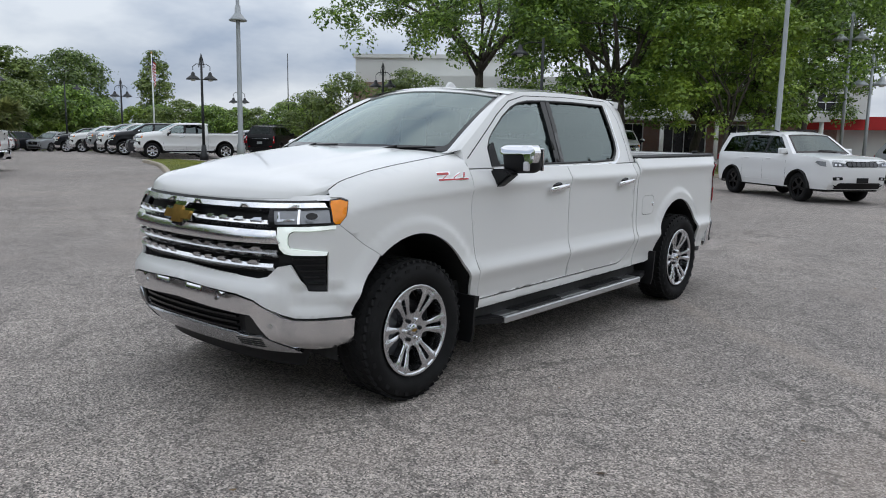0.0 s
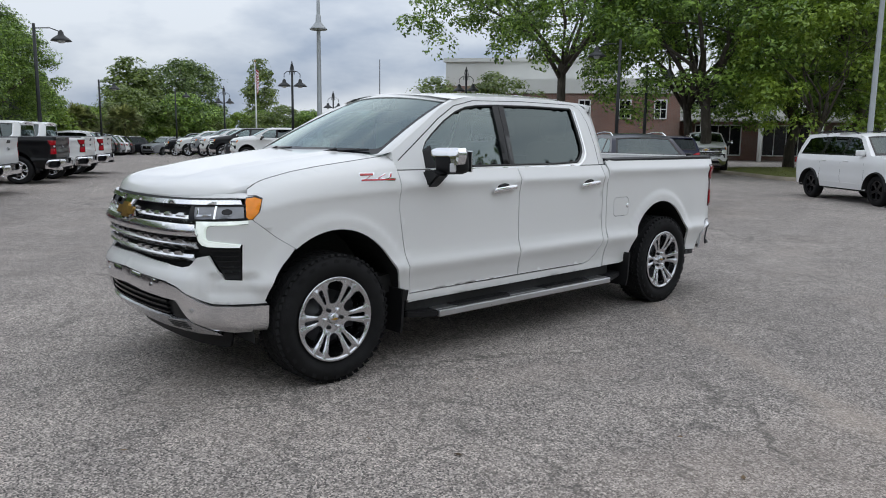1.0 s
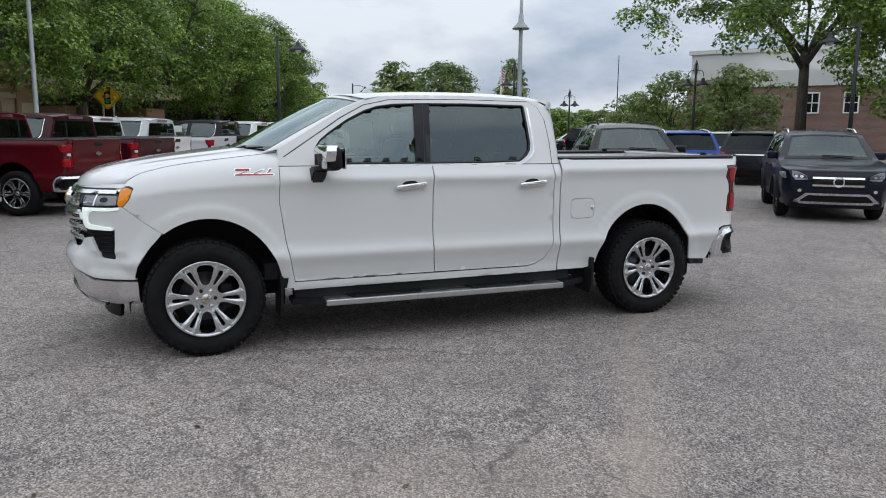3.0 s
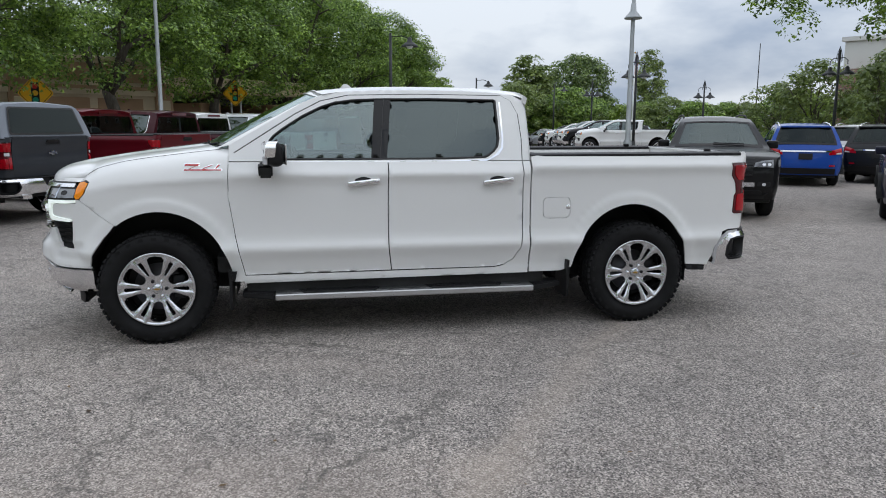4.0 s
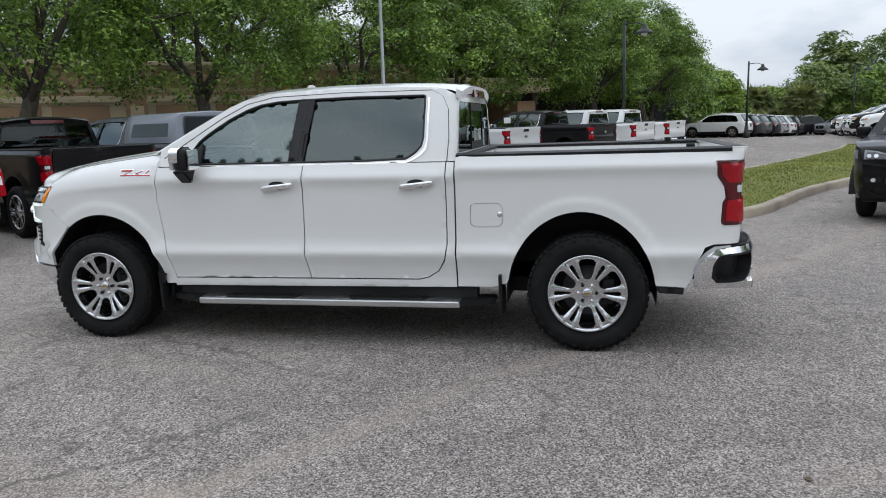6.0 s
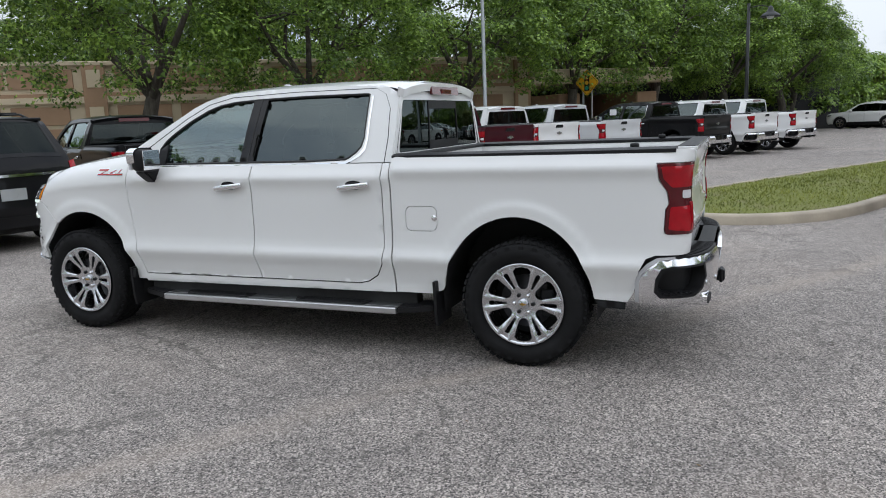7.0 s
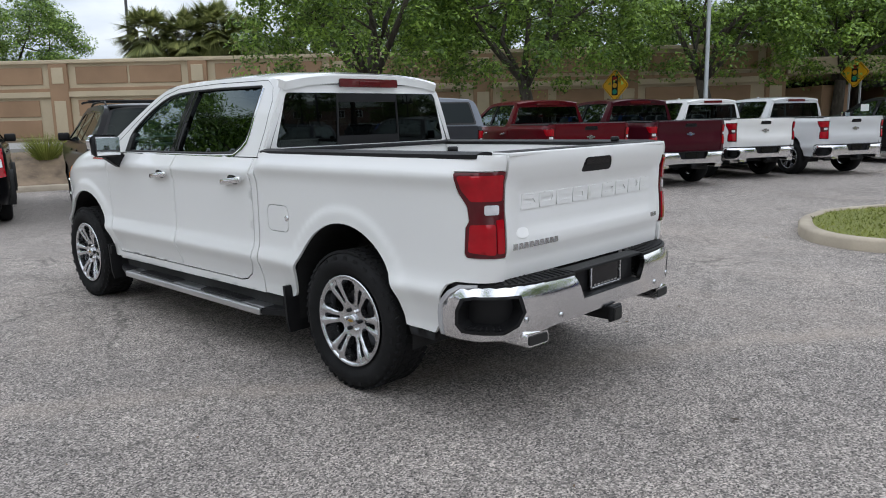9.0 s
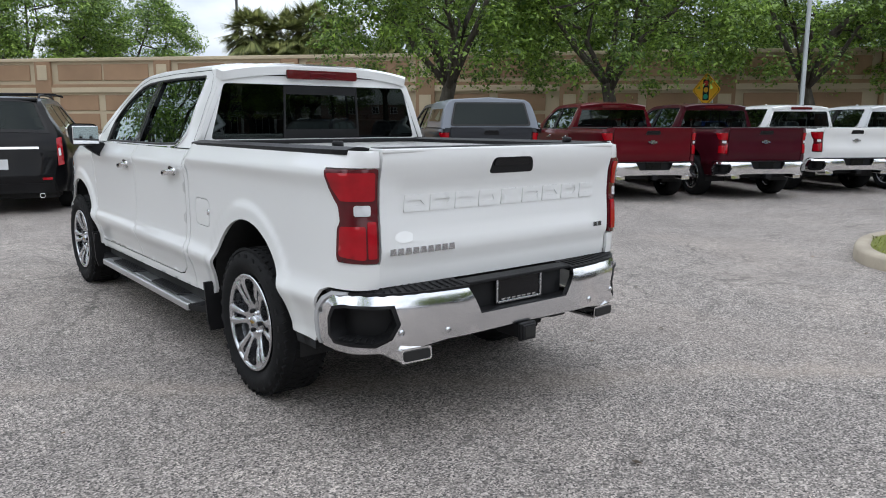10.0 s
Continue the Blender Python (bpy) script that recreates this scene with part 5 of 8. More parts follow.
    pocket = [(0.775, 0.690), (1.02, 0.688), (1.085, 0.672), (1.118, 0.61), (1.125, 0.53), (1.09, 0.492), (0.86, 0.492), (0.785, 0.53), (0.745, 0.60)]
    outline = half + [(-s, z) for s, z in reversed(half[1:-1])]
    bm = sheet(outline, bump_at, 0.045, [pocket, [(-s, z) for s, z in pocket]], 0.03)
    fix_outward(bm)
    part("chrome_face", bm, BUMPER, bp, "chrome rear bumper")
    for sg in (1, -1):
        c = Vector((0.93, 0.595))
        ring = [(sg * (c.x + (s - c.x) * 1.01), c.y + (z - c.y) * 1.01) for s, z in pocket]
        hole = [(sg * (c.x + (s - c.x) * 0.90), c.y + (z - c.y) * 0.86) for s, z in pocket]
        bm = sheet(ring, lambda s, z: bump_at(s, z, 0.003), 0.06, [hole], 0.09)
        fix_outward(bm)
        pk = part("step_pocket", bm, BLACK, bp, "black step pocket")
        bm = sheet(ring, lambda s, z: bump_at(s, z, -0.085), 0.06)
        fix_outward(bm)
        part("pocket_back", bm, BLACK, pk)
        fl = sheet([(sg * 0.79, 0), (sg * 1.10, 0), (sg * 1.10, 1), (sg * 0.79, 1)], lambda s, t: bump_at(s, 0.512, -0.005 - 0.08 * t), 0.1)
        part("pocket_tread", fl, RUBBER, pk)
        for k in range(8):
            p0, p1 = bump_at(sg * (0.80 + 0.038 * k), 0.515, -0.01), bump_at(sg * (0.80 + 0.038 * k), 0.515, -0.07)
            part("tread_stud", tube([p0, p1], 0.006, 5), BLACK, pk)
        # painted edge that carries the body colour round the bumper's end
        bm = sheet([(sg * s, z) for s, z in [(1.00, 0.745), (1.11, 0.738), (L - 0.07, 0.705), (L - 0.012, 0.64), (L + 0.0, 0.58), (L, 0.46), (L - 0.022, 0.46), (L - 0.024, 0.58), (L - 0.04, 0.635), (L - 0.09, 0.69), (1.10, 0.722), (1.00, 0.732)]], lambda s, z: bump_at(s, z, 0.006), 0.04, (), 0.01)
        fix_outward(bm)
        part("end_moulding", bm, PAINT, bp, colour=(0.42, 0.42, 0.43))
        pad = sheet([(sg * 0.36, 0), (sg * 1.13, 0), (sg * 1.10, 1), (sg * 0.36, 1)], lambda s, t: Vector((bump_at(s, 0.735, 0.004).x, bump_at(s, 0.735, 0.004).y - 0.14 * t * min(1, (1.25 - abs(s)) / 0.25), 0.742 + 0.012 * t)), 0.08)
        pad.normal_update()
        if sum(f.normal.z for f in pad.faces) < 0:
            bmesh.ops.reverse_faces(pad, faces=pad.faces[:])
        turn_in(pad, 0.025, Vector((0, 0, -1)))
        pd = part("top_pad", pad, BLACK, bp, "black ribbed top pad")
        for k in range(14):
            s = sg * (0.40 + 0.042 * k)
            p0, p1 = bump_at(s, 0.735, -0.01), bump_at(s, 0.735, -0.11)
            p0.z, p1.z = 0.744, 0.753
            part("pad_rib", tube([p0, p1], 0.007, 5), BLACK, pd)
        for s, z in ((0.50, 0.545), (0.74, 0.560)):
            q = bump_at(sg * s, z, 0.002)
            part("parking_sensor", moved(lathe([(0.015, -0.01), (0.014, 0.004), (0.0, 0.005)], 12, "y"), Matrix.Translation(q)), SATIN, bp)
        # exhaust
        ex = prism(rounded([(-0.10, -0.034), (0.10, -0.034), (0.105, 0.034), (-0.095, 0.034)], 0.02), 0.25, lambda u, v, d: Vector((sg * (0.66 + u * 0.85), 2.995 - d - 0.12 * max(0, u), 0.446 + v)))
        tip = part("exhaust_tip", ex, CHROME, root, "chrome exhaust tip")
        part("exhaust_mouth", prism(rounded([(-0.085, -0.024), (0.085, -0.024), (0.088, 0.024), (-0.08, 0.024)], 0.014), 0.004, lambda u, v, d: Vector((sg * (0.66 + u * 0.85), 3.0 - d - 0.12 * max(0, u), 0.446 + v))), TRIM, tip)
    part("plate_bay", joined(box(-0.33, 2.93, 0.58, 0.33, 2.955, 0.745), box(-0.36, 2.90, 0.735, 0.36, 3.0, 0.75, 0.004), box(-0.34, 2.93, 0.575, 0.34, 3.03, 0.60, 0.005)), BLACK, bp)
    frame_o = box2(-0.155, 0.612, 0.155, 0.742)
    bm = prism(frame_o, 0.006, lambda u, v, d: Vector((u, 2.975 - d, v)))
    part("number_plate_holder", bm, GLOSSBLACK, bp)
    for a in ((-0.16, 0.735, 0.16, 0.747), (-0.16, 0.608, 0.16, 0.620), (-0.16, 0.608, -0.148, 0.747), (0.148, 0.608, 0.16, 0.747)):
        part("plate_frame", box(a[0], 2.972, a[1], a[2], 2.984, a[3], 0.002), SATIN, bp)
    for k in range(7):
        part("plate_bar", box(-0.12 + k * 0.036, 2.976, 0.6235, -0.095 + k * 0.036, 2.9785, 0.632), SATIN, bp)
    part("tow_hitch", joined(box(-0.045, 2.86, 0.42, 0.045, 3.065, 0.495, 0.006), box(-0.055, 3.03, 0.41, 0.055, 3.055, 0.505, 0.008), box(-0.5, 2.75, 0.42, 0.5, 2.83, 0.49, 0.01)), BLACK, root)
    part("hitch_mouth", box(-0.034, 3.061, 0.43, 0.034, 3.067, 0.485), TRIM, root)


def bed_and_under(root, colour, fine):
    tub = joined(box(-0.49, 1.02, 0.80, 0.49, 2.80, 0.83), box(-0.80, 1.02, 1.0, -0.77, 2.80, 1.36), box(0.77, 1.02, 1.0, 0.80, 2.80, 1.36), box(-0.8, 1.0, 0.80, 0.8, 1.03, 1.36),
                 box(-0.80, 1.03, 0.80, -0.49, 1.30, 1.0), box(0.49, 1.03, 0.80, 0.80, 1.30, 1.0), box(-0.80, 2.36, 0.80, -0.49, 2.80, 1.0), box(0.49, 2.36, 0.80, 0.80, 2.80, 1.0),
                 box(-0.8, 1.30, 1.0, -0.49, 2.36, 1.05, 0.02), box(0.49, 1.30, 1.0, 0.8, 2.36, 1.05, 0.02))
    t = part("cargo_bed", tub, PAINT, root, "open empty white cargo bed", colour)
    for k in range(8):
        part("floor_rib", box(-0.465 + k * 0.125, 1.05, 0.828, -0.41 + k * 0.125, 2.78, 0.84, 0.003), PAINT, t, colour=colour)
    for sg in (1, -1):
        def cap(u, y):
            xo = skin(sy(y), 1.372).x
            return Vector((sg * (0.765 + (xo + 0.004 - 0.765) * u), y, 1.379 + 0.012 * math.sin(math.pi * u) + 0.008 * (y - 1.0) / 1.8))
        bm = sheet([(0, 0.968), (1, 0.968), (1, 2.80), (0, 2.80)], cap, 0.12)
        bm.normal_update()
        if sum(f.normal.z for f in bm.faces) < 0:
            bmesh.ops.reverse_faces(bm, faces=bm.faces[:])
        turn_in(bm, 0.022, Vector((0, 0, -1)))
        part("bed_rail_cap", bm, BLACK, root, "black plastic rail cap")
        part("stake_plug", moved(lathe([(0.028, 0), (0.028, 0.025), (0.02, 0.03), (0, 0.03)], 12), pose(sg * 0.80, 2.55, 1.39)), BLACK, root)
    part("front_rail_cap", box(-0.77, 0.995, 1.36, 0.77, 1.06, 1.388, 0.008), BLACK, root)
    part("tail_rail_cap", box(-0.775, 2.795, 1.389, 0.775, 2.90, 1.396, 0.003), BLACK, root)
    # wheel wells, frame rails, axles
    for yc, ra in ARCHES:
        for sg in (1, -1):
            bm = bmesh.new()
            rows = []
            for a in np.linspace(-8, 188, 20):
                y, z = yc + (ra + 0.012) * math.cos(radians(a)), 0.40 + 0.592 * math.sin(radians(a))
                rows.append((bm.verts.new((sg * (skin(sy(y), max(0.46, z)).x - 0.03), y, z)), bm.verts.new((sg * 0.50, y, z))))
            for p, q in zip(rows, rows[1:]):
                bm.faces.new((p[0], p[1], q[1], q[0])).smooth = True
            bm.faces.new([r[1] for r in rows])
            part("wheel_well", bm, DARK, root)
    part("chassis", joined(box(-0.50, -2.45, 0.42, -0.38, 2.85, 0.56, 0.01), box(0.38, -2.45, 0.42, 0.50, 2.85, 0.56, 0.01), box(-0.88, -1.25, 0.44, 0.88, 0.95, 0.52, 0.01), box(-0.45, -2.45, 0.45, 0.45, -1.0, 0.9), box(-0.48, 1.0, 0.50, 0.48, 2.78, 0.79)), DARK, root)
    part("axle", joined(tube([(-0.75, 1.8725, 0.413), (0.75, 1.8725, 0.413)], 0.05, 10), moved(lathe([(0, -0.14), (0.11, -0.1), (0.15, 0), (0.11, 0.1), (0, 0.14)], 16, "y"), pose(0, 1.8725, 0.413)), tube([(-0.75, -1.8725, 0.40), (0.75, -1.8725, 0.40)], 0.04, 8)), DARK, root)
    part("fuel_tank", box(-0.36, 0.9, 0.36, -0.02, 1.5, 0.55, 0.04), DARK, root)
    part("silencer", tube([(0.15, 0.6, 0.40), (0.15, 1.4, 0.42)], 0.10, 12), STEEL, root)

# ---------------------------------------------------------------- ground: level round the pickup, falling gently far off
def fall(x, y):
    d = -0.9 * x + 0.43 * y
    return -0.020 * max(0.0, d - 42.0) ** 1.0 * smoothstep(42, 60, d)


steps = [-1500, -900, -500, -300, -200, -140, -110, -90, -75, -65, -58, -52, -46, -40, -30, -15, 0, 15, 30, 60, 110, 200, 400, 800, 1500]
gm = bmesh.new()
gv = [[gm.verts.new((x, y, max(-3.0, fall(x, y)))) for x in steps] for y in steps]
for i in range(len(steps) - 1):
    for j in range(len(steps) - 1):
        gm.faces.new((gv[i][j], gv[i][j + 1], gv[i + 1][j + 1], gv[i + 1][j])).smooth = True
tagged(part("ground", gm, ASPHALT), "weathered grey asphalt of a car lot with cracks", "asphalt", kind="structure")

# ---------------------------------------------------------------- sport utility cars
def suv(label, group, colour, m, kind="round", front="bars", rim_mat=None, wheels=True):
    """A five-door car, nose along -y, wheelbase centred on the origin."""
    boxy = kind == "boxy"
    big = kind == "big"
    wb = 1.535 if big else 1.42
    root = thing("sport_utility_car", label, "car", group, m)
    if big:
        top = [(-2.52, 0.30), (-2.61, 0.52), (-2.62, 0.92), (-2.56, 1.12), (-2.20, 1.20), (-1.32, 1.25), (-0.62, 1.77), (-0.25, 1.86), (0.8, 1.89), (2.05, 1.86), (2.34, 1.80), (2.52, 1.28), (2.58, 1.10), (2.60, 0.75), (2.62, 0.55), (2.55, 0.36)]
        glassz, belt, cut = 1.28, 1.28, (-1.10, 2.20)
    elif boxy:
        top = [(-2.28, 0.36), (-2.41, 0.54), (-2.42, 0.90), (-2.34, 1.07), (-2.0, 1.14), (-1.10, 1.20), (-0.46, 1.66), (-0.15, 1.74), (0.8, 1.77), (1.85, 1.73), (2.10, 1.67), (2.28, 1.20), (2.32, 1.05), (2.34, 0.75), (2.38, 0.55), (2.32, 0.38)]
        glassz, belt, cut = 1.19, 1.19, (-0.92, 1.97)
    else:
        top = [(-2.22, 0.28), (-2.34, 0.46), (-2.36, 0.76), (-2.29, 0.93), (-1.95, 1.02), (-1.10, 1.10), (-0.40, 1.55), (-0.1, 1.63), (0.7, 1.655), (1.60, 1.60), (1.86, 1.55), (2.18, 1.10), (2.28, 0.98), (2.32, 0.75), (2.34, 0.52), (2.26, 0.32)]
        glassz, belt, cut = 1.09, 1.10, (-0.88, 1.80)
    half = 1.0 if big else 0.94
    prof = spline([(0.28, -0.09), (0.42, -0.045), (0.60, -0.02), (0.80, -0.005), (0.95, 0.0), (glassz - 0.06, -0.02), (glassz, -0.045), (1.60, -0.19 - 0.12 * (1.60 - glassz)), (1.95, -0.40)])
    y0, y1 = top[1][0], top[-2][0]

    def xw(y, z):
        e = max(0.0, (y0 + 0.55 - y) / 0.55) if y < 0 else max(0.0, (y - y1 + 0.36) / 0.36)
        f = 0.0
        for yc in (-wb, wb):
            f += 0.018 * (1 - smoothstep(1.05, 1.25, math.hypot((y - yc) / 0.44, (z - 0.38) / 0.46)))
        crease = 0.012 * math.exp(-((z - 0.62) / 0.05) ** 2) - 0.010 * math.exp(-((z - 0.78) / 0.09) ** 2)
        return half + prof(z) - 0.17 * min(1, e) ** 2.8 + f + crease * (1 - min(1, e))
    r = 0.40 if big else 0.375
    arch = lambda yc: [(yc + (r + 0.065) * math.cos(radians(a)), r + (r + 0.075) * math.sin(radians(a))) for a in np.linspace(172, 8, 16)]
    low = 0.30 if not boxy else 0.36
    outline = list(top) + list(reversed([(top[0][0] + 0.02, low)] + [(-wb - r - 0.06, low)] + arch(-wb) + [(-wb + r + 0.06, low), (wb - r - 0.06, low)] + arch(wb) + [(wb + r + 0.06, low)]))
    lift = lambda y, z: Vector((xw(y, z), y, z))
    if big:
        dlo = [(cut[0], belt), (-0.42, 1.72), (-0.2, 1.77), (0.8, 1.80), (1.95, 1.77), (2.16, 1.72), (cut[1] + 0.08, belt)]
        posts = ((-0.02, 0.10), (0.98, 1.12))
    elif boxy:
        dlo = [(cut[0], belt), (-0.36, 1.62), (-0.15, 1.655), (0.8, 1.68), (1.75, 1.64), (1.92, 1.60), (cut[1] + 0.04, belt)]
        posts = ((0.02, 0.12), (0.92, 1.06))
    else:
        dlo = [(cut[0], belt), (-0.32, 1.51), (-0.1, 1.555), (0.7, 1.585), (1.40, 1.54), (1.62, 1.48), (cut[1], belt + 0.06), (1.72, belt)]
        posts = ((0.03, 0.12), (0.93, 1.05))
    def across(y, z, u):
        w = xw(y, z)
        b = 1 - abs(u) ** 2.4
        flat = smoothstep(0.95, 1.2, z)
        fy = 0.13 * (1 - smoothstep(y0 + 0.02, y0 + 0.5, y)) if y < 0 else -0.085 * smoothstep(1.7, 2.2, y)
        return Vector((u * w, y - fy * b, z + 0.035 * b * flat))

    def onface(x, z, off, rear=False):
        """A place on the nose or tail, a little proud of the skin."""
        y = tail_y(top, z) if rear else nose_y(top, z)
        u = max(-1, min(1, x / xw(y, z)))
        p = across(y, z, u)
        return Vector((x, p.y + (off if rear else -off), z))

    def panel(name, poly, off, mat, parent, rear=False, depth=0.015, flip=False, col=None, step=0.08):
        bm = sheet(poly, lambda x, z: onface(x, z, off, rear), step, (), depth)
        fix_outward(bm)
        return part(name, mirrored(bm) if flip else bm, mat, parent, colour=col)
    for side in (1, -1):
        bm = sheet(outline, lift, 0.11, [dlo], 0)
        fix_outward(bm)
        if side < 0:
            bm = mirrored(bm)
        part("body_side", bm, PAINT, root, colour=colour)
        mid = (sum(p[0] for p in dlo) / len(dlo), sum(p[1] for p in dlo) / len(dlo))
        ring = [(mid[0] + (p[0] - mid[0]) * 0.97, mid[1] + (p[1] - mid[1]) * 0.90) for p in dlo]
        frame_bm = sheet(dlo, lambda y, z: Vector((xw(y, z) - 0.003, y, z)), 0.1, [ring], 0.012)
        fix_outward(frame_bm)
        fr = part("window_surround", mirrored(frame_bm) if side < 0 else frame_bm, GLOSSBLACK, root)
        for a, b in posts:
            pb = sheet(clip_y(dlo, a, b), lambda y, z: Vector((xw(y, z) - 0.005, y, z)), 0.1)
            fix_outward(pb)
            part("window_post", mirrored(pb) if side < 0 else pb, GLOSSBLACK, fr)
        for a, b in [(-9, posts[0][0]), (posts[0][1], posts[1][0]), (posts[1][1], 9)]:
            bm = sheet(clip_y(dlo, a, b), lambda y, z: Vector((xw(y, z) - 0.012, y, z)), 0.2)
            fix_outward(bm)
            part("side_window", mirrored(bm) if side < 0 else bm, DARKGLASS, fr)
        sg = side
        for yy in (-0.02 if not big else 0.04, 0.95):
            part("door_handle", moved(box(-0.012, -0.09, -0.014, 0.02, 0.09, 0.014, 0.006), pose(sg * (xw(yy - 0.15, belt - 0.14) + 0.006), yy - 0.15, belt - 0.14)), PAINT, root, colour=colour)
        for yy in (cut[0] + 0.02, posts[0][0] + 0.05, posts[1][0] + 0.07):
            bm = sheet([(yy - 0.004, 0.45), (yy + 0.004, 0.45), (yy + 0.004, belt), (yy - 0.004, belt)], lambda y, z: Vector((xw(y, z) + 0.002, y, z)), 0.2)
            fix_outward(bm)
            part("door_gap", mirrored(bm) if sg < 0 else bm, TRIM, root)
        cl = sheet([(-wb + r + 0.07, low - 0.01), (wb - r - 0.07, low - 0.01), (wb - r - 0.07, low + 0.14), (-wb + r + 0.07, low + 0.14)], lambda y, z: Vector((xw(y, z) + 0.006, y, z)), 0.25, (), 0.02)
        fix_outward(cl)
        part("sill_cladding", mirrored(cl) if sg < 0 else cl, BLACK if not boxy else PAINT, root, colour=colour)
        mr = box(0, -0.07, 0, 0.20, 0.07, 0.15, 0.03, 2)
        for f in mr.faces:
            f.smooth = True
        moved(mr, pose(xw(cut[0], belt) - 0.02, cut[0] + 0.12, belt + 0.0))
        part("door_mirror", mirrored(mr) if sg < 0 else mr, PAINT if not big else BLACK, root, colour=colour)
        zr = lambda y: float(np.interp(y, [p[0] for p in top[5:12]], [p[1] for p in top[5:12]]))
        ys = np.linspace(-0.15, top[10][0] - 0.25, 9)
        part("roof_rail", tube([(sg * (xw(y, zr(y)) - 0.05), y, zr(y) + (0.055 if 0 < i < 8 else -0.01)) for i, y in enumerate(ys)], 0.018, 6), CHROME if kind == "round" else BLACK, root)
        # lamps
        hz = top[3][1] - 0.05
        w1 = xw(y0, hz) - 0.012
        shape = [(0.50, hz - 0.10), (0.70, hz - 0.115), (w1, hz - 0.04), (w1, hz + 0.05), (0.66, hz + 0.035), (0.52, hz - 0.03)] if kind == "round" else [(0.44, hz - 0.09), (w1, hz - 0.10), (w1, hz + 0.03), (0.60, hz + 0.015), (0.46, hz - 0.02)]
        hl = panel("headlight", shape, 0.012, LAMPGREY, root, flip=sg < 0)
        panel("lamp_inner", [(0.50, hz - 0.085), (w1 - 0.03, hz - 0.08), (w1 - 0.03, hz - 0.005), (0.62, hz), (0.51, hz - 0.03)], 0.016, LAMPDARK, hl, flip=sg < 0, depth=0.003)
        for xx in (0.60, 0.69):
            panel("projector", arc(xx, hz - 0.05, 0.030, 0.026, 0, 360, 14)[:-1], 0.021, SATIN, hl, flip=sg < 0, depth=0.004)
        wrap = sheet([(y0 + 0.10, hz - 0.10), (y0 + 0.22, hz - 0.085), (y0 + 0.40, hz + 0.0), (y0 + 0.34, hz + 0.03), (y0 + 0.12, hz + 0.02)], lambda y, z: Vector((xw(y, z) + 0.006, y, z)), 0.08, (), 0.01)
        fix_outward(wrap)
        part("side_lens", mirrored(wrap) if sg < 0 else wrap, LAMPGREY, hl)
        panel("fog_recess", rounded([(0.50, low + 0.25), (0.72, low + 0.23), (0.74, low + 0.31), (0.52, low + 0.32)], 0.02), 0.006, BLACK, root, flip=sg < 0, depth=0.004)
        panel("fog_light", arc(0.62, low + 0.275, 0.032, 0.028, 0, 360, 14)[:-1], 0.012, CLEAR, root, flip=sg < 0, depth=0.006)
        tz = top[12][1]
        if big:
            tl = [(half - 0.12, tz - 0.32), (half - 0.03, tz - 0.30), (half - 0.05, tz + 0.14), (half - 0.13, tz + 0.12)]
        else:
            tl = [(half - 0.38, tz - 0.13), (half - 0.06, tz - 0.10), (half - 0.08, tz + 0.06), (half - 0.36, tz - 0.02)]
        panel("tail_light", tl, 0.012, RED, root, True, 0.02, sg < 0)
        panel("tail_lens", [(p[0] * 0.4 + 0.6 * (half - 0.09), tz - 0.10 + (p[1] - tz + 0.10) * 0.28) for p in tl], 0.020, CLEAR, root, True, 0.004, sg < 0)
    # skin across the top from front bumper to rear bumper
    rows = dense(list(top), 0.13)
    cutoff = next(i for i, p in enumerate(rows) if i > len(rows) // 2 and p == top[-1] or (abs(p[0] - top[-1][0]) < 1e-9 and abs(p[1] - top[-1][1]) < 1e-9))
    rows = rows[:cutoff + 1]
    bm = bmesh.new()
    us = [-1, -0.97, -0.88, -0.6, -0.2, 0.2, 0.6, 0.88, 0.97, 1]

    grid = [[bm.verts.new(across(y, z, u)) for u in us] for y, z in rows]
    for a, b in zip(grid, grid[1:]):
        for i in range(len(us) - 1):
            ya, za = (rows[grid.index(a)][0] + rows[grid.index(b)][0]) / 2, 0
            if abs(us[i] + us[i + 1]) / 2 < 0.9 and (top[5][0] < ya < top[6][0] or top[10][0] < ya < top[11][0]):
                continue
            bm.faces.new((a[i], b[i], b[i + 1], a[i + 1])).smooth = True
    fix_outward(bm)
    part("body_shell", bm, PAINT, root, colour=colour)

    def pane(name, a, b, mat, w):
        at_pane = lambda u, t, off=0.0: across(a[0] + (b[0] - a[0]) * t, a[1] + (b[1] - a[1]) * t, u) + Vector((0, -off * (1 if a[0] < 0 else -1), off))
        bm = sheet([(-w, 0), (w, 0), (w, 1), (-w, 1)], at_pane, 0.12)
        fix_outward(bm)
        ob = part(name, bm, mat, root)
        bm = sheet([(-w, 0), (w, 0), (w, 1), (-w, 1)], lambda u, t: at_pane(u, t, 0.004), 0.12, [rounded([(-w * 0.93, 0.10), (w * 0.93, 0.10), (w * 0.93, 0.94), (-w * 0.93, 0.94)], 0.05)])
        fix_outward(bm)
        part("pane_border", bm, GLOSSBLACK, ob)
        return ob
    ws = pane("windscreen", top[5], top[6], SCREENDARK, 0.88)
    part("wiper", tube([across(top[5][0], top[5][1], 0.5) + Vector((0, 0.02, 0.05)), across(top[5][0], top[5][1], -0.1) + Vector((0, 0.04, 0.06))], 0.01, 5), BLACK, ws)
    pane("rear_window", top[11], top[10], DARKGLASS, 0.88)
    nz = top[3][1]
    gp0, gp1 = (nz - 0.15, nz - 0.02) if front == "slots" else (nz - 0.32, nz - 0.05)
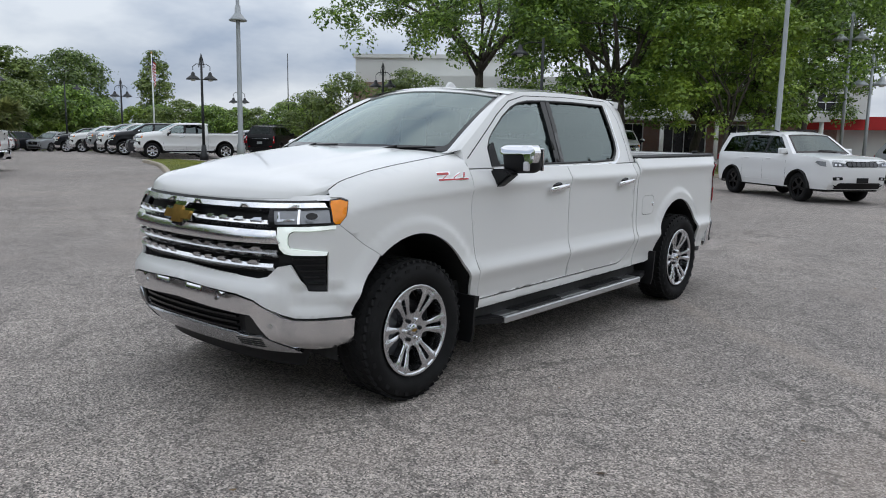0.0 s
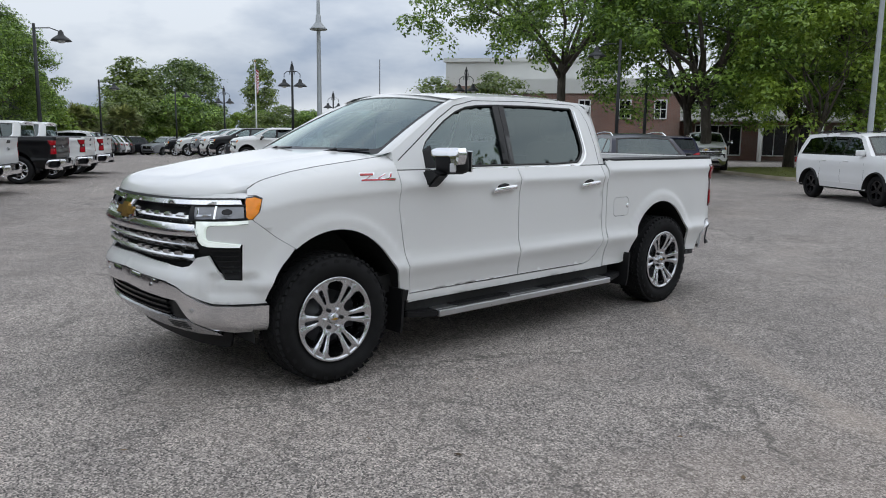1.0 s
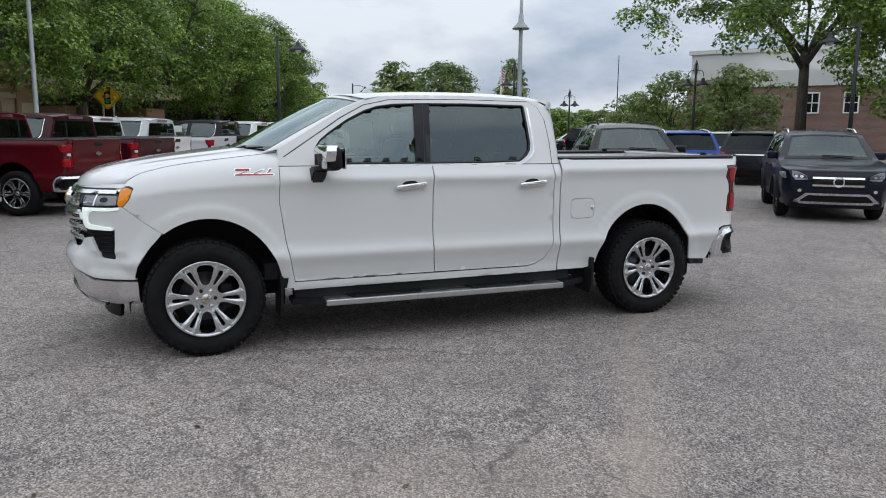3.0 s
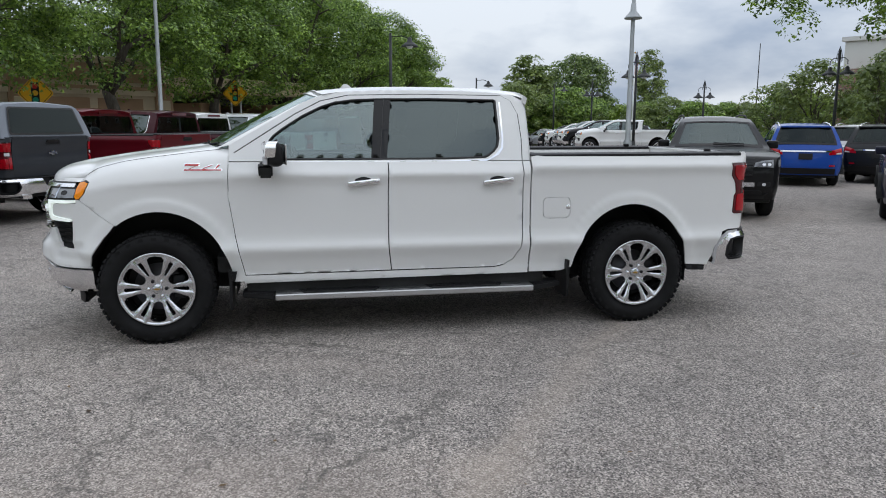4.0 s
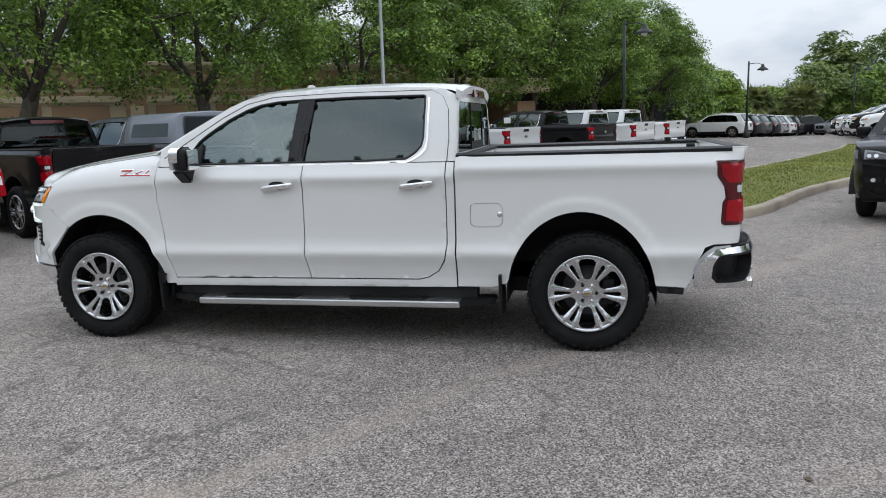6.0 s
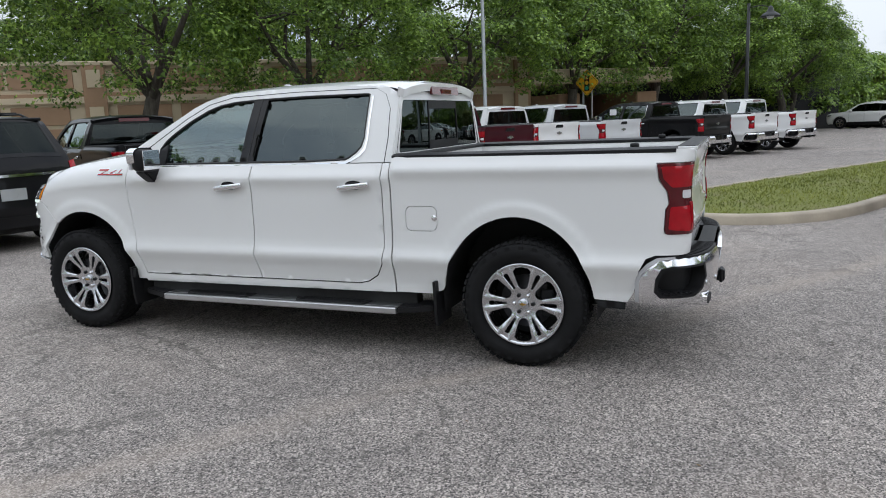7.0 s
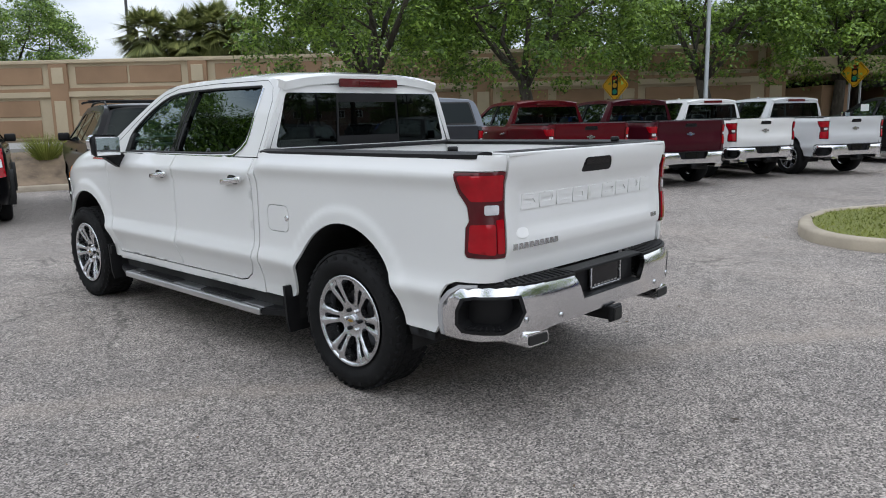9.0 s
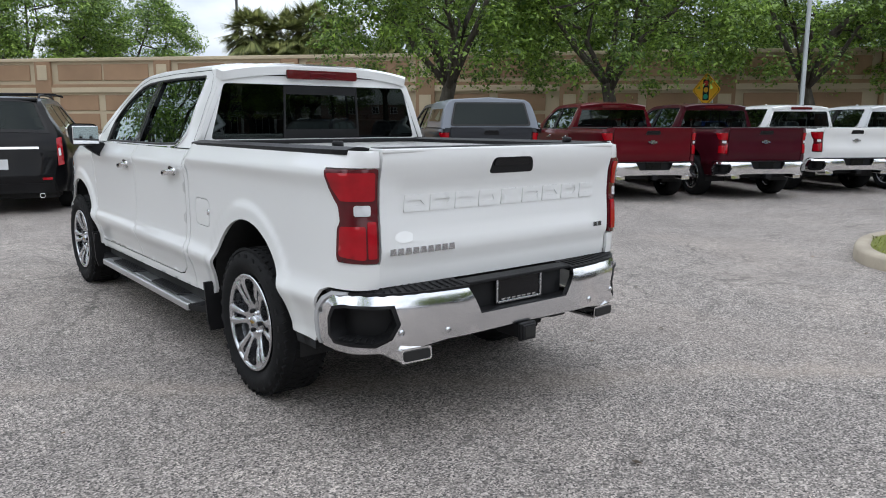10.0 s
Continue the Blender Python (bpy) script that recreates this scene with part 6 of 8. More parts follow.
    g = panel("grille", rounded([(-0.42, gp0), (0.42, gp0), (0.46, gp1 - 0.05), (0.41, gp1), (-0.41, gp1), (-0.46, gp1 - 0.05)], 0.03), 0.008, GLOSSBLACK, root)
    if front == "slots":
        for q in range(7):
            x = -0.36 + 0.12 * q
            panel("grille_slot", rounded([(x - 0.048, gp0 + 0.02), (x + 0.048, gp0 + 0.02), (x + 0.048, gp1 - 0.02), (x - 0.048, gp1 - 0.02)], 0.012), 0.014, DISC, g)
        panel("plate_panel", box2(-0.16, low + 0.18, 0.16, low + 0.30), 0.02, BLACK, root)
    else:
        n_bars = {"bars": 2, "mesh": 3, "plain": 0}[front]
        for q in range(n_bars):
            z = gp0 + 0.27 * (q + 0.5) / n_bars
            panel("grille_bar", [(-0.42, z - 0.017), (0.42, z - 0.017), (0.42, z + 0.017), (-0.42, z + 0.017)], 0.022, CHROME if front == "bars" else BLACK, g)
        zc = (gp0 + gp1) / 2 + (0.0 if front == "bars" else 0.04)
        if front == "bars":
            em = lathe([(0.095, 0), (0.095, 0.012), (0.070, 0.012), (0.070, 0)], 24, "y", caps=False)
        else:
            em = joined(lathe([(0.075, 0), (0.075, 0.012), (0.060, 0.012), (0.060, 0)], 20, "y", caps=False), box(-0.06, -0.01, -0.006, 0.06, 0.0, 0.006))
        p = onface(0, zc, 0.045)
        part("emblem", moved(em, pose(p.x, p.y, p.z)), CHROME, g)
    panel("front_intake", rounded([(-0.66, low + 0.02), (0.66, low + 0.02), (0.58, low + 0.17), (-0.58, low + 0.17)], 0.04), 0.008, BLACK, root)
    panel("bonnet_gap", [(-half + 0.2, nz - 0.008), (half - 0.2, nz - 0.008), (half - 0.2, nz), (-half + 0.2, nz)], 0.003, TRIM, root, depth=0.0)
    if front == "bars":
        panel("bumper_frame", [(-0.72, low + 0.06), (-0.52, low + 0.235), (0.52, low + 0.235), (0.72, low + 0.06), (0.64, low + 0.06), (0.48, low + 0.195), (-0.48, low + 0.195), (-0.64, low + 0.06)], 0.022, SATIN, root)
    if front == "mesh":
        panel("bumper_bar", box2(-0.46, low + 0.24, 0.46, low + 0.31), 0.022, SATIN, root)
    panel("skid_strip", [(-0.60, low + 0.03), (0.60, low + 0.03), (0.70, low + 0.12), (0.56, low + 0.075), (-0.56, low + 0.075), (-0.70, low + 0.12)], 0.02, CHROME if front == "bars" else BLACK, root)
    panel("rear_valance", [(-half + 0.20, low + 0.04), (half - 0.20, low + 0.04), (half - 0.20, low + 0.20), (-half + 0.20, low + 0.20)], 0.008, BLACK, root, True)
    panel("rear_bar", [(-0.62, top[12][1] - 0.05), (0.62, top[12][1] - 0.05), (0.62, top[12][1] - 0.012), (-0.62, top[12][1] - 0.012)], 0.02, CHROME, root, True)
    panel("plate_recess", box2(-0.17, top[13][1] - 0.02, 0.17, top[13][1] + 0.14), 0.01, BLACK if not big else STEEL, root, True, 0.006)
    for sg in (1, -1):
        panel("rear_reflector", box2(half - 0.36, low + 0.25, half - 0.22, low + 0.29), 0.012, RED, root, True, 0.006, sg < 0)
        if big:
            part("exhaust_pipe", moved(lathe([(0.042, -0.12), (0.042, 0.0), (0.034, 0.0), (0.034, -0.08)], 16, "y", caps=False), pose(sg * 0.62, top[-2][0] + 0.06, low + 0.0)), CHROME, root)
            bmb = tube([(-0.78, 0.35 + 0.9 * (sg > 0), 1.955), (0.78, 0.35 + 0.9 * (sg > 0), 1.955)], 0.016, 6)
            part("cross_bar", bmb, BLACK, root)
    part("spoiler", moved(box(-0.62, -0.12, -0.02, 0.62, 0.09, 0.025, 0.015), pose(0, top[10][0] - 0.02, top[10][1] + 0.035)), PAINT, root, colour=colour)
    part("underbody", box(-half + 0.16, top[0][0] + 0.1, low - 0.06, half - 0.16, top[-1][0] - 0.1, low + 0.16, 0.03), DARK, root)
    part("cabin", box(-half + 0.2, -1.1, 0.5, half - 0.2, 2.0, glassz - 0.14, 0.05), DARK, root)
    for sx in (-0.36, 0.36):
        part("seat", joined(box(sx - 0.24, -0.12, 0.9, sx + 0.24, 0.06, glassz + 0.08, 0.06), box(sx - 0.12, -0.08, glassz + 0.10, sx + 0.12, 0.02, glassz + 0.27, 0.04)), CLOTH, root)
    for yc in (-wb, wb):
        for sg in (1, -1):
            w = new("wheel")
            w.parent = root
            w.matrix_basis = pose(sg * (half - 0.135), yc, r, 0, 0, 0 if sg > 0 else 180)
            key = ("suv", r, rim_mat)
            if key not in WHEEL:
                WHEEL[key] = w
                simple_wheel(w, r, rim_mat or SATIN)
            else:
                for o in WHEEL[key].children:
                    c = o.copy()
                    scene.collection.objects.link(c)
                    c.parent = w
            well = lathe([(r + 0.055, -0.22), (r + 0.055, 0.09)], 28, "x", caps=False)
            bmesh.ops.delete(well, geom=[v for v in well.verts if v.co.z < low - r - 0.02], context="VERTS")
            part("wheel_well", moved(well, pose(sg * (half - 0.16), yc, r)), DARK, root)
    return root


def simple_wheel(parent, r, rim_mat):
    part("tyre", lathe([(r - 0.13, -0.10), (r - 0.05, -0.115), (r - 0.012, -0.09), (r, -0.05), (r, 0.05), (r - 0.012, 0.09), (r - 0.05, 0.115), (r - 0.13, 0.10)], 40, "x", caps=False), RUBBER, parent)
    holes = []
    for k in range(5):
        a = 72 * k + 18
        holes.append([(q * math.cos(radians(a + d)), q * math.sin(radians(a + d))) for q, d in ((0.08, -14), (r - 0.165, -24), (r - 0.158, 0), (r - 0.165, 24), (0.08, 14))])
    sp = sheet(arc(0, 0, r - 0.12, r - 0.12, 0, 360, 40)[:-1], lambda u, v: Vector((0.075 + 0.02 * math.hypot(u, v) / r, u, v)), 0.05, holes)
    sp.normal_update()
    if sum(f.normal.x for f in sp.faces) < 0:
        bmesh.ops.reverse_faces(sp, faces=sp.faces[:])
    turn_in(sp, 0.05, Vector((-1, 0, 0)))
    part("rim", sp, rim_mat, parent)
    part("wheel_backing", lathe([(0, -0.02), (r - 0.12, -0.02), (r - 0.12, 0.0), (0, 0.0)], 24, "x"), DARK, parent)


def nose_y(top, z):
    p = sorted((q[1], q[0]) for q in top[:5])
    return float(np.interp(z, [q[0] for q in p], [q[1] for q in p]))


def tail_y(top, z):
    p = sorted((q[1], q[0]) for q in top[11:])
    return float(np.interp(z, [q[0] for q in p], [q[1] for q in p]))


def clip_y(poly, a, b):
    """The part of a polygon between two values of its first coordinate."""
    for lim, sgn in ((a, 1), (b, -1)):
        out = []
        for p, q in zip(poly, poly[1:] + poly[:1]):
            pi, qi = sgn * (p[0] - lim) >= 0, sgn * (q[0] - lim) >= 0
            if pi:
                out.append(p)
            if pi != qi:
                t = (lim - p[0]) / (q[0] - p[0])
                out.append((lim, p[1] + (q[1] - p[1]) * t))
        poly = out
    return poly


DARKGLASS = tinted_glass("dark_car_glass", (0.05, 0.055, 0.06), 0.026)
SCREENDARK = tinted_glass("car_windscreen", (0.10, 0.125, 0.12), 0.085)

# ---------------------------------------------------------------- trees
def bark_mat():
    m, n, l, b = nodes_of("bark")
    v = noise_tex(n, l, 7, 8, 0.7, squash=(1, 1, 0.22))
    c = ramp(n, l, v.outputs["Fac"], [(0.3, (0.028, 0.023, 0.018)), (0.55, (0.085, 0.072, 0.058)), (0.75, (0.17, 0.155, 0.13))])
    l.new(c.outputs["Color"], b.inputs["Base Color"])
    b.inputs["Roughness"].default_value = 0.95
    bump(n, l, b, v.outputs["Fac"], 0.9, 0.03)
    return m


def leaf_mat(name, dark, light):
    m, n, l, b = nodes_of(name)
    geo = n.new("ShaderNodeNewGeometry")
    big = noise_tex(n, l, 0.55, 3)
    c1 = ramp(n, l, geo.outputs["Random Per Island"], [(0.0, dark), (0.66, tuple((a + q) / 2 for a, q in zip(dark, light))), (1.0, light)])
    tone = ramp(n, l, big.outputs["Fac"], [(0.3, (0.60, 0.64, 0.62)), (0.7, (1.28, 1.24, 1.08))])
    c = mix_rgb(n, l, 1.0, c1.outputs["Color"], tone.outputs["Color"], "MULTIPLY")
    l.new(c, b.inputs["Base Color"])
    b.inputs["Roughness"].default_value = 0.42
    b.inputs["Specular IOR Level"].default_value = 0.5
    tr = n.new("ShaderNodeBsdfTranslucent")
    l.new(c, tr.inputs["Color"])
    mx = n.new("ShaderNodeMixShader")
    mx.inputs["Fac"].default_value = 0.36
    l.new(b.outputs["BSDF"], mx.inputs[1])
    l.new(tr.outputs["BSDF"], mx.inputs[2])
    l.new(mx.outputs["Shader"], n["Material Output"].inputs["Surface"])
    return m


BARK = bark_mat()
LEAF = leaf_mat("oak_leaves", (0.042, 0.10, 0.016), (0.39, 0.57, 0.115))
LEAF_BRIGHT = leaf_mat("spring_leaves", (0.13, 0.22, 0.03), (0.36, 0.48, 0.08))
LEAF_DARK = leaf_mat("dark_leaves", (0.065, 0.12, 0.032), (0.25, 0.34, 0.10))
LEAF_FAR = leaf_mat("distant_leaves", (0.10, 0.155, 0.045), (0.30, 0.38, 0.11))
PALM_LEAF = leaf_mat("palm_fronds", (0.12, 0.15, 0.055), (0.40, 0.42, 0.17))


def leaf_cloud(rng, centres, per, size, squash=0.72):
    """Many small leaf pieces on the outside of rounded clumps, as one mesh."""
    cs = np.array([c[:3] for c in centres], float)
    rs = np.array([c[3] for c in centres], float)
    idx = np.repeat(np.arange(len(cs)), per)
    n = len(idx)
    d = rng.normal(size=(n, 3))
    d[:, 2] = np.where(rng.random(n) < 0.62, np.abs(d[:, 2]), d[:, 2])
    d /= np.linalg.norm(d, axis=1)[:, None]
    rad = rs[idx] * (0.74 + 0.36 * rng.random(n)) * np.where(rng.random(n) < 0.06, 1.22, 1.0)
    pos = cs[idx] + d * rad[:, None] * np.array([1, 1, squash])
    nrm = d * 0.9 + rng.normal(size=(n, 3)) * 0.34 + np.array([0, 0, 0.55])
    nrm /= np.linalg.norm(nrm, axis=1)[:, None]
    a = np.cross(nrm, rng.normal(size=(n, 3)))
    a /= np.linalg.norm(a, axis=1)[:, None]
    b = np.cross(nrm, a)
    s = size * (0.55 + 0.9 * rng.random(n))[:, None]
    v = np.stack([pos - a * s, pos + a * s * 0.7 + b * s * 0.62, pos + a * s * 0.7 - b * s * 0.62], axis=1).reshape(-1, 3)
    me = bpy.data.meshes.new("crown")
    me.from_pydata(v.tolist(), [], np.arange(3 * n).reshape(-1, 3).tolist())
    return me


def tree_mesh(seed, height, spread, trunk_h, trunk_r, limbs, clumps, per, leaf, leafmat, low=0.3, clump_r=(0.7, 1.3)):
    rng = np.random.default_rng(seed)
    wood = []
    base = [Vector((0.0, 0.0, -0.1)), Vector((rng.normal() * 0.05, rng.normal() * 0.05, trunk_h * 0.5)), Vector((rng.normal() * 0.15, rng.normal() * 0.15, trunk_h))]
    wood.append(tube(base, trunk_r, 10, [trunk_r * 1.35, trunk_r, trunk_r * 0.85]))
    tips = []
    for k in range(limbs):
        ang = 2 * math.pi * (k + rng.random() * 0.7) / limbs
        reach = spread * (0.45 + 0.45 * rng.random())
        rise = trunk_h + (height - trunk_h) * (0.35 + 0.55 * rng.random())
        p0 = base[-1].lerp(base[1], 0.35 * rng.random())
        p3 = Vector((reach * math.cos(ang), reach * math.sin(ang), rise))
        p1 = p0.lerp(p3, 0.35) + Vector((rng.normal() * 0.2, rng.normal() * 0.2, 0.25))
        p2 = p0.lerp(p3, 0.7) + Vector((rng.normal() * 0.3, rng.normal() * 0.3, 0.2))
        r0 = trunk_r * 0.55
        wood.append(tube([p0, p1, p2, p3], r0, 7, [r0, r0 * 0.7, r0 * 0.42, r0 * 0.12]))
        tips += [p2, p3]
        for q in range(3):
            s = p1.lerp(p3, 0.2 + 0.6 * rng.random())
            e = s + Vector((rng.normal() * 0.30 * spread, rng.normal() * 0.30 * spread, 0.12 * height * rng.random() - 0.03 * height))
            wood.append(tube([s, s.lerp(e, 0.5) + Vector((0, 0, 0.15)), e], 0.04, 5, [r0 * 0.35, r0 * 0.2, 0.012]))
            tips.append(e)
    # clumps: most on a lumpy outer shell, some inside along the limbs
    cents = []
    bottom = trunk_h * (1 - low)
    while len(cents) < clumps:
        if rng.random() < 0.14:
            p = np.array(tips[int(rng.integers(len(tips)))]) + rng.normal(size=3) * 0.35
        else:
            hf, ang = rng.random() ** 0.9, rng.random() * 2 * math.pi
            r = spread * float(np.interp(hf, [0, 0.10, 0.32, 0.62, 0.86, 1], [0.60, 0.90, 1.0, 0.88, 0.58, 0.15]))
            lump = noise.noise(Vector((1.6 * math.cos(ang), 1.6 * math.sin(ang), hf * 2.6 + seed * 3.1)))
            r *= (0.93 + 0.38 * lump) * (0.74 + 0.26 * rng.random() ** 0.5)
            p = np.array([r * math.cos(ang), r * math.sin(ang), bottom + (height - bottom) * hf])
        if p[2] >= bottom:
            cents.append((*p, clump_r[0] + (clump_r[1] - clump_r[0]) * rng.random() ** 1.5))
    crown = leaf_cloud(rng, cents, per, leaf)
    crown.materials.append(leafmat)
    return joined(*wood), crown


def tree(name, label, group, m, *spec):
    wood, crown = tree_mesh(*spec)
    root = thing(name, label, "tree", group, m)
    part("trunk", wood, BARK, root)
    c = new("crown", crown)
    c.parent = root
    return root


def palm(m, height, group):
    rng = np.random.default_rng(int(height * 100))
    root = thing("palm_tree", "cabbage palm with a shaggy round head", "palm tree", group, m)
    part("trunk", tube([(0, 0, -0.1), (0.05, 0, height * 0.5), (0, 0.05, height)], 0.2, 9, [0.24, 0.19, 0.2]), BARK, root)
    verts, faces = [], []
    for k in range(170):
        ang, up = rng.random() * 2 * math.pi, radians(-75 + 150 * rng.random())
        ln = 1.35 + 1.0 * rng.random()
        d = Vector((math.cos(ang) * math.cos(up), math.sin(ang) * math.cos(up), math.sin(up)))
        side = d.cross(Vector((0, 0, 1))).normalized()
        mid = Vector((0, 0, height)) + d * ln * 0.55
        for q in range(15):
            f = (q - 7) / 7
            tip = mid + d * ln * 0.55 * (1 - 0.35 * abs(f)) + side * f * 0.75 + Vector((0, 0, -0.28 - 0.25 * abs(f)))
            i = len(verts)
            verts += [mid - side * 0.09 + d * 0.1 * f, mid + side * 0.09, tip]
            faces.append((i, i + 1, i + 2))
        i = len(verts)
        verts += [Vector((0, 0, height)) - side * 0.025, Vector((0, 0, height)) + side * 0.025, mid]
        faces.append((i, i + 1, i + 2))
    me = bpy.data.meshes.new("crown")
    me.from_pydata([tuple(v) for v in verts], [], faces)
    me.materials.append(PALM_LEAF)
    c = new("crown", me)
    c.parent = root
    return root

# ---------------------------------------------------------------- vehicles
hero = pickup("clean white crew-cab pickup truck with chrome trim, parked on asphalt", "")


def at(x, y, heading, z=0.0):
    """Pose of a vehicle whose nose points along heading."""
    return pose(x, y, z, 0, 0, math.degrees(math.atan2(heading[0], -heading[1])))


ROW = (-0.47, -0.883)


def from_axle(x, y, h, back=1.8725):
    """Pose from the middle of the rear axle."""
    return at(x + h[0] * back, y + h[1] * back, h)


plain_truck = pickup("dark red crew-cab pickup truck parked in a row", "parked pickup trucks", (0.095, 0.003, 0.008), False, from_axle(-9.86, -3.96, ROW))
gate = next(o for o in plain_truck.children if o.name.startswith("tailgate"))
part("gate_emblem", prism([(-0.10, -0.018), (-0.034, -0.018), (-0.038, -0.038), (0.032, -0.038), (0.036, -0.018), (0.086, -0.018), (0.10, 0.018), (0.034, 0.018), (0.038, 0.038), (-0.032, 0.038), (-0.036, 0.018), (-0.086, 0.018)], 0.02,
                          lambda u, v, d: Vector((u, 2.888 + d, 1.12 + v))), SATIN, gate, "small bright emblem")
SMALL = ("slat_tooth", "tread_rib", "pad_rib", "tread_stud", "blade_slot", "plate_bar", "plate_frame", "lug_nut", "tread", "hub_emblem", "brake_disc", "caliper", "intake_slat", "inner_slat", "parking_sensor", "tow_slot", "vent_fin", "floor_rib",
         "guard_clip", "stake_plug", "bracket", "fuel_flap_notch", "wiper", "divider", "projector", "reflector", "door_gap", "pillar_gap", "silencer", "fuel_tank", "axle", "hitch_mouth", "exhaust_mouth", "pocket_tread", "handle_recess", "mirror_lamp", "slider_frame", "centre_lamp")
for o in [o for o in plain_truck.children_recursive if o.name.split(".")[0] in SMALL]:
    bpy.data.objects.remove(o)


def repaint(root, colour, label):
    root["label"] = label
    for o in root.children_recursive:
        if o.type == "MESH" and o.data.materials[0] == PAINT:
            o.color = (*colour, 1)
    return root


def truck(colour, label, m, chrome=True, card=False):
    t = repaint(copy_thing(plain_truck, m), colour, label)
    if card:
        c = part("price_card", box(0.72, -0.72, 1.50, 0.725, -0.44, 1.70), PAPER, t, "white paper card in the window")
        c.matrix_basis = pose(0.11, 0, 0.0)
    return t


WHITE, SILVER, BLACKP = (0.80, 0.80, 0.79), (0.50, 0.51, 0.53), (0.005, 0.005, 0.006)
truck((0.05, 0.004, 0.010), "maroon crew-cab pickup truck with chrome bumper", from_axle(-11.98, -2.86, ROW))
truck(WHITE, "older white pickup truck parked in a row", from_axle(-14.76, -2.34, ROW))
truck((0.62, 0.63, 0.64), "silver crew-cab pickup truck with a paper card", from_axle(-16.68, -0.94, ROW), card=True)
truck(BLACKP, "black crew-cab pickup truck with a paper card", from_axle(-20.78, 1.42, ROW), card=True)
truck(WHITE, "white crew-cab pickup truck in the row", from_axle(-23.08, 2.91, ROW), card=True)
truck(WHITE, "white pickup truck near the end of the row", from_axle(-25.6, 4.3, ROW))
truck(BLACKP, "black mid-size pickup truck with red tail lights", from_axle(-4.9, -6.5, ROW))
camper = truck((0.035, 0.038, 0.045), "dark pickup truck with a grey fibreglass camper shell", from_axle(-7.35, -5.75, ROW))


def camper_shell(root, colour):
    """A fibreglass cap over the cargo bed."""
    prof = [(0.93, 1.385), (0.90, 1.55), (0.83, 1.78), (0.78, 1.87), (0.70, 1.915), (0, 1.955)]
    prof = prof + [(-x, z) for x, z in reversed(prof[:-1])]
    bm = bmesh.new()
    rows = []
    for y in (1.01, 1.2, 2.0, 2.62, 2.86):
        lean = 0.0 if y < 2.8 else 1.0
        rows.append([bm.verts.new((x, y - lean * 0.16 * (z - 1.385) / 0.55, z - (0.02 if lean else 0))) for x, z in prof])
    for a, b in zip(rows, rows[1:]):
        for i in range(len(prof) - 1):
            bm.faces.new((a[i], a[i + 1], b[i + 1], b[i])).smooth = True
    bm.faces.new(rows[0])
    bm.faces.new(list(reversed(rows[-1])))
    bmesh.ops.recalc_face_normals(bm, faces=bm.faces[:])
    s = part("camper_shell", bm, PAINT, root, "grey fibreglass shell", colour)
    back = lambda x, z: Vector((x, 2.866 - 0.16 * (z - 1.385) / 0.55, z))
    for poly, mat, off in ((rounded([(-0.78, 1.42), (0.78, 1.42), (0.68, 1.86), (-0.68, 1.86)], 0.05), TRIM, 0.004), (rounded([(-0.74, 1.45), (0.74, 1.45), (0.65, 1.835), (-0.65, 1.835)], 0.05), DARKGLASS, 0.008)):
        b2 = sheet(poly, lambda x, z: back(x, z) + Vector((0, off, 0)), 0.3)
        fix_outward(b2)
        part("rear_hatch", b2, mat, s)
    for sg in (1, -1):
        b2 = sheet(rounded([(1.25, 1.50), (2.55, 1.50), (2.50, 1.74), (1.28, 1.74)], 0.04), lambda y, z: Vector((float(np.interp(z, [1.385, 1.55, 1.78], [0.93, 0.90, 0.83])) + 0.006, y, z)), 0.3)
        fix_outward(b2)
        part("side_window", mirrored(b2) if sg < 0 else b2, DARKGLASS, s)


camper_shell(camper, (0.19, 0.21, 0.245))

big_suv = suv("large black sport utility car with chrome tailgate bar", "parked cars", BLACKP, from_axle(-2.17, -7.32, (-0.272, -0.962), 1.535), "big", "plain")
for sx in (-0.5, 0.3):
    part("cross_bar", tube([(-0.72, sx, 1.955), (-0.6, sx, 1.985), (0.6, sx, 1.985), (0.72, sx, 1.955)], 0.02, 6), BLACK, big_suv)
copy_thing(big_suv, from_axle(0.47, -9.1, (-0.30, -0.954), 1.535))
suv("black off-road sport utility car facing the pickup", "parked cars", BLACKP, at(-5.9 - 1.42 * 0.905, 6.72 + 1.42 * 0.425, (0.905, -0.425)), "boxy", "mesh")
H2 = (0.765, -0.644)
suv("dark navy sport utility car with chrome grille bars", "parked cars", (0.008, 0.009, 0.022), at(-4.3 - 1.42 * H2[0], 10.0 - 1.42 * H2[1], H2), "round", "bars")
white_suv = suv("white sport utility car with black wheels", "parked cars", (0.80, 0.80, 0.80), at(-2.15, 16.95, (0.79, -0.61)), "boxy", "slots", GLOSSBLACK)
blue = suv("bright blue sport utility car", "parked cars", (0.012, 0.06, 0.30), at(-13.2, 13.6, (-0.86, 0.51)), "round", "plain")


def car(source, colour, label, m):
    return repaint(copy_thing(source, m), colour, label)


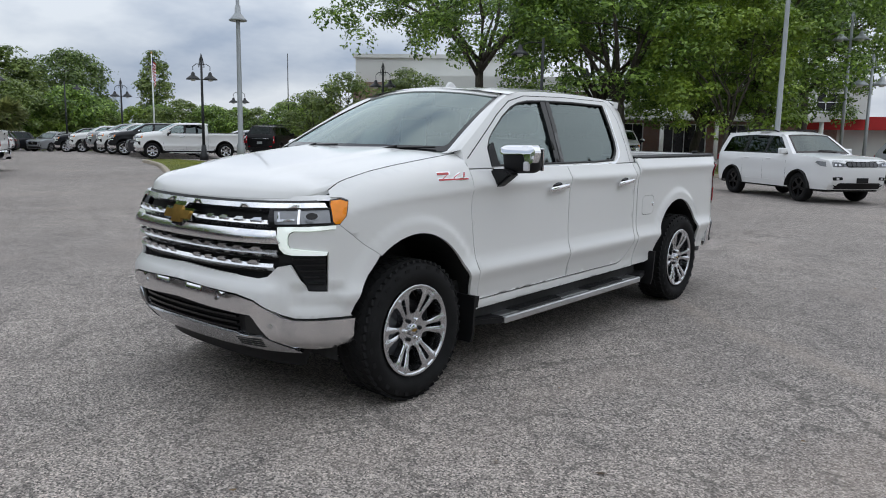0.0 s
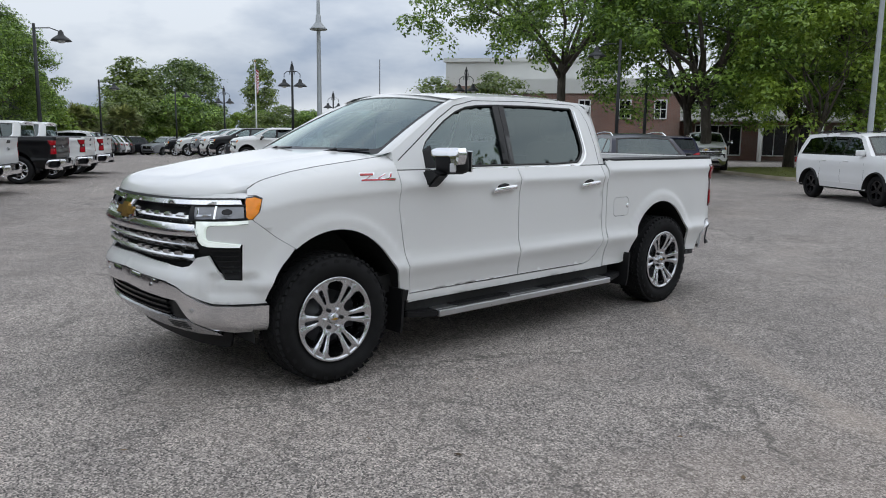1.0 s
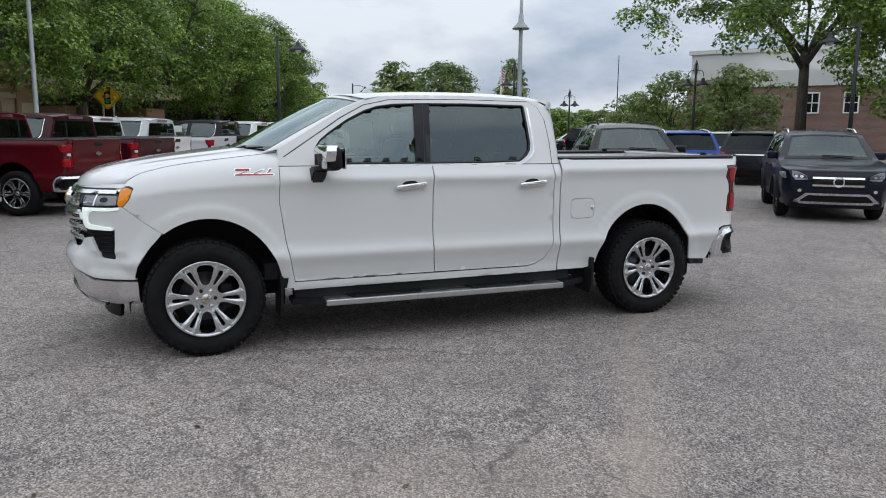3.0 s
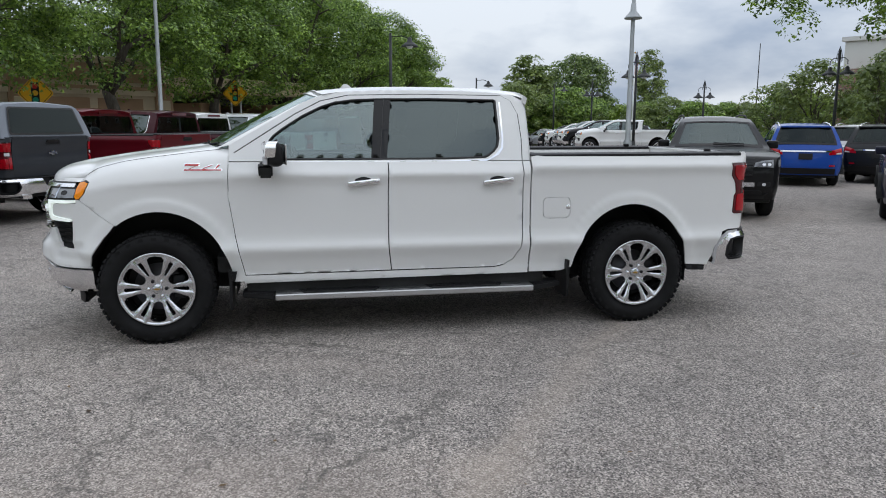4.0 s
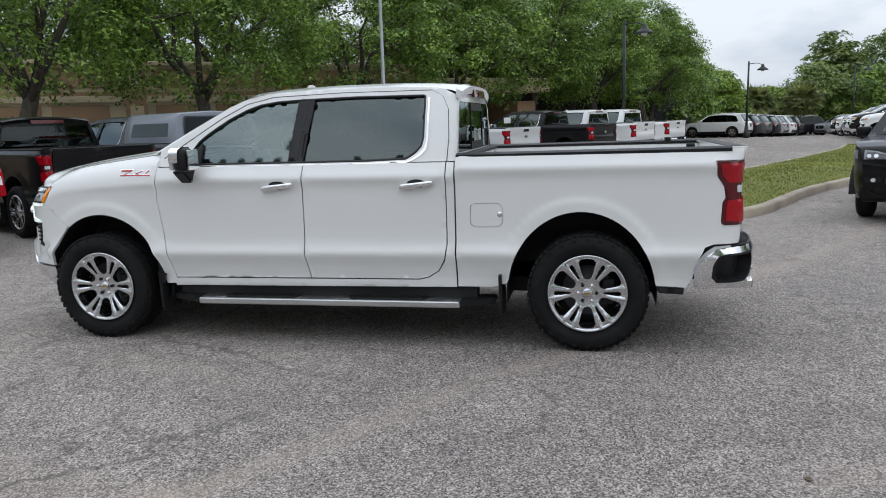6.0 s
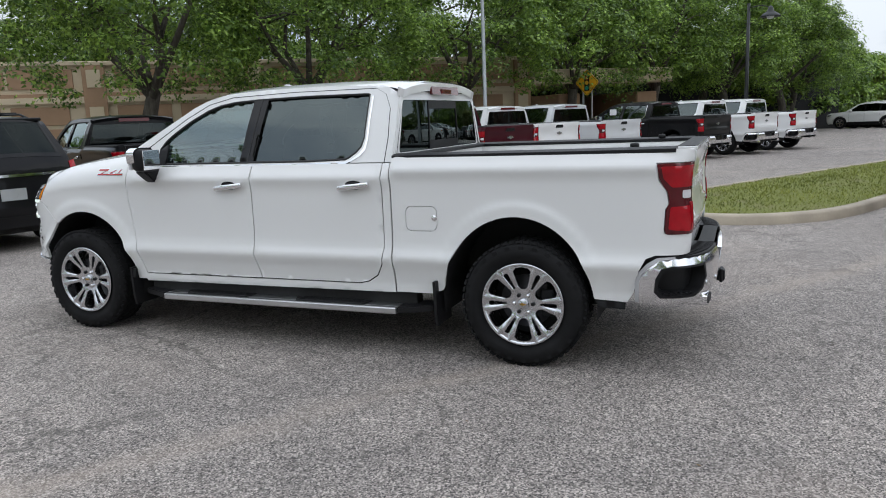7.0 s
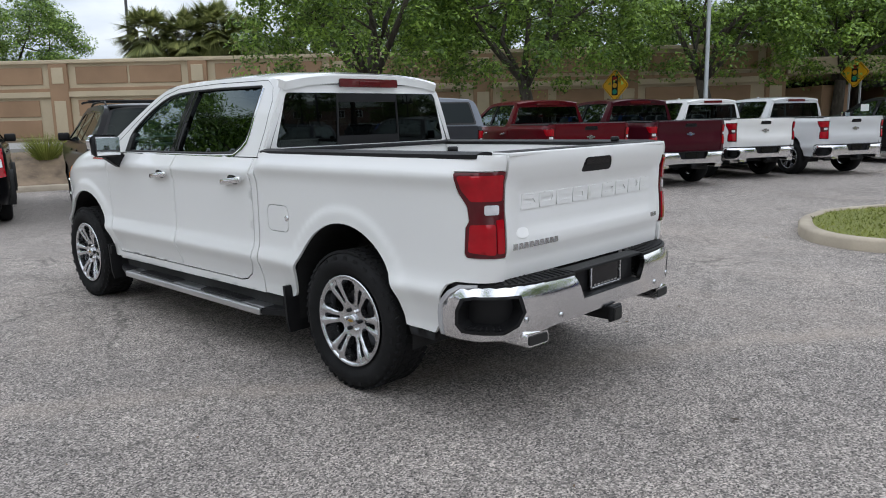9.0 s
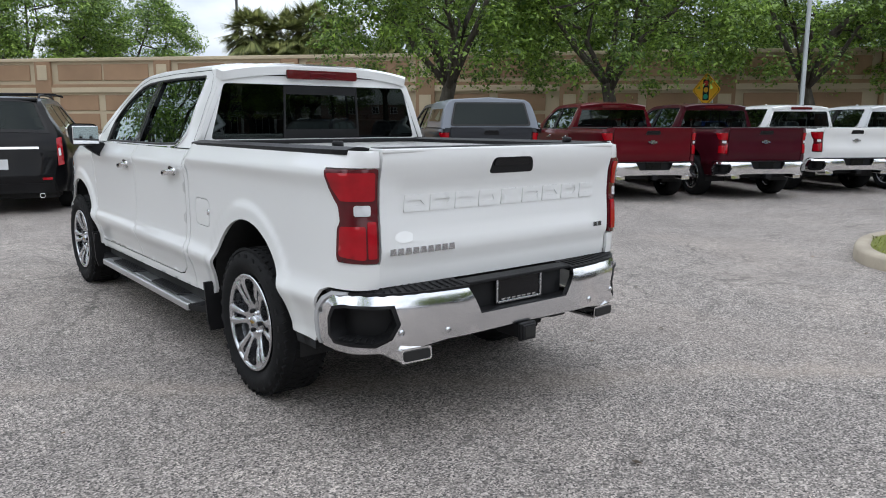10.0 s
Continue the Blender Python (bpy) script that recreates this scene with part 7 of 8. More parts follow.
dark = (0.014, 0.015, 0.018)
car(blue, (0.010, 0.012, 0.035), "dark blue sport utility car parked tail first", at(-12.6, 24.2, (-0.62, 0.78)))
car(blue, dark, "black sport utility car parked tail first", at(-13.2, 16.8, (-0.66, 0.75)))
car(blue, (0.55, 0.55, 0.55), "pale sport utility car behind the others", at(-17.0, 19.0, (-0.66, 0.75)))
truck(WHITE, "white pickup truck beside the tree island", at(-14.2, 30.0, (0.5, -0.86)))
car(blue, (0.30, 0.31, 0.32), "grey sport utility car near the white one", at(0.1, 26.2, (0.7, -0.7)))
car(blue, (0.05, 0.055, 0.06), "dark grey sport utility car", at(2.9, 25.0, (0.7, -0.7)))
# far rows
for k in range(9):
    x, y = -33.5 - 2.75 * k, 17.4 + 0.62 * k
    shade = (WHITE, (0.05, 0.05, 0.055), (0.02, 0.02, 0.022), WHITE, (0.25, 0.26, 0.27), dark, WHITE, (0.5, 0.5, 0.52), dark)[k]
    m = at(x, y, (-0.47, -0.88), fall(x, y))
    name = {WHITE: "white", dark: "black"}.get(shade, "grey")
    if k % 2 == 0 or k == 3:
        truck(shade, f"{name} pickup truck in a far row", m)
    else:
        car(blue, shade, f"{name} sport utility car in a far row", m)
for k in range(8):
    x, y = -69 + 1.1 * k, 9.5 + 3.4 * k
    shade = (dark, (0.05, 0.06, 0.10), WHITE, dark, (0.22, 0.23, 0.24), WHITE, dark, (0.3, 0.3, 0.31))[k]
    car(blue, shade, "parked car at the far edge of the lot", at(x, y, (0.45, -0.89), fall(x, y)))
for k in range(7):
    x, y = -51.0 - 1.9 * k, 10.6 + 1.05 * k
    shade = (WHITE, dark, (0.12, 0.125, 0.13), dark, (0.4, 0.41, 0.42), WHITE, dark)[k]
    car(blue, shade, "parked car in the row behind the pickups", at(x, y, ROW, fall(x, y)))
car(big_suv, BLACKP, "large black sport utility car parked far off", at(-38.0, 26.5, (-0.55, 0.83), fall(-38, 26.5)))
for k in range(3):
    car(blue, (dark, (0.3, 0.3, 0.32), WHITE)[k], "parked car beyond the light pole", at(-44 - 3 * k, 29.5 + 1.2 * k, (-0.47, -0.88), fall(-44, 30)))

# ---------------------------------------------------------------- kerbs and planted islands
def grass_mat():
    m, n, l, b = nodes_of("lawn")
    fine, mid = noise_tex(n, l, 40, 4, 0.7), noise_tex(n, l, 1.3, 5, 0.6)
    c = ramp(n, l, fine.outputs["Fac"], [(0.3, (0.09, 0.11, 0.02)), (0.7, (0.26, 0.28, 0.065))])
    t = ramp(n, l, mid.outputs["Fac"], [(0.52, (0, 0, 0)), (0.72, (0.55, 0.55, 0.55))])
    c2 = mix_rgb(n, l, t.outputs["Color"], c.outputs["Color"], (0.24, 0.20, 0.11))
    l.new(c2, b.inputs["Base Color"])
    b.inputs["Roughness"].default_value = 0.95
    bump(n, l, b, fine.outputs["Fac"], 1.0, 0.03)
    return m


LAWN = grass_mat()
MULCH = plain("pine_mulch", (0.17, 0.125, 0.085), 0.95, 0, 0.4, 10, 0.8)
KERB = plain("kerb_concrete", (0.36, 0.31, 0.24), 0.85, 0, 0.22, 6, 0.4)
BLADE = leaf_mat("grass_blades", (0.15, 0.18, 0.03), (0.36, 0.38, 0.10))
DRYBLADE = leaf_mat("dry_grass", (0.16, 0.14, 0.06), (0.34, 0.29, 0.14))


def smooth_loop(pts, n=6):
    """A closed rounded line through the points."""
    out, k = [], len(pts)
    for i in range(k):
        p0, p1, p2, p3 = (Vector(pts[(i + j - 1) % k]) for j in range(4))
        for q in range(n):
            t = q / n
            out.append(0.5 * (2 * p1 + (p2 - p0) * t + (2 * p0 - 5 * p1 + 4 * p2 - p3) * t * t + (3 * p1 - p0 - 3 * p2 + p3) * t ** 3))
    return out


def island(pts, label, top_mat, width=0.17, high=0.14, hump=0.10, blades=0, blade_mat=None, seed=1):
    loop = smooth_loop(pts)
    k = len(loop)
    area = sum(loop[i].x * loop[(i + 1) % k].y - loop[(i + 1) % k].x * loop[i].y for i in range(k))
    sgn = 1 if area > 0 else -1
    inner = []
    for i in range(k):
        d = (loop[(i + 1) % k] - loop[i - 1]).normalized()
        inner.append(loop[i] + Vector((-d.y, d.x)) * width * sgn)
    bm = bmesh.new()
    rings = []
    for ring, z, f in ((loop, -0.02, 0.0), (loop, high - 0.03, 0.03), (loop, high, 0.18), (inner, high, 0.0), (inner, high - 0.05, 0)):
        rings.append([bm.verts.new((*(ring[i].lerp(inner[i], f)), z)) for i in range(k)])
    for a, b in zip(rings, rings[1:]):
        for i in range(k):
            bm.faces.new((a[i], a[(i + 1) % k], b[(i + 1) % k], b[i])).smooth = True
    bmesh.ops.recalc_face_normals(bm, faces=bm.faces[:])
    root = tagged(part("traffic_island", bm, KERB), label, "kerbed island", kind="structure")
    poly = [tuple(p) for p in inner]
    rim = np.array(poly)

    def lift(x, y):
        d = math.sqrt(float(np.min((rim[:, 0] - x) ** 2 + (rim[:, 1] - y) ** 2)))
        return Vector((x, y, high - 0.02 + hump * smoothstep(0, 1.6, d) + 0.02 * noise.noise(Vector((x * 0.8, y * 0.8, 3)))))
    top = sheet(poly, lift, 0.7)
    top.normal_update()
    if sum(f.normal.z for f in top.faces) < 0:
        bmesh.ops.reverse_faces(top, faces=top.faces[:])
    part("planting", top, top_mat, root)
    if blades:
        rng = np.random.default_rng(seed)
        xs, ys = rim[:, 0], rim[:, 1]
        v, f = [], []
        px = rng.random(blades * 4) * (xs.max() - xs.min()) + xs.min()
        py = rng.random(blades * 4) * (ys.max() - ys.min()) + ys.min()
        ok = inside(poly, px, py)
        for x, y in list(zip(px[ok], py[ok]))[:blades]:
            p = lift(x, y)
            a, h = rng.random() * 6.28, 0.02 + 0.03 * rng.random()
            dx, dy = 0.012 * math.cos(a), 0.012 * math.sin(a)
            i = len(v)
            v += [(x - dx, y - dy, p.z - 0.01), (x + dx, y + dy, p.z - 0.01), (x + rng.normal() * 0.03, y + rng.normal() * 0.03, p.z + h)]
            f.append((i, i + 1, i + 2))
        me = bpy.data.meshes.new("grass")
        me.from_pydata(v, [], f)
        me.materials.append(blade_mat or BLADE)
        g = new("grass", me)
        tagged(g, "short mown grass on the kerbed island", "grass", kind="stuff")
    return root


island([(-5.50, 2.95), (-5.75, 2.35), (-6.4, 1.95), (-7.4, 1.75), (-8.8, 2.1), (-13.2, 4.6), (-18.5, 7.6), (-25.0, 10.9), (-28.3, 12.2), (-30.0, 13.0), (-28.0, 14.3), (-23.0, 13.6), (-17.5, 11.2), (-12.1, 7.8), (-9.4, 6.05), (-6.6, 4.65), (-5.7, 3.75)],
       "kerbed island of mown grass with worn patches", LAWN, blades=26000)
island([(-14.6, 31.6), (-13.4, 29.2), (-10.6, 27.0), (-7.6, 24.9), (-4.5, 25.6), (-3.5, 28.5), (-5.5, 33.5), (-10.5, 35.5)], "kerbed island of grass and leaf litter under trees", LAWN, blades=5000, seed=4)
island([(3.5, -14.3), (1.0, -14.0), (-2.5, -14.4), (-6.0, -12.6), (-9.0, -11.6), (-14.0, -9.2), (-22.0, -5.3), (-30.0, -1.0), (-33.5, 1.3), (-34.5, -0.5), (-30.0, -4.0), (-22.0, -8.6), (-14.0, -13.2), (-9.5, -17.0), (-3.0, -19.5), (4.0, -19.0)],
       "long kerbed bank of mulch and dry grass", MULCH, hump=0.75, blades=5000, blade_mat=DRYBLADE, seed=7)
rng = np.random.default_rng(5)
for k, (x, y) in enumerate(((-3.4, -15.6), (-4.6, -16.6), (-2.2, -17.2), (-5.6, -14.6), (0.5, -16.6), (-7.4, -15.6))):
    v, f = [], []
    for q in range(380):
        a, b, h = rng.random() * 6.28, rng.random() * 0.25, 0.35 + 0.4 * rng.random()
        lean = 0.15 + 0.5 * rng.random()
        i = len(v)
        bx2, by2 = b * math.cos(a), b * math.sin(a)
        v += [(bx2 - 0.012, by2, 0), (bx2 + 0.012, by2, 0), (bx2 + math.cos(a) * lean, by2 + math.sin(a) * lean, h)]
        f.append((i, i + 1, i + 2))
    me = bpy.data.meshes.new("grass_tuft")
    me.from_pydata(v, [], f)
    me.materials.append(DRYBLADE if k % 2 else BLADE)
    g = new("grass_tuft", me)
    g.location = (x, y, 0.70)
    tagged(g, "clump of tall ornamental grass on the bank", "grass clump", "ornamental grass")

# ---------------------------------------------------------------- raised road and panelled wall beyond
CREAM = plain("cream_concrete", (0.52, 0.43, 0.30), 0.85, 0, 0.10, 2, 0.2)
BROWN = plain("brown_concrete", (0.33, 0.21, 0.128), 0.9, 0, 0.12, 2.5, 0.5)
ROADGREY = plain("road_concrete", (0.30, 0.29, 0.275), 0.9, 0, 0.12, 1.5, 0.4)
WU = Vector((0.66, -0.751))
WN = Vector((0.751, 0.66))
W0 = Vector((-17.4, -20.8))
on_wall = lambda s, out, z: Vector((*(W0 + WU * s + WN * out), z))


def wall_box(s0, s1, o0, o1, z0, z1, bevel=0.0):
    bm = box(s0, o0, z0, s1, o1, z1, bevel, 1)
    for v in bm.verts:
        v.co = on_wall(v.co.x, v.co.y, v.co.z)
    bmesh.ops.recalc_face_normals(bm, faces=bm.faces[:])
    return bm


wall = tagged(part("wall_overpass", wall_box(-19, 60, -0.6, 0, 0.2, 4.22), CREAM), "panelled cream and brown concrete retaining wall", "retaining wall", kind="structure")
part("coping", wall_box(-19.2, 60.2, -0.65, 0.16, 4.22, 4.38, 0.02), CREAM, wall)
part("band", wall_box(-19.1, 60.1, 0, 0.10, 3.02, 3.17, 0.01), BROWN, wall)
part("band", wall_box(-19.1, 60.1, 0, 0.14, 2.78, 3.02, 0.01), CREAM, wall)
PITCH = 6.2
for k in range(-3, 10):
    s = k * PITCH
    part("pilaster", wall_box(s - 0.42, s + 0.42, 0, 0.16, 0.8, 4.22, 0.02), BROWN, wall)
    part("pilaster_panel", wall_box(s - 0.26, s + 0.26, 0.16, 0.19, 3.36, 4.05, 0.01), CREAM, wall)
    part("pilaster_panel", wall_box(s - 0.26, s + 0.26, 0.16, 0.19, 1.2, 2.62, 0.01), CREAM, wall)
    for a, b in ((0.75, 3.05), (3.15, 5.45)):
        part("wall_panel", wall_box(s + a, s + b, 0.0, 0.05, 3.34, 4.08, 0.015), BROWN, wall)
        part("wall_panel", wall_box(s + a + 0.25, s + b - 0.0, 0.0, 0.05, 1.95, 2.66, 0.015), BROWN, wall)
        part("wall_panel", wall_box(s + a + 0.25, s + b - 0.0, 0.0, 0.05, 1.05, 1.80, 0.015), BROWN, wall)
rd = wall_box(-10, 62, 0.3, 9.5, 0.3, 0.86)
tagged(part("road", rd, ROADGREY), "raised concrete road in front of the wall", "road", kind="structure")
tagged(part("verge", wall_box(-10, 62, 0.0, 0.6, 0.5, 0.98, 0.03), MULCH), "planted strip at the foot of the wall", "verge", kind="structure")
# the bridge where the wall ends
deck = tagged(part("bridge_deck", wall_box(-27, -19, -9, 0.3, 3.05, 3.75, 0.05), CREAM), "concrete bridge deck in shade behind trees", "bridge", kind="structure")
for s in (-22, -26.5):
    part("bridge_pier", wall_box(s, s + 1.2, -8, -0.4, -1, 2.6, 0.05), BROWN, deck)
# concrete end wall in near-black: its colour carries the shade under the deck
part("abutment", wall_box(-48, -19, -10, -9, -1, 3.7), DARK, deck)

# ---------------------------------------------------------------- lamps, signs, flag
POLEBLACK = plain("black_painted_metal", (0.016, 0.018, 0.019), 0.45, 0.2, 0.15, 8)
POLEGREY = plain("galvanised_metal", (0.36, 0.38, 0.39), 0.5, 0.5, 0.12, 5)
LAMPGLASS = plain("frosted_lamp_glass", (0.75, 0.76, 0.74), 0.4, 0, 0.05, 6)


def bell(z, r):
    return lathe([(0.035, z + 0.42 * r / 0.4), (0.09, z + 0.34 * r / 0.4), (0.11, z + 0.22 * r / 0.4), (r * 0.75, z + 0.10 * r / 0.4), (r, z), (r * 0.98, z - 0.02), (r * 0.6, z + 0.05), (0.05, z + 0.08)], 20)


def post_lamp(m, h=5.2, arms=2, label="black lamp post with two bell-shaped shades", mat=None, facing=0.0):
    """A slim post; one or more bell shades hang from short arms, under a lattice finial."""
    mat = mat or POLEBLACK
    root = thing("lamp_post", label, "lamp post", "lamp posts", m)
    part("post", tube([(0, 0, -0.1), (0, 0, h * 0.5), (0, 0, h + (0.9 if arms > 1 else 0.35))], 0.07, 10, [0.085, 0.07, 0.055]), mat, root)
    part("base", lathe([(0.22, -0.05), (0.22, 0.25), (0.15, 0.35), (0.11, 0.8), (0.0, 0.8)], 14), mat, root)
    for k in range(arms):
        a = facing + 2 * math.pi * k / max(1, arms)
        r = 0.42 if arms > 1 else 0.95
        c, s = math.cos(a), math.sin(a)
        zt = h + (0.5 if arms > 1 else 0.18)
        arm = part("arm", tube([(0, 0, zt), (r * 0.6 * c, r * 0.6 * s, zt + 0.02), (r * c, r * s, zt - 0.12), (r * c, r * s, h + 0.2 * (arms > 1) - 0.1 * (arms == 1))], 0.022, 6), mat, root)
        part("shade", moved(bell(h - 0.25, 0.36), pose(r * c, r * s, 0)), mat, arm)
        part("lamp_glass", moved(lathe([(0.0, -0.10), (0.10, -0.08), (0.14, 0.0), (0.12, 0.05), (0, 0.06)], 14), pose(r * c, r * s, h - 0.25)), LAMPGLASS, arm)
    if arms > 1:
        fin = [tube([(0.18 * math.cos(q), 0.18 * math.sin(q), h + 0.35), (0.10 * math.cos(q), 0.10 * math.sin(q), h + 0.75), (0, 0, h + 1.05)], 0.014, 5) for q in (0.4, 1.97, 3.54, 5.1)]
        part("finial", joined(*fin), mat, root)
    return root


def tall_lamp(m, h, label="tall grey light pole with a bell-shaped head", girth=1.0):
    root = thing("light_pole", label, "light pole", "tall light poles", m)
    part("pole", tube([(0, 0, -0.1), (0, 0, 0.9), (0, 0, 1.0), (0, 0, h), (0, 0, h + 2.2)], 0.1, 12, [g * girth for g in (0.15, 0.15, 0.10, 0.07, 0.05)]), POLEGREY, root)
    part("head", lathe([(0.05, h + 0.55), (0.09, h + 0.5), (0.11, h + 0.25), (0.27, h + 0.06), (0.33, h), (0.30, h - 0.03), (0.1, h)], 20), POLEGREY, root)
    return root


tall_lamp(pose(-19.7, 11.24, 0.1), 5.35)
tall_lamp(pose(-4.68, 23.8, 0), 9.0, "tall grey light pole behind the white car")
tall_lamp(pose(-19.36, -5.2, 0.3), 8.5, "tall grey light pole among the trees", 0.7)
post_lamp(pose(-30.8, 16.65, 0), 4.35, 2, facing=0.9)
post_lamp(pose(-26.07, 3.14, 0.1), 5.0, 1, "black lamp post with one hanging bell shade", facing=0.9)
post_lamp(pose(-25.7, 24.6, 0), 4.3, 2, facing=0.4)
post_lamp(pose(-12.75, 20.5, 0), 5.0, 1, "black lamp post with one hanging bell shade", facing=3.4)
post_lamp(pose(-14.1, 24.5, 0), 4.4, 1, "slim black lamp post among trees", facing=0.2)
post_lamp(pose(-45.8, 29.2, fall(-45.8, 29.2)), 4.1, 2, facing=0.9)
post_lamp(pose(-49.8, 21.9, fall(-49.8, 21.9)), 4.3, 2, facing=0.9)
post_lamp(pose(-60.5, 22.5, fall(-60.5, 22.5)), 5.4, 1, "black lamp post with one hanging bell shade", facing=0.9)
post_lamp(pose(-46.97, 11.89, fall(-46.97, 11.89)), 4.6, 1, "black lamp post with one hanging bell shade", facing=0.9)
post_lamp(pose(-4.8, 34.0, 0), 6.4, 2, "grey lamp post with two bell shades", POLEGREY, 0.2)
post_lamp(pose(-3.4, 32.0, 0), 4.2, 2, "pale lamp post with two bell shades", POLEGREY, 0.4)

SIGNYELLOW = plain("yellow_sign", (0.80, 0.42, 0.01), 0.45, 0, 0.05, 4)
SIGNRED = plain("sign_red", (0.5, 0.02, 0.015), 0.45, 0, 0.05, 4)
SIGNAMBER = plain("sign_amber", (0.75, 0.40, 0.02), 0.45, 0, 0.05, 4)
SIGNGREEN = plain("sign_green", (0.01, 0.30, 0.20), 0.45, 0, 0.05, 4)


def signal_sign(x, y, z, yaw):
    root = thing("warning_sign", "yellow diamond sign showing a traffic light", "road sign", "traffic-light warning signs", pose(x, y, 0, 0, 0, yaw))
    s = 0.60
    part("plate", prism(rounded([(-s, z), (0, z - s), (s, z), (0, z + s)], 0.1), 0.02, lambda u, v, d: Vector((u, -d, v))), SIGNYELLOW, root)
    part("border", prism([(u * 0.93, z + (v - z) * 0.93) for u, v in rounded([(-s, z), (0, z - s), (s, z), (0, z + s)], 0.1)], 0.004, lambda u, v, d: Vector((u, -0.0205 - d, v))), BLACK, root)
    part("field", prism([(u * 0.89, z + (v - z) * 0.89) for u, v in rounded([(-s, z), (0, z - s), (s, z), (0, z + s)], 0.1)], 0.004, lambda u, v, d: Vector((u, -0.0255 - d, v))), SIGNYELLOW, root)
    part("signal_body", prism(rounded(box2(-0.13, z - 0.36, 0.13, z + 0.36), 0.04), 0.006, lambda u, v, d: Vector((u, -0.031 - d, v))), BLACK, root)
    for q, mt in ((0.23, SIGNRED), (0.0, SIGNAMBER), (-0.23, SIGNGREEN)):
        part("signal_dot", prism(arc(0, z + q, 0.092, 0.092, 0, 360, 18)[:-1], 0.006, lambda u, v, d: Vector((u, -0.038 - d, v))), mt, root)
    for u in (-0.22, 0.22):
        part("sign_post", box(u - 0.03, 0.0, 0.0, u + 0.03, 0.06, z + 0.3), POLEGREY, root)
    return root


signal_sign(-29.2, -3.6, 2.97, 72)
signal_sign(-21.2, -9.5, 2.6, 85)

fl = thing("flagpole", "tall white flagpole with a drooping striped flag", "flagpole", "", pose(-61.7, 30.9, fall(-61.7, 30.9)))
part("pole", tube([(0, 0, 0), (0, 0, 8.9)], 0.06, 8, [0.09, 0.05]), LAMPGLASS, fl)
part("finial", lathe([(0.0, 8.85), (0.09, 8.92), (0.09, 9.0), (0.0, 9.07)], 10), GOLD, fl)
STRIPE_R, STRIPE_W, FLAG_BLUE = plain("flag_red", (0.45, 0.02, 0.03), 0.8, 0, 0.05, 4), plain("flag_white", (0.78, 0.78, 0.78), 0.8, 0, 0.03, 4), plain("flag_blue", (0.03, 0.04, 0.15), 0.8, 0, 0.05, 4)
drape = lambda u, v: Vector((0.06 + 0.55 * u * 0.9, 0.14 * math.sin(9 * u + 2 * v) * u, 8.6 - v * 1.6 - 1.25 * u * (0.6 + 0.4 * v)))
flag = new("flag")
flag.parent = fl
for k in range(13):
    u0 = 0.42 if k < 7 else 0.0
    part("stripe", sheet(box2(u0, k / 13, 1.0, (k + 1) / 13), drape, 0.08), STRIPE_W if k % 2 else STRIPE_R, flag)
part("canton", sheet(box2(0, 0, 0.42, 7 / 13), drape, 0.08), FLAG_BLUE, flag)
thing_mast = thing("mast", "thin bare mast beyond the lot", "mast", "", pose(-43.4, 32.0, fall(-43.4, 32)))
part("mast_tube", tube([(0, 0, 0), (0, 0, 7.6)], 0.05, 6, [0.06, 0.03]), POLEBLACK, thing_mast)
far_mast = thing("light_mast", "dark mast beyond the wall", "mast", "", pose(-21.3, -49.4, 0))
part("mast_tube", tube([(0, 0, 0), (0, 0, 12)], 0.12, 8, [0.14, 0.10]), POLEBLACK, far_mast)

# ---------------------------------------------------------------- brick building beyond the trees
def brick_mat():
    m, n, l, b = nodes_of("brick")
    tc = n.new("ShaderNodeTexCoord")
    mp = n.new("ShaderNodeMapping")
    mp.inputs["Rotation"].default_value = (radians(90), 0, 0)
    br = n.new("ShaderNodeTexBrick")
    set_in(br, Scale=1.0, Mortar_Size=0.012, Brick_Width=0.22, Row_Height=0.075)
    br.inputs["Color1"].default_value, br.inputs["Color2"].default_value, br.inputs["Mortar"].default_value = (0.30, 0.14, 0.10, 1), (0.21, 0.095, 0.075, 1), (0.30, 0.27, 0.24, 1)
    l.new(tc.outputs["Object"], mp.inputs["Vector"])
    l.new(mp.outputs["Vector"], br.inputs["Vector"])
    big = noise_tex(n, l, 0.4, 4)
    t = ramp(n, l, big.outputs["Fac"], [(0.3, (0.8, 0.8, 0.8)), (0.7, (1.2, 1.2, 1.2))])
    l.new(mix_rgb(n, l, 1.0, br.outputs["Color"], t.outputs["Color"], "MULTIPLY"), b.inputs["Base Color"])
    b.inputs["Roughness"].default_value = 0.9
    return m


BRICKS = brick_mat()
STUCCO = plain("white_stucco", (0.66, 0.66, 0.63), 0.85, 0, 0.06, 1.5, 0.1)
house = tagged(thing("school_building", "long brick building with white upper storey", "building", "", pose(-35.5, 39.0, 0, 0, 0, 36)), kind="")


def hbox(name, x0, y0, z0, x1, y1, z1, mat, par=None, label=""):
    return part(name, box(x0, y0, z0, x1, y1, z1), mat, par or house, label)


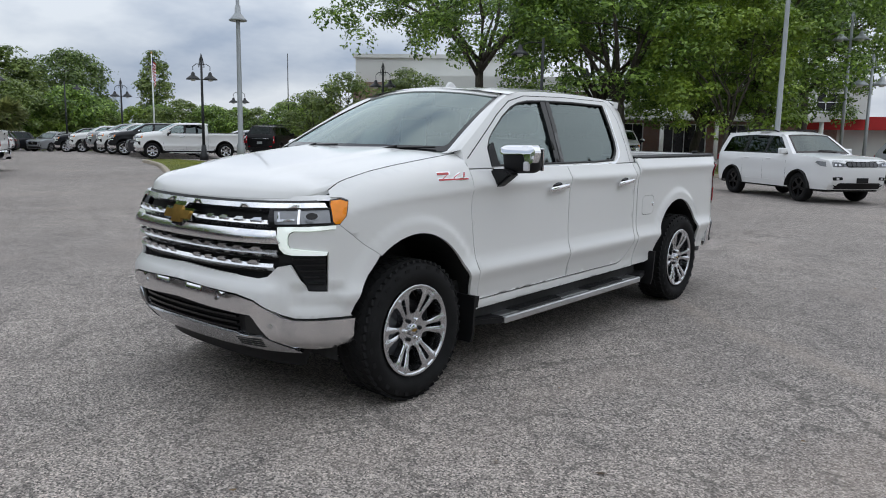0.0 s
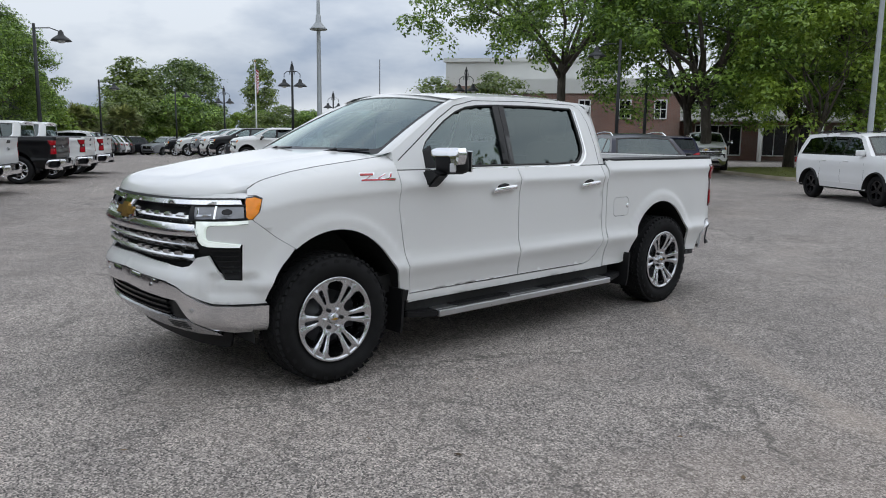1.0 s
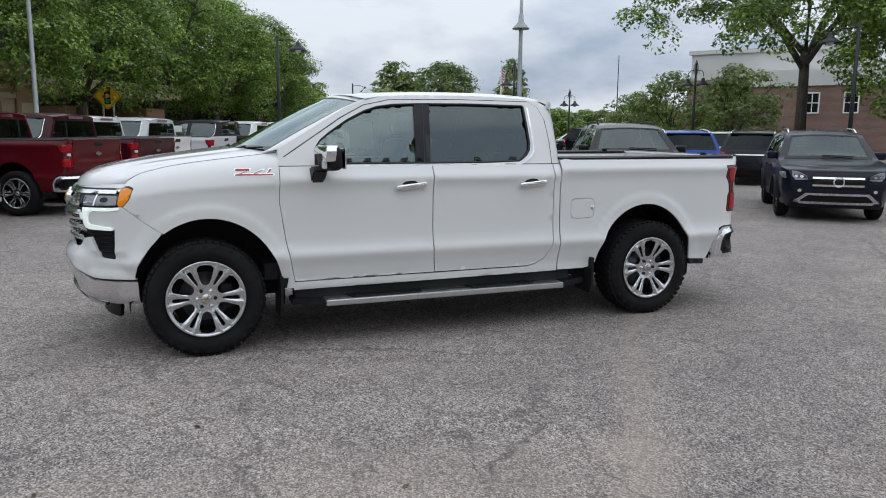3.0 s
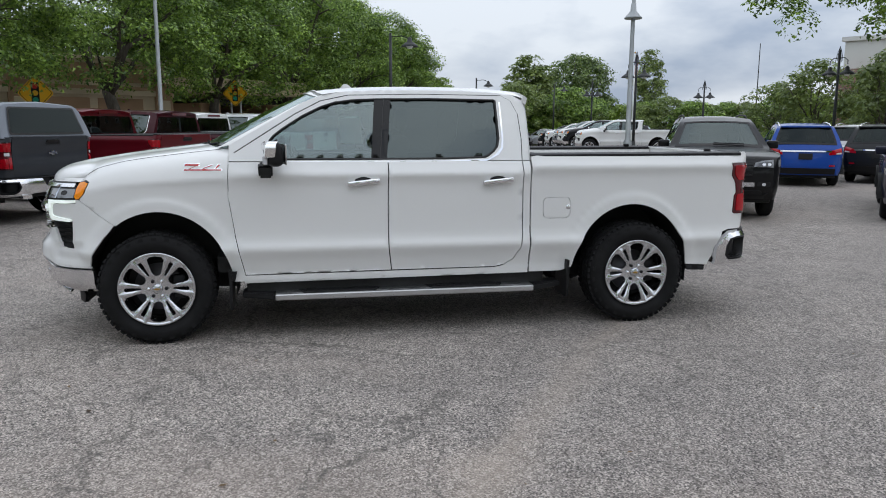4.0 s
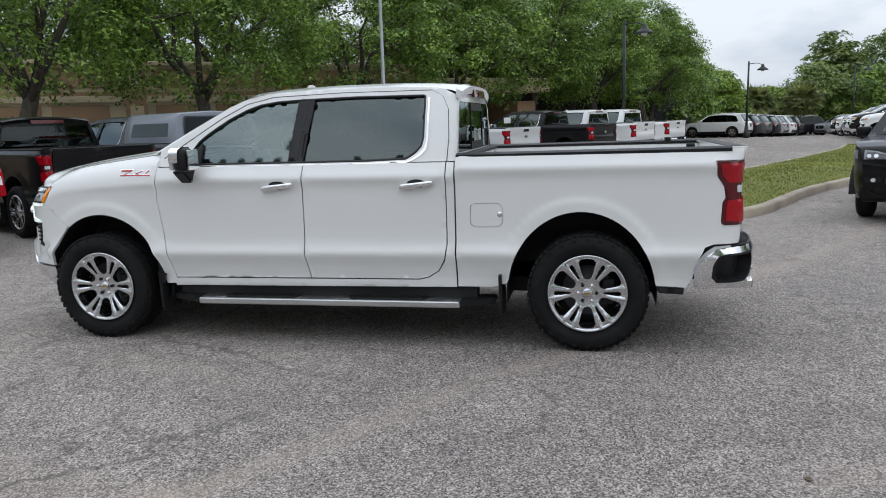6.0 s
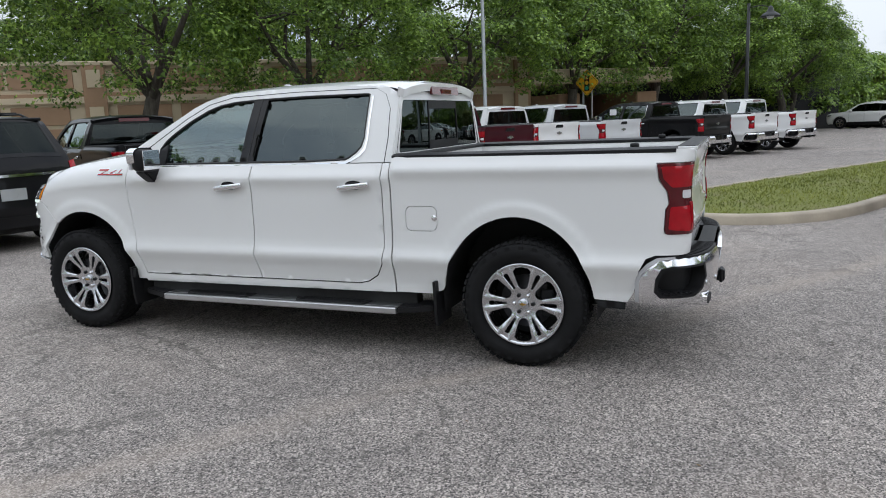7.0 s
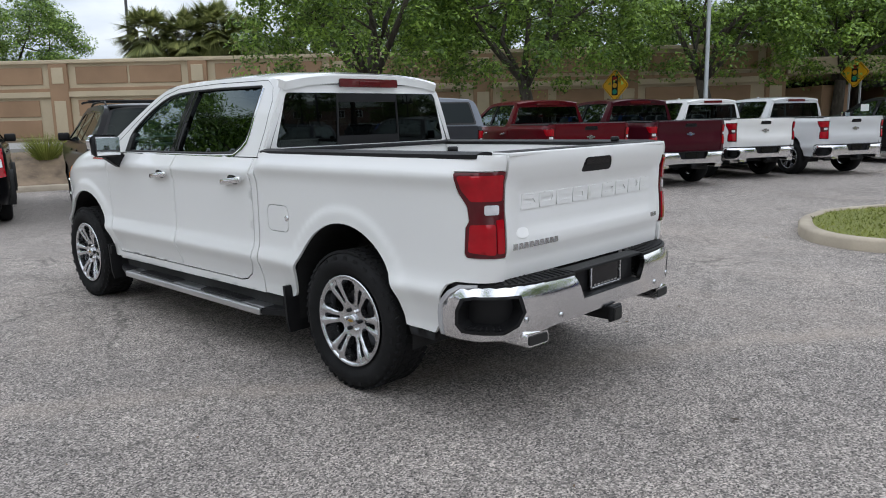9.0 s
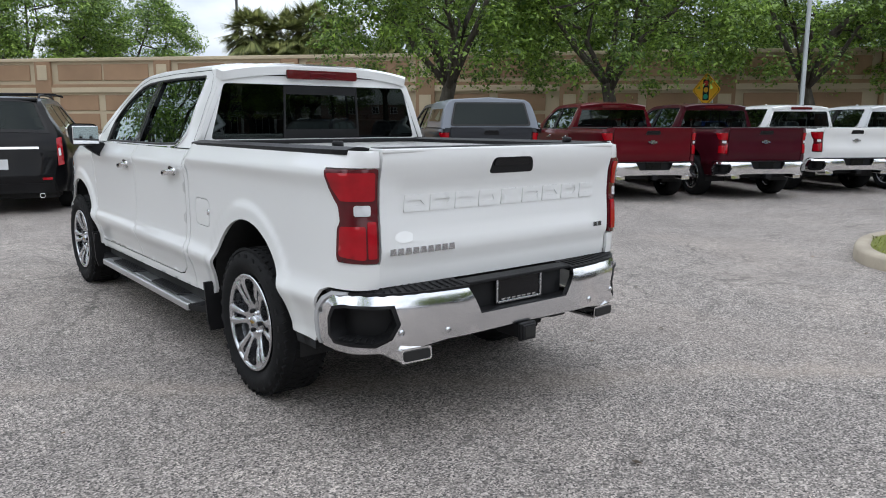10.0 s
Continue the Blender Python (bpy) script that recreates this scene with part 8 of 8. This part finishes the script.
hbox("brick_wing", -1, 0, -0.5, 12.5, 10, 4.9, BRICKS, label="brick wing")
hbox("parapet", -1.2, -0.15, 4.9, 12.7, 10.2, 6.0, STUCCO)
hbox("white_block", -6, 3, -0.5, 6, 16, 7.6, STUCCO)
hbox("white_cornice", -6.2, 2.8, 7.6, 6.2, 16.2, 7.9, STUCCO)
hbox("brick_block", -6.0, 2.0, -0.5, -1.0, 12, 5.6, BRICKS)
hbox("upper_storey", 12.5, 1.5, 3.2, 34, 12, 5.6, STUCCO, label="white upper storey")
hbox("lower_storey", 12.5, 3.5, -0.5, 34, 12, 3.2, BRICKS)
hbox("canopy", 12.5, -1.5, 2.9, 30, 3.0, 3.25, STUCCO)
hbox("roof_edge", 12.3, 1.2, 5.6, 34.2, 12.2, 5.85, STUCCO)
for x in (14, 18, 22, 26, 29.5):
    part("column", lathe([(0.16, -0.5), (0.16, 2.9)], 12), STUCCO, house).matrix_basis = pose(x, -1.2, 0)


def hwin(x, y, z, w, h, cols, rows2):
    win = new("window")
    win.parent = house
    part("frame", joined(box(x, y - 0.08, z, x + w, y + 0.02, z + 0.09), box(x, y - 0.08, z + h - 0.09, x + w, y + 0.02, z + h), box(x, y - 0.08, z, x + 0.09, y + 0.02, z + h), box(x + w - 0.09, y - 0.08, z, x + w, y + 0.02, z + h),
                         *[box(x + w * (i + 1) / cols - 0.03, y - 0.07, z, x + w * (i + 1) / cols + 0.03, y + 0.02, z + h) for i in range(cols - 1)],
                         *[box(x, y - 0.07, z + h * (i + 1) / rows2 - 0.03, x + w, y + 0.02, z + h * (i + 1) / rows2 + 0.03) for i in range(rows2 - 1)]), PAPER, win)
    part("pane", box(x + 0.05, y - 0.03, z + 0.05, x + w - 0.05, y - 0.01, z + h - 0.05), GLOSSBLACK, win)


for x in (2.6, 5.0, 8.0, 10.6):
    hwin(x, 0, 3.0, 0.95, 1.45, 2, 2)
for x in (13.2, 16.0, 18.8, 21.6, 24.4, 27.2, 30):
    hwin(x, 1.5, 3.7, 2.3, 1.5, 3, 2)
for x in (14, 19, 24):
    hwin(x, 3.5, 0.3, 3.5, 2.4, 4, 1)
REDWALL = plain("red_awning", (0.42, 0.02, 0.02), 0.7, 0, 0.1, 3)
shop = thing("shop_building", "low shop with red awning far behind trees", "building", "", pose(-17, 60, 0, 0, 0, 10))
part("shop_wall", box(0, 0, -0.5, 22, 8, 3.2), STUCCO, shop)
part("red_awning", box(-0.3, -1.2, 2.4, 20, 0.0, 3.4), REDWALL, shop)
far_house = thing("low_building", "low tan building with a brown roof", "building", "", pose(-72, 52, fall(-72, 52), 0, 0, 30))
part("house_wall", box(0, 0, -0.5, 26, 10, 2.9), CREAM, far_house)
part("house_roof", prism([(-0.8, 2.9), (26.8, 2.9), (22, 5.0), (5, 5.0)], 11.5, lambda u, v, d: Vector((u, d - 0.8, v))), BROWN, far_house)

# traffic cone by the island
cone = thing("traffic_cone", "orange traffic cone on the pavement", "traffic cone", "", pose(-10.6, 35.9, 0.0))
part("cone_body", lathe([(0.22, 0.04), (0.05, 0.72), (0.0, 0.72)], 14), plain("cone_orange", (0.75, 0.13, 0.01), 0.5, 0, 0.1, 5), cone)
part("cone_base", box(-0.25, -0.25, 0, 0.25, 0.25, 0.04, 0.01), BLACK, cone)

# ---------------------------------------------------------------- trees
oak = tree("oak_tree", "broad live oak with dense green leaves", "oaks behind the pickups", pose(-18.4, -11.4, 0.5), 11, 8.6, 4.3, 2.3, 0.24, 7, 210, 215, 0.070, LEAF, 0.05, (0.45, 1.0))
oak2 = tree("oak_tree", "broad live oak with dense green leaves", "oaks behind the pickups", pose(-25.6, -7.9, 0.5), 23, 8.8, 4.5, 2.4, 0.25, 7, 210, 215, 0.071, LEAF, 0.05, (0.45, 1.0))
for src, x, y, turn, sc in ((oak, -31.6, -4.9, 70, 1.05), (oak2, -36.6, -1.6, 140, 1.05), (oak2, -13.4, -14.6, 200, 1.0), (oak, -41.5, 2.0, 250, 1.0), (oak, -36.5, -5.5, 20, 1.1), (oak, -45.5, 0.5, 160, 1.1), (oak2, -46.5, 5.2, 40, 0.95), (oak, -51.0, 6.0, 120, 0.9)):
    c = copy_thing(src, pose(x, y, 0.4, 0, 0, turn))
    c.scale = (sc, sc, sc)
bigoak = tree("oak_tree", "tall oak with a high crown and bare trunk", "trees by the brick building", pose(-20.5, 26.5, 0), 31, 12.5, 7.2, 5.4, 0.24, 10, 210, 180, 0.10, LEAF, 0.0, (0.6, 1.2))
bigoak2 = tree("oak_tree", "tall dark oak with several limbs", "trees by the brick building", pose(-13.2, 28.2, 0), 37, 12.0, 5.8, 3.5, 0.24, 9, 190, 150, 0.10, LEAF, 0.25, (0.55, 1.1))
for src, x, y, turn, sc in ((bigoak2, -17.2, 33.5, 100, 1.0), (bigoak2, -8.6, 33.8, 210, 1.1), (bigoak, -9.5, 45.0, 320, 1.1), (oak2, -9.0, 36.5, 10, 1.05), (oak2, -12.2, 35.0, 130, 1.0)):
    c = copy_thing(src, pose(x, y, 0, 0, 0, turn))
    c.scale = (sc, sc, sc)
young = tree("young_tree", "young tree with bright spring leaves in layers", "trees by the brick building", pose(-7.6, 26.8, 0.1), 41, 8.0, 3.0, 2.0, 0.11, 8, 120, 150, 0.085, LEAF_BRIGHT, 0.1, (0.35, 0.75))
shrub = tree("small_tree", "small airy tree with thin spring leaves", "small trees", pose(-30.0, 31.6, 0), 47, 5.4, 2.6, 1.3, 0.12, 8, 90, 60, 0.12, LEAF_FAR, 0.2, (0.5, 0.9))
for x, y, turn, sc in ((-36.4, 32.0, 60, 1.0), (-33.5, 33.5, 150, 0.85), (-40.5, 31.5, 220, 0.8)):
    c = copy_thing(shrub, pose(x, y, 0, 0, 0, turn))
    c.scale = (sc, sc, sc)
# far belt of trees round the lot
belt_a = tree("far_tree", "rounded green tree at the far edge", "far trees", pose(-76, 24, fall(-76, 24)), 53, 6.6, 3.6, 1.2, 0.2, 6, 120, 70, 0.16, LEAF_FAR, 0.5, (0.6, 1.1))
belt_b = tree("far_tree", "dark green tree at the far edge", "far trees", pose(-74, 29, fall(-74, 29)), 59, 6.2, 3.4, 1.0, 0.2, 6, 120, 70, 0.16, LEAF, 0.5, (0.6, 1.1))
belt_c = tree("far_tree", "pale spring-green tree at the far edge", "far trees", pose(-66, 13, fall(-66, 13)), 61, 5.6, 3.0, 1.2, 0.16, 6, 90, 70, 0.15, LEAF_BRIGHT, 0.5, (0.5, 0.9))
rng = np.random.default_rng(9)
for k in range(34):
    t = k / 33
    x, y = -70.5 - 10 * math.sin(2.2 * t) + 18 * t * t, 5.0 + 52 * t
    x += rng.normal() * 2.0
    src = (belt_a, belt_b, belt_a, belt_b, belt_c)[k % 5]
    sc = 0.56 + 0.34 * rng.random()
    c = copy_thing(src, pose(x, y, fall(x, y) - 0.2, 0, 0, rng.random() * 360))
    c.scale = (sc, sc, sc * (0.9 + 0.3 * rng.random()))
for x, y in ((-52, 3.5), (-56.5, 6.5), (-61, 9), (-50, -2), (-58, 1)):
    sc = 1.0 + 0.25 * rng.random()
    c = copy_thing(belt_c if x == -52 else belt_b, pose(x, y, fall(x, y), 0, 0, rng.random() * 360))
    c.scale = (sc, sc, sc * 1.1)
dome = tree("dome_tree", "large dark domed tree on the skyline", "far trees", pose(-97, 38.5, -1.2), 67, 12.2, 6.2, 2.0, 0.4, 8, 200, 80, 0.20, LEAF_DARK, 0.4, (0.9, 1.6))
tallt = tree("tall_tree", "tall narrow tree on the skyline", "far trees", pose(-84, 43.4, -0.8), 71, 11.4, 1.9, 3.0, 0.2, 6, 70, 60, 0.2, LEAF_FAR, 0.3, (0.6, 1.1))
for x, y, sc in ((-90, 29, 0.98), (-91.5, 31, 0.88)):
    c = copy_thing(tallt, pose(x, y, -1.0, 0, 0, 40 * sc))
    c.scale = (sc * 1.5, sc * 1.5, sc)
for x, y, h in ((-66.5, 12.5, 3.0), (-67.5, 16.5, 2.8), (-68, 20.5, 2.9)):
    palm(pose(x, y, fall(x, y)), h, "palms at the far edge")
for x, y, h in ((-17.4, -38.2, 6.1), (-20.6, -36.4, 6.4), (-19.2, -37.1, 5.9), (-22.0, -35.4, 5.8), (-24.5, -33.0, 5.5), (-27.5, -31.5, 5.8), (-30.5, -29.0, 5.6), (-33.5, -27.0, 5.4)):
    palm(pose(x, y, 0.5), h, "palms behind the wall")
# crowns behind the wall
for x, y, turn, sc in ((-8.3, -53.5, 0, 1.3), (-14.5, -52.0, 120, 1.15), (-2.0, -55.0, 200, 1.4), (-32.0, -34.0, 90, 0.85), (-38.0, -24.0, 10, 1.0), (-43.0, -16.0, 300, 1.1), (-28.0, -40.0, 45, 0.95), (-48.0, -9.0, 45, 1.2), (5.0, -56.0, 60, 1.3), (-24.5, -23.5, 80, 1.3), (-31.5, -17.5, 210, 1.35)):
    c = copy_thing(oak2 if sc > 1.12 else belt_b, pose(x, y, 0.5, 0, 0, turn))
    c.scale = (sc, sc, sc)

# what stands behind the camera: more of the lot's trees and parked cars
for x, y, turn, sc in ((24, -14, 0, 1.0), (27, -5, 80, 1.05), (25, 4, 160, 1.0), (28, 12, 240, 1.15), (24, 21, 300, 1.0), (18, -23, 30, 1.2), (10, -29, 70, 1.15), (21, 14, 45, 1.2)):
    c = copy_thing(oak if sc < 1.08 else bigoak, pose(x, y, 0, 0, 0, turn))
    c.scale = (sc, sc, sc)
for k in range(7):
    car(blue, (WHITE, dark, (0.3, 0.31, 0.32), WHITE, (0.2, 0.02, 0.02), dark, WHITE)[k], "parked car behind the viewpoint", at(20.5, -11 + 3.6 * k, (-1, 0.1)))

# dry leaves and grit lying about on the asphalt
rng = np.random.default_rng(17)
v, f = [], []
for k in range(1500):
    x, y = -9 + 18 * rng.random(), -8 + 20 * rng.random()
    if k >= 260:
        q, w = rng.random(), rng.normal()
        x, y = -8.5 - 19 * q + 0.5 * w, -3.6 + 9.0 * q + 0.45 * rng.normal()
    if abs(x) < 1.1 and abs(y) < 3.2:
        continue
    a, r, z = rng.random() * 6.28, 0.010 + 0.022 * rng.random() ** 2, 0.006
    i = len(v)
    for q, w in ((0, 1.0), (1.9, 0.55), (3.14, 1.0), (4.6, 0.5)):
        v.append((x + r * w * math.cos(a + q), y + r * w * math.sin(a + q), z + 0.008 * rng.random()))
    f.append((i, i + 1, i + 2, i + 3))
me = bpy.data.meshes.new("leaf_litter")
me.from_pydata(v, [], f)
me.materials.append(leaf_mat("dead_leaves", (0.06, 0.035, 0.018), (0.24, 0.15, 0.07)))
tagged(new("leaf_litter", me), "scattered dry brown leaves on the asphalt", "leaf litter", kind="stuff")
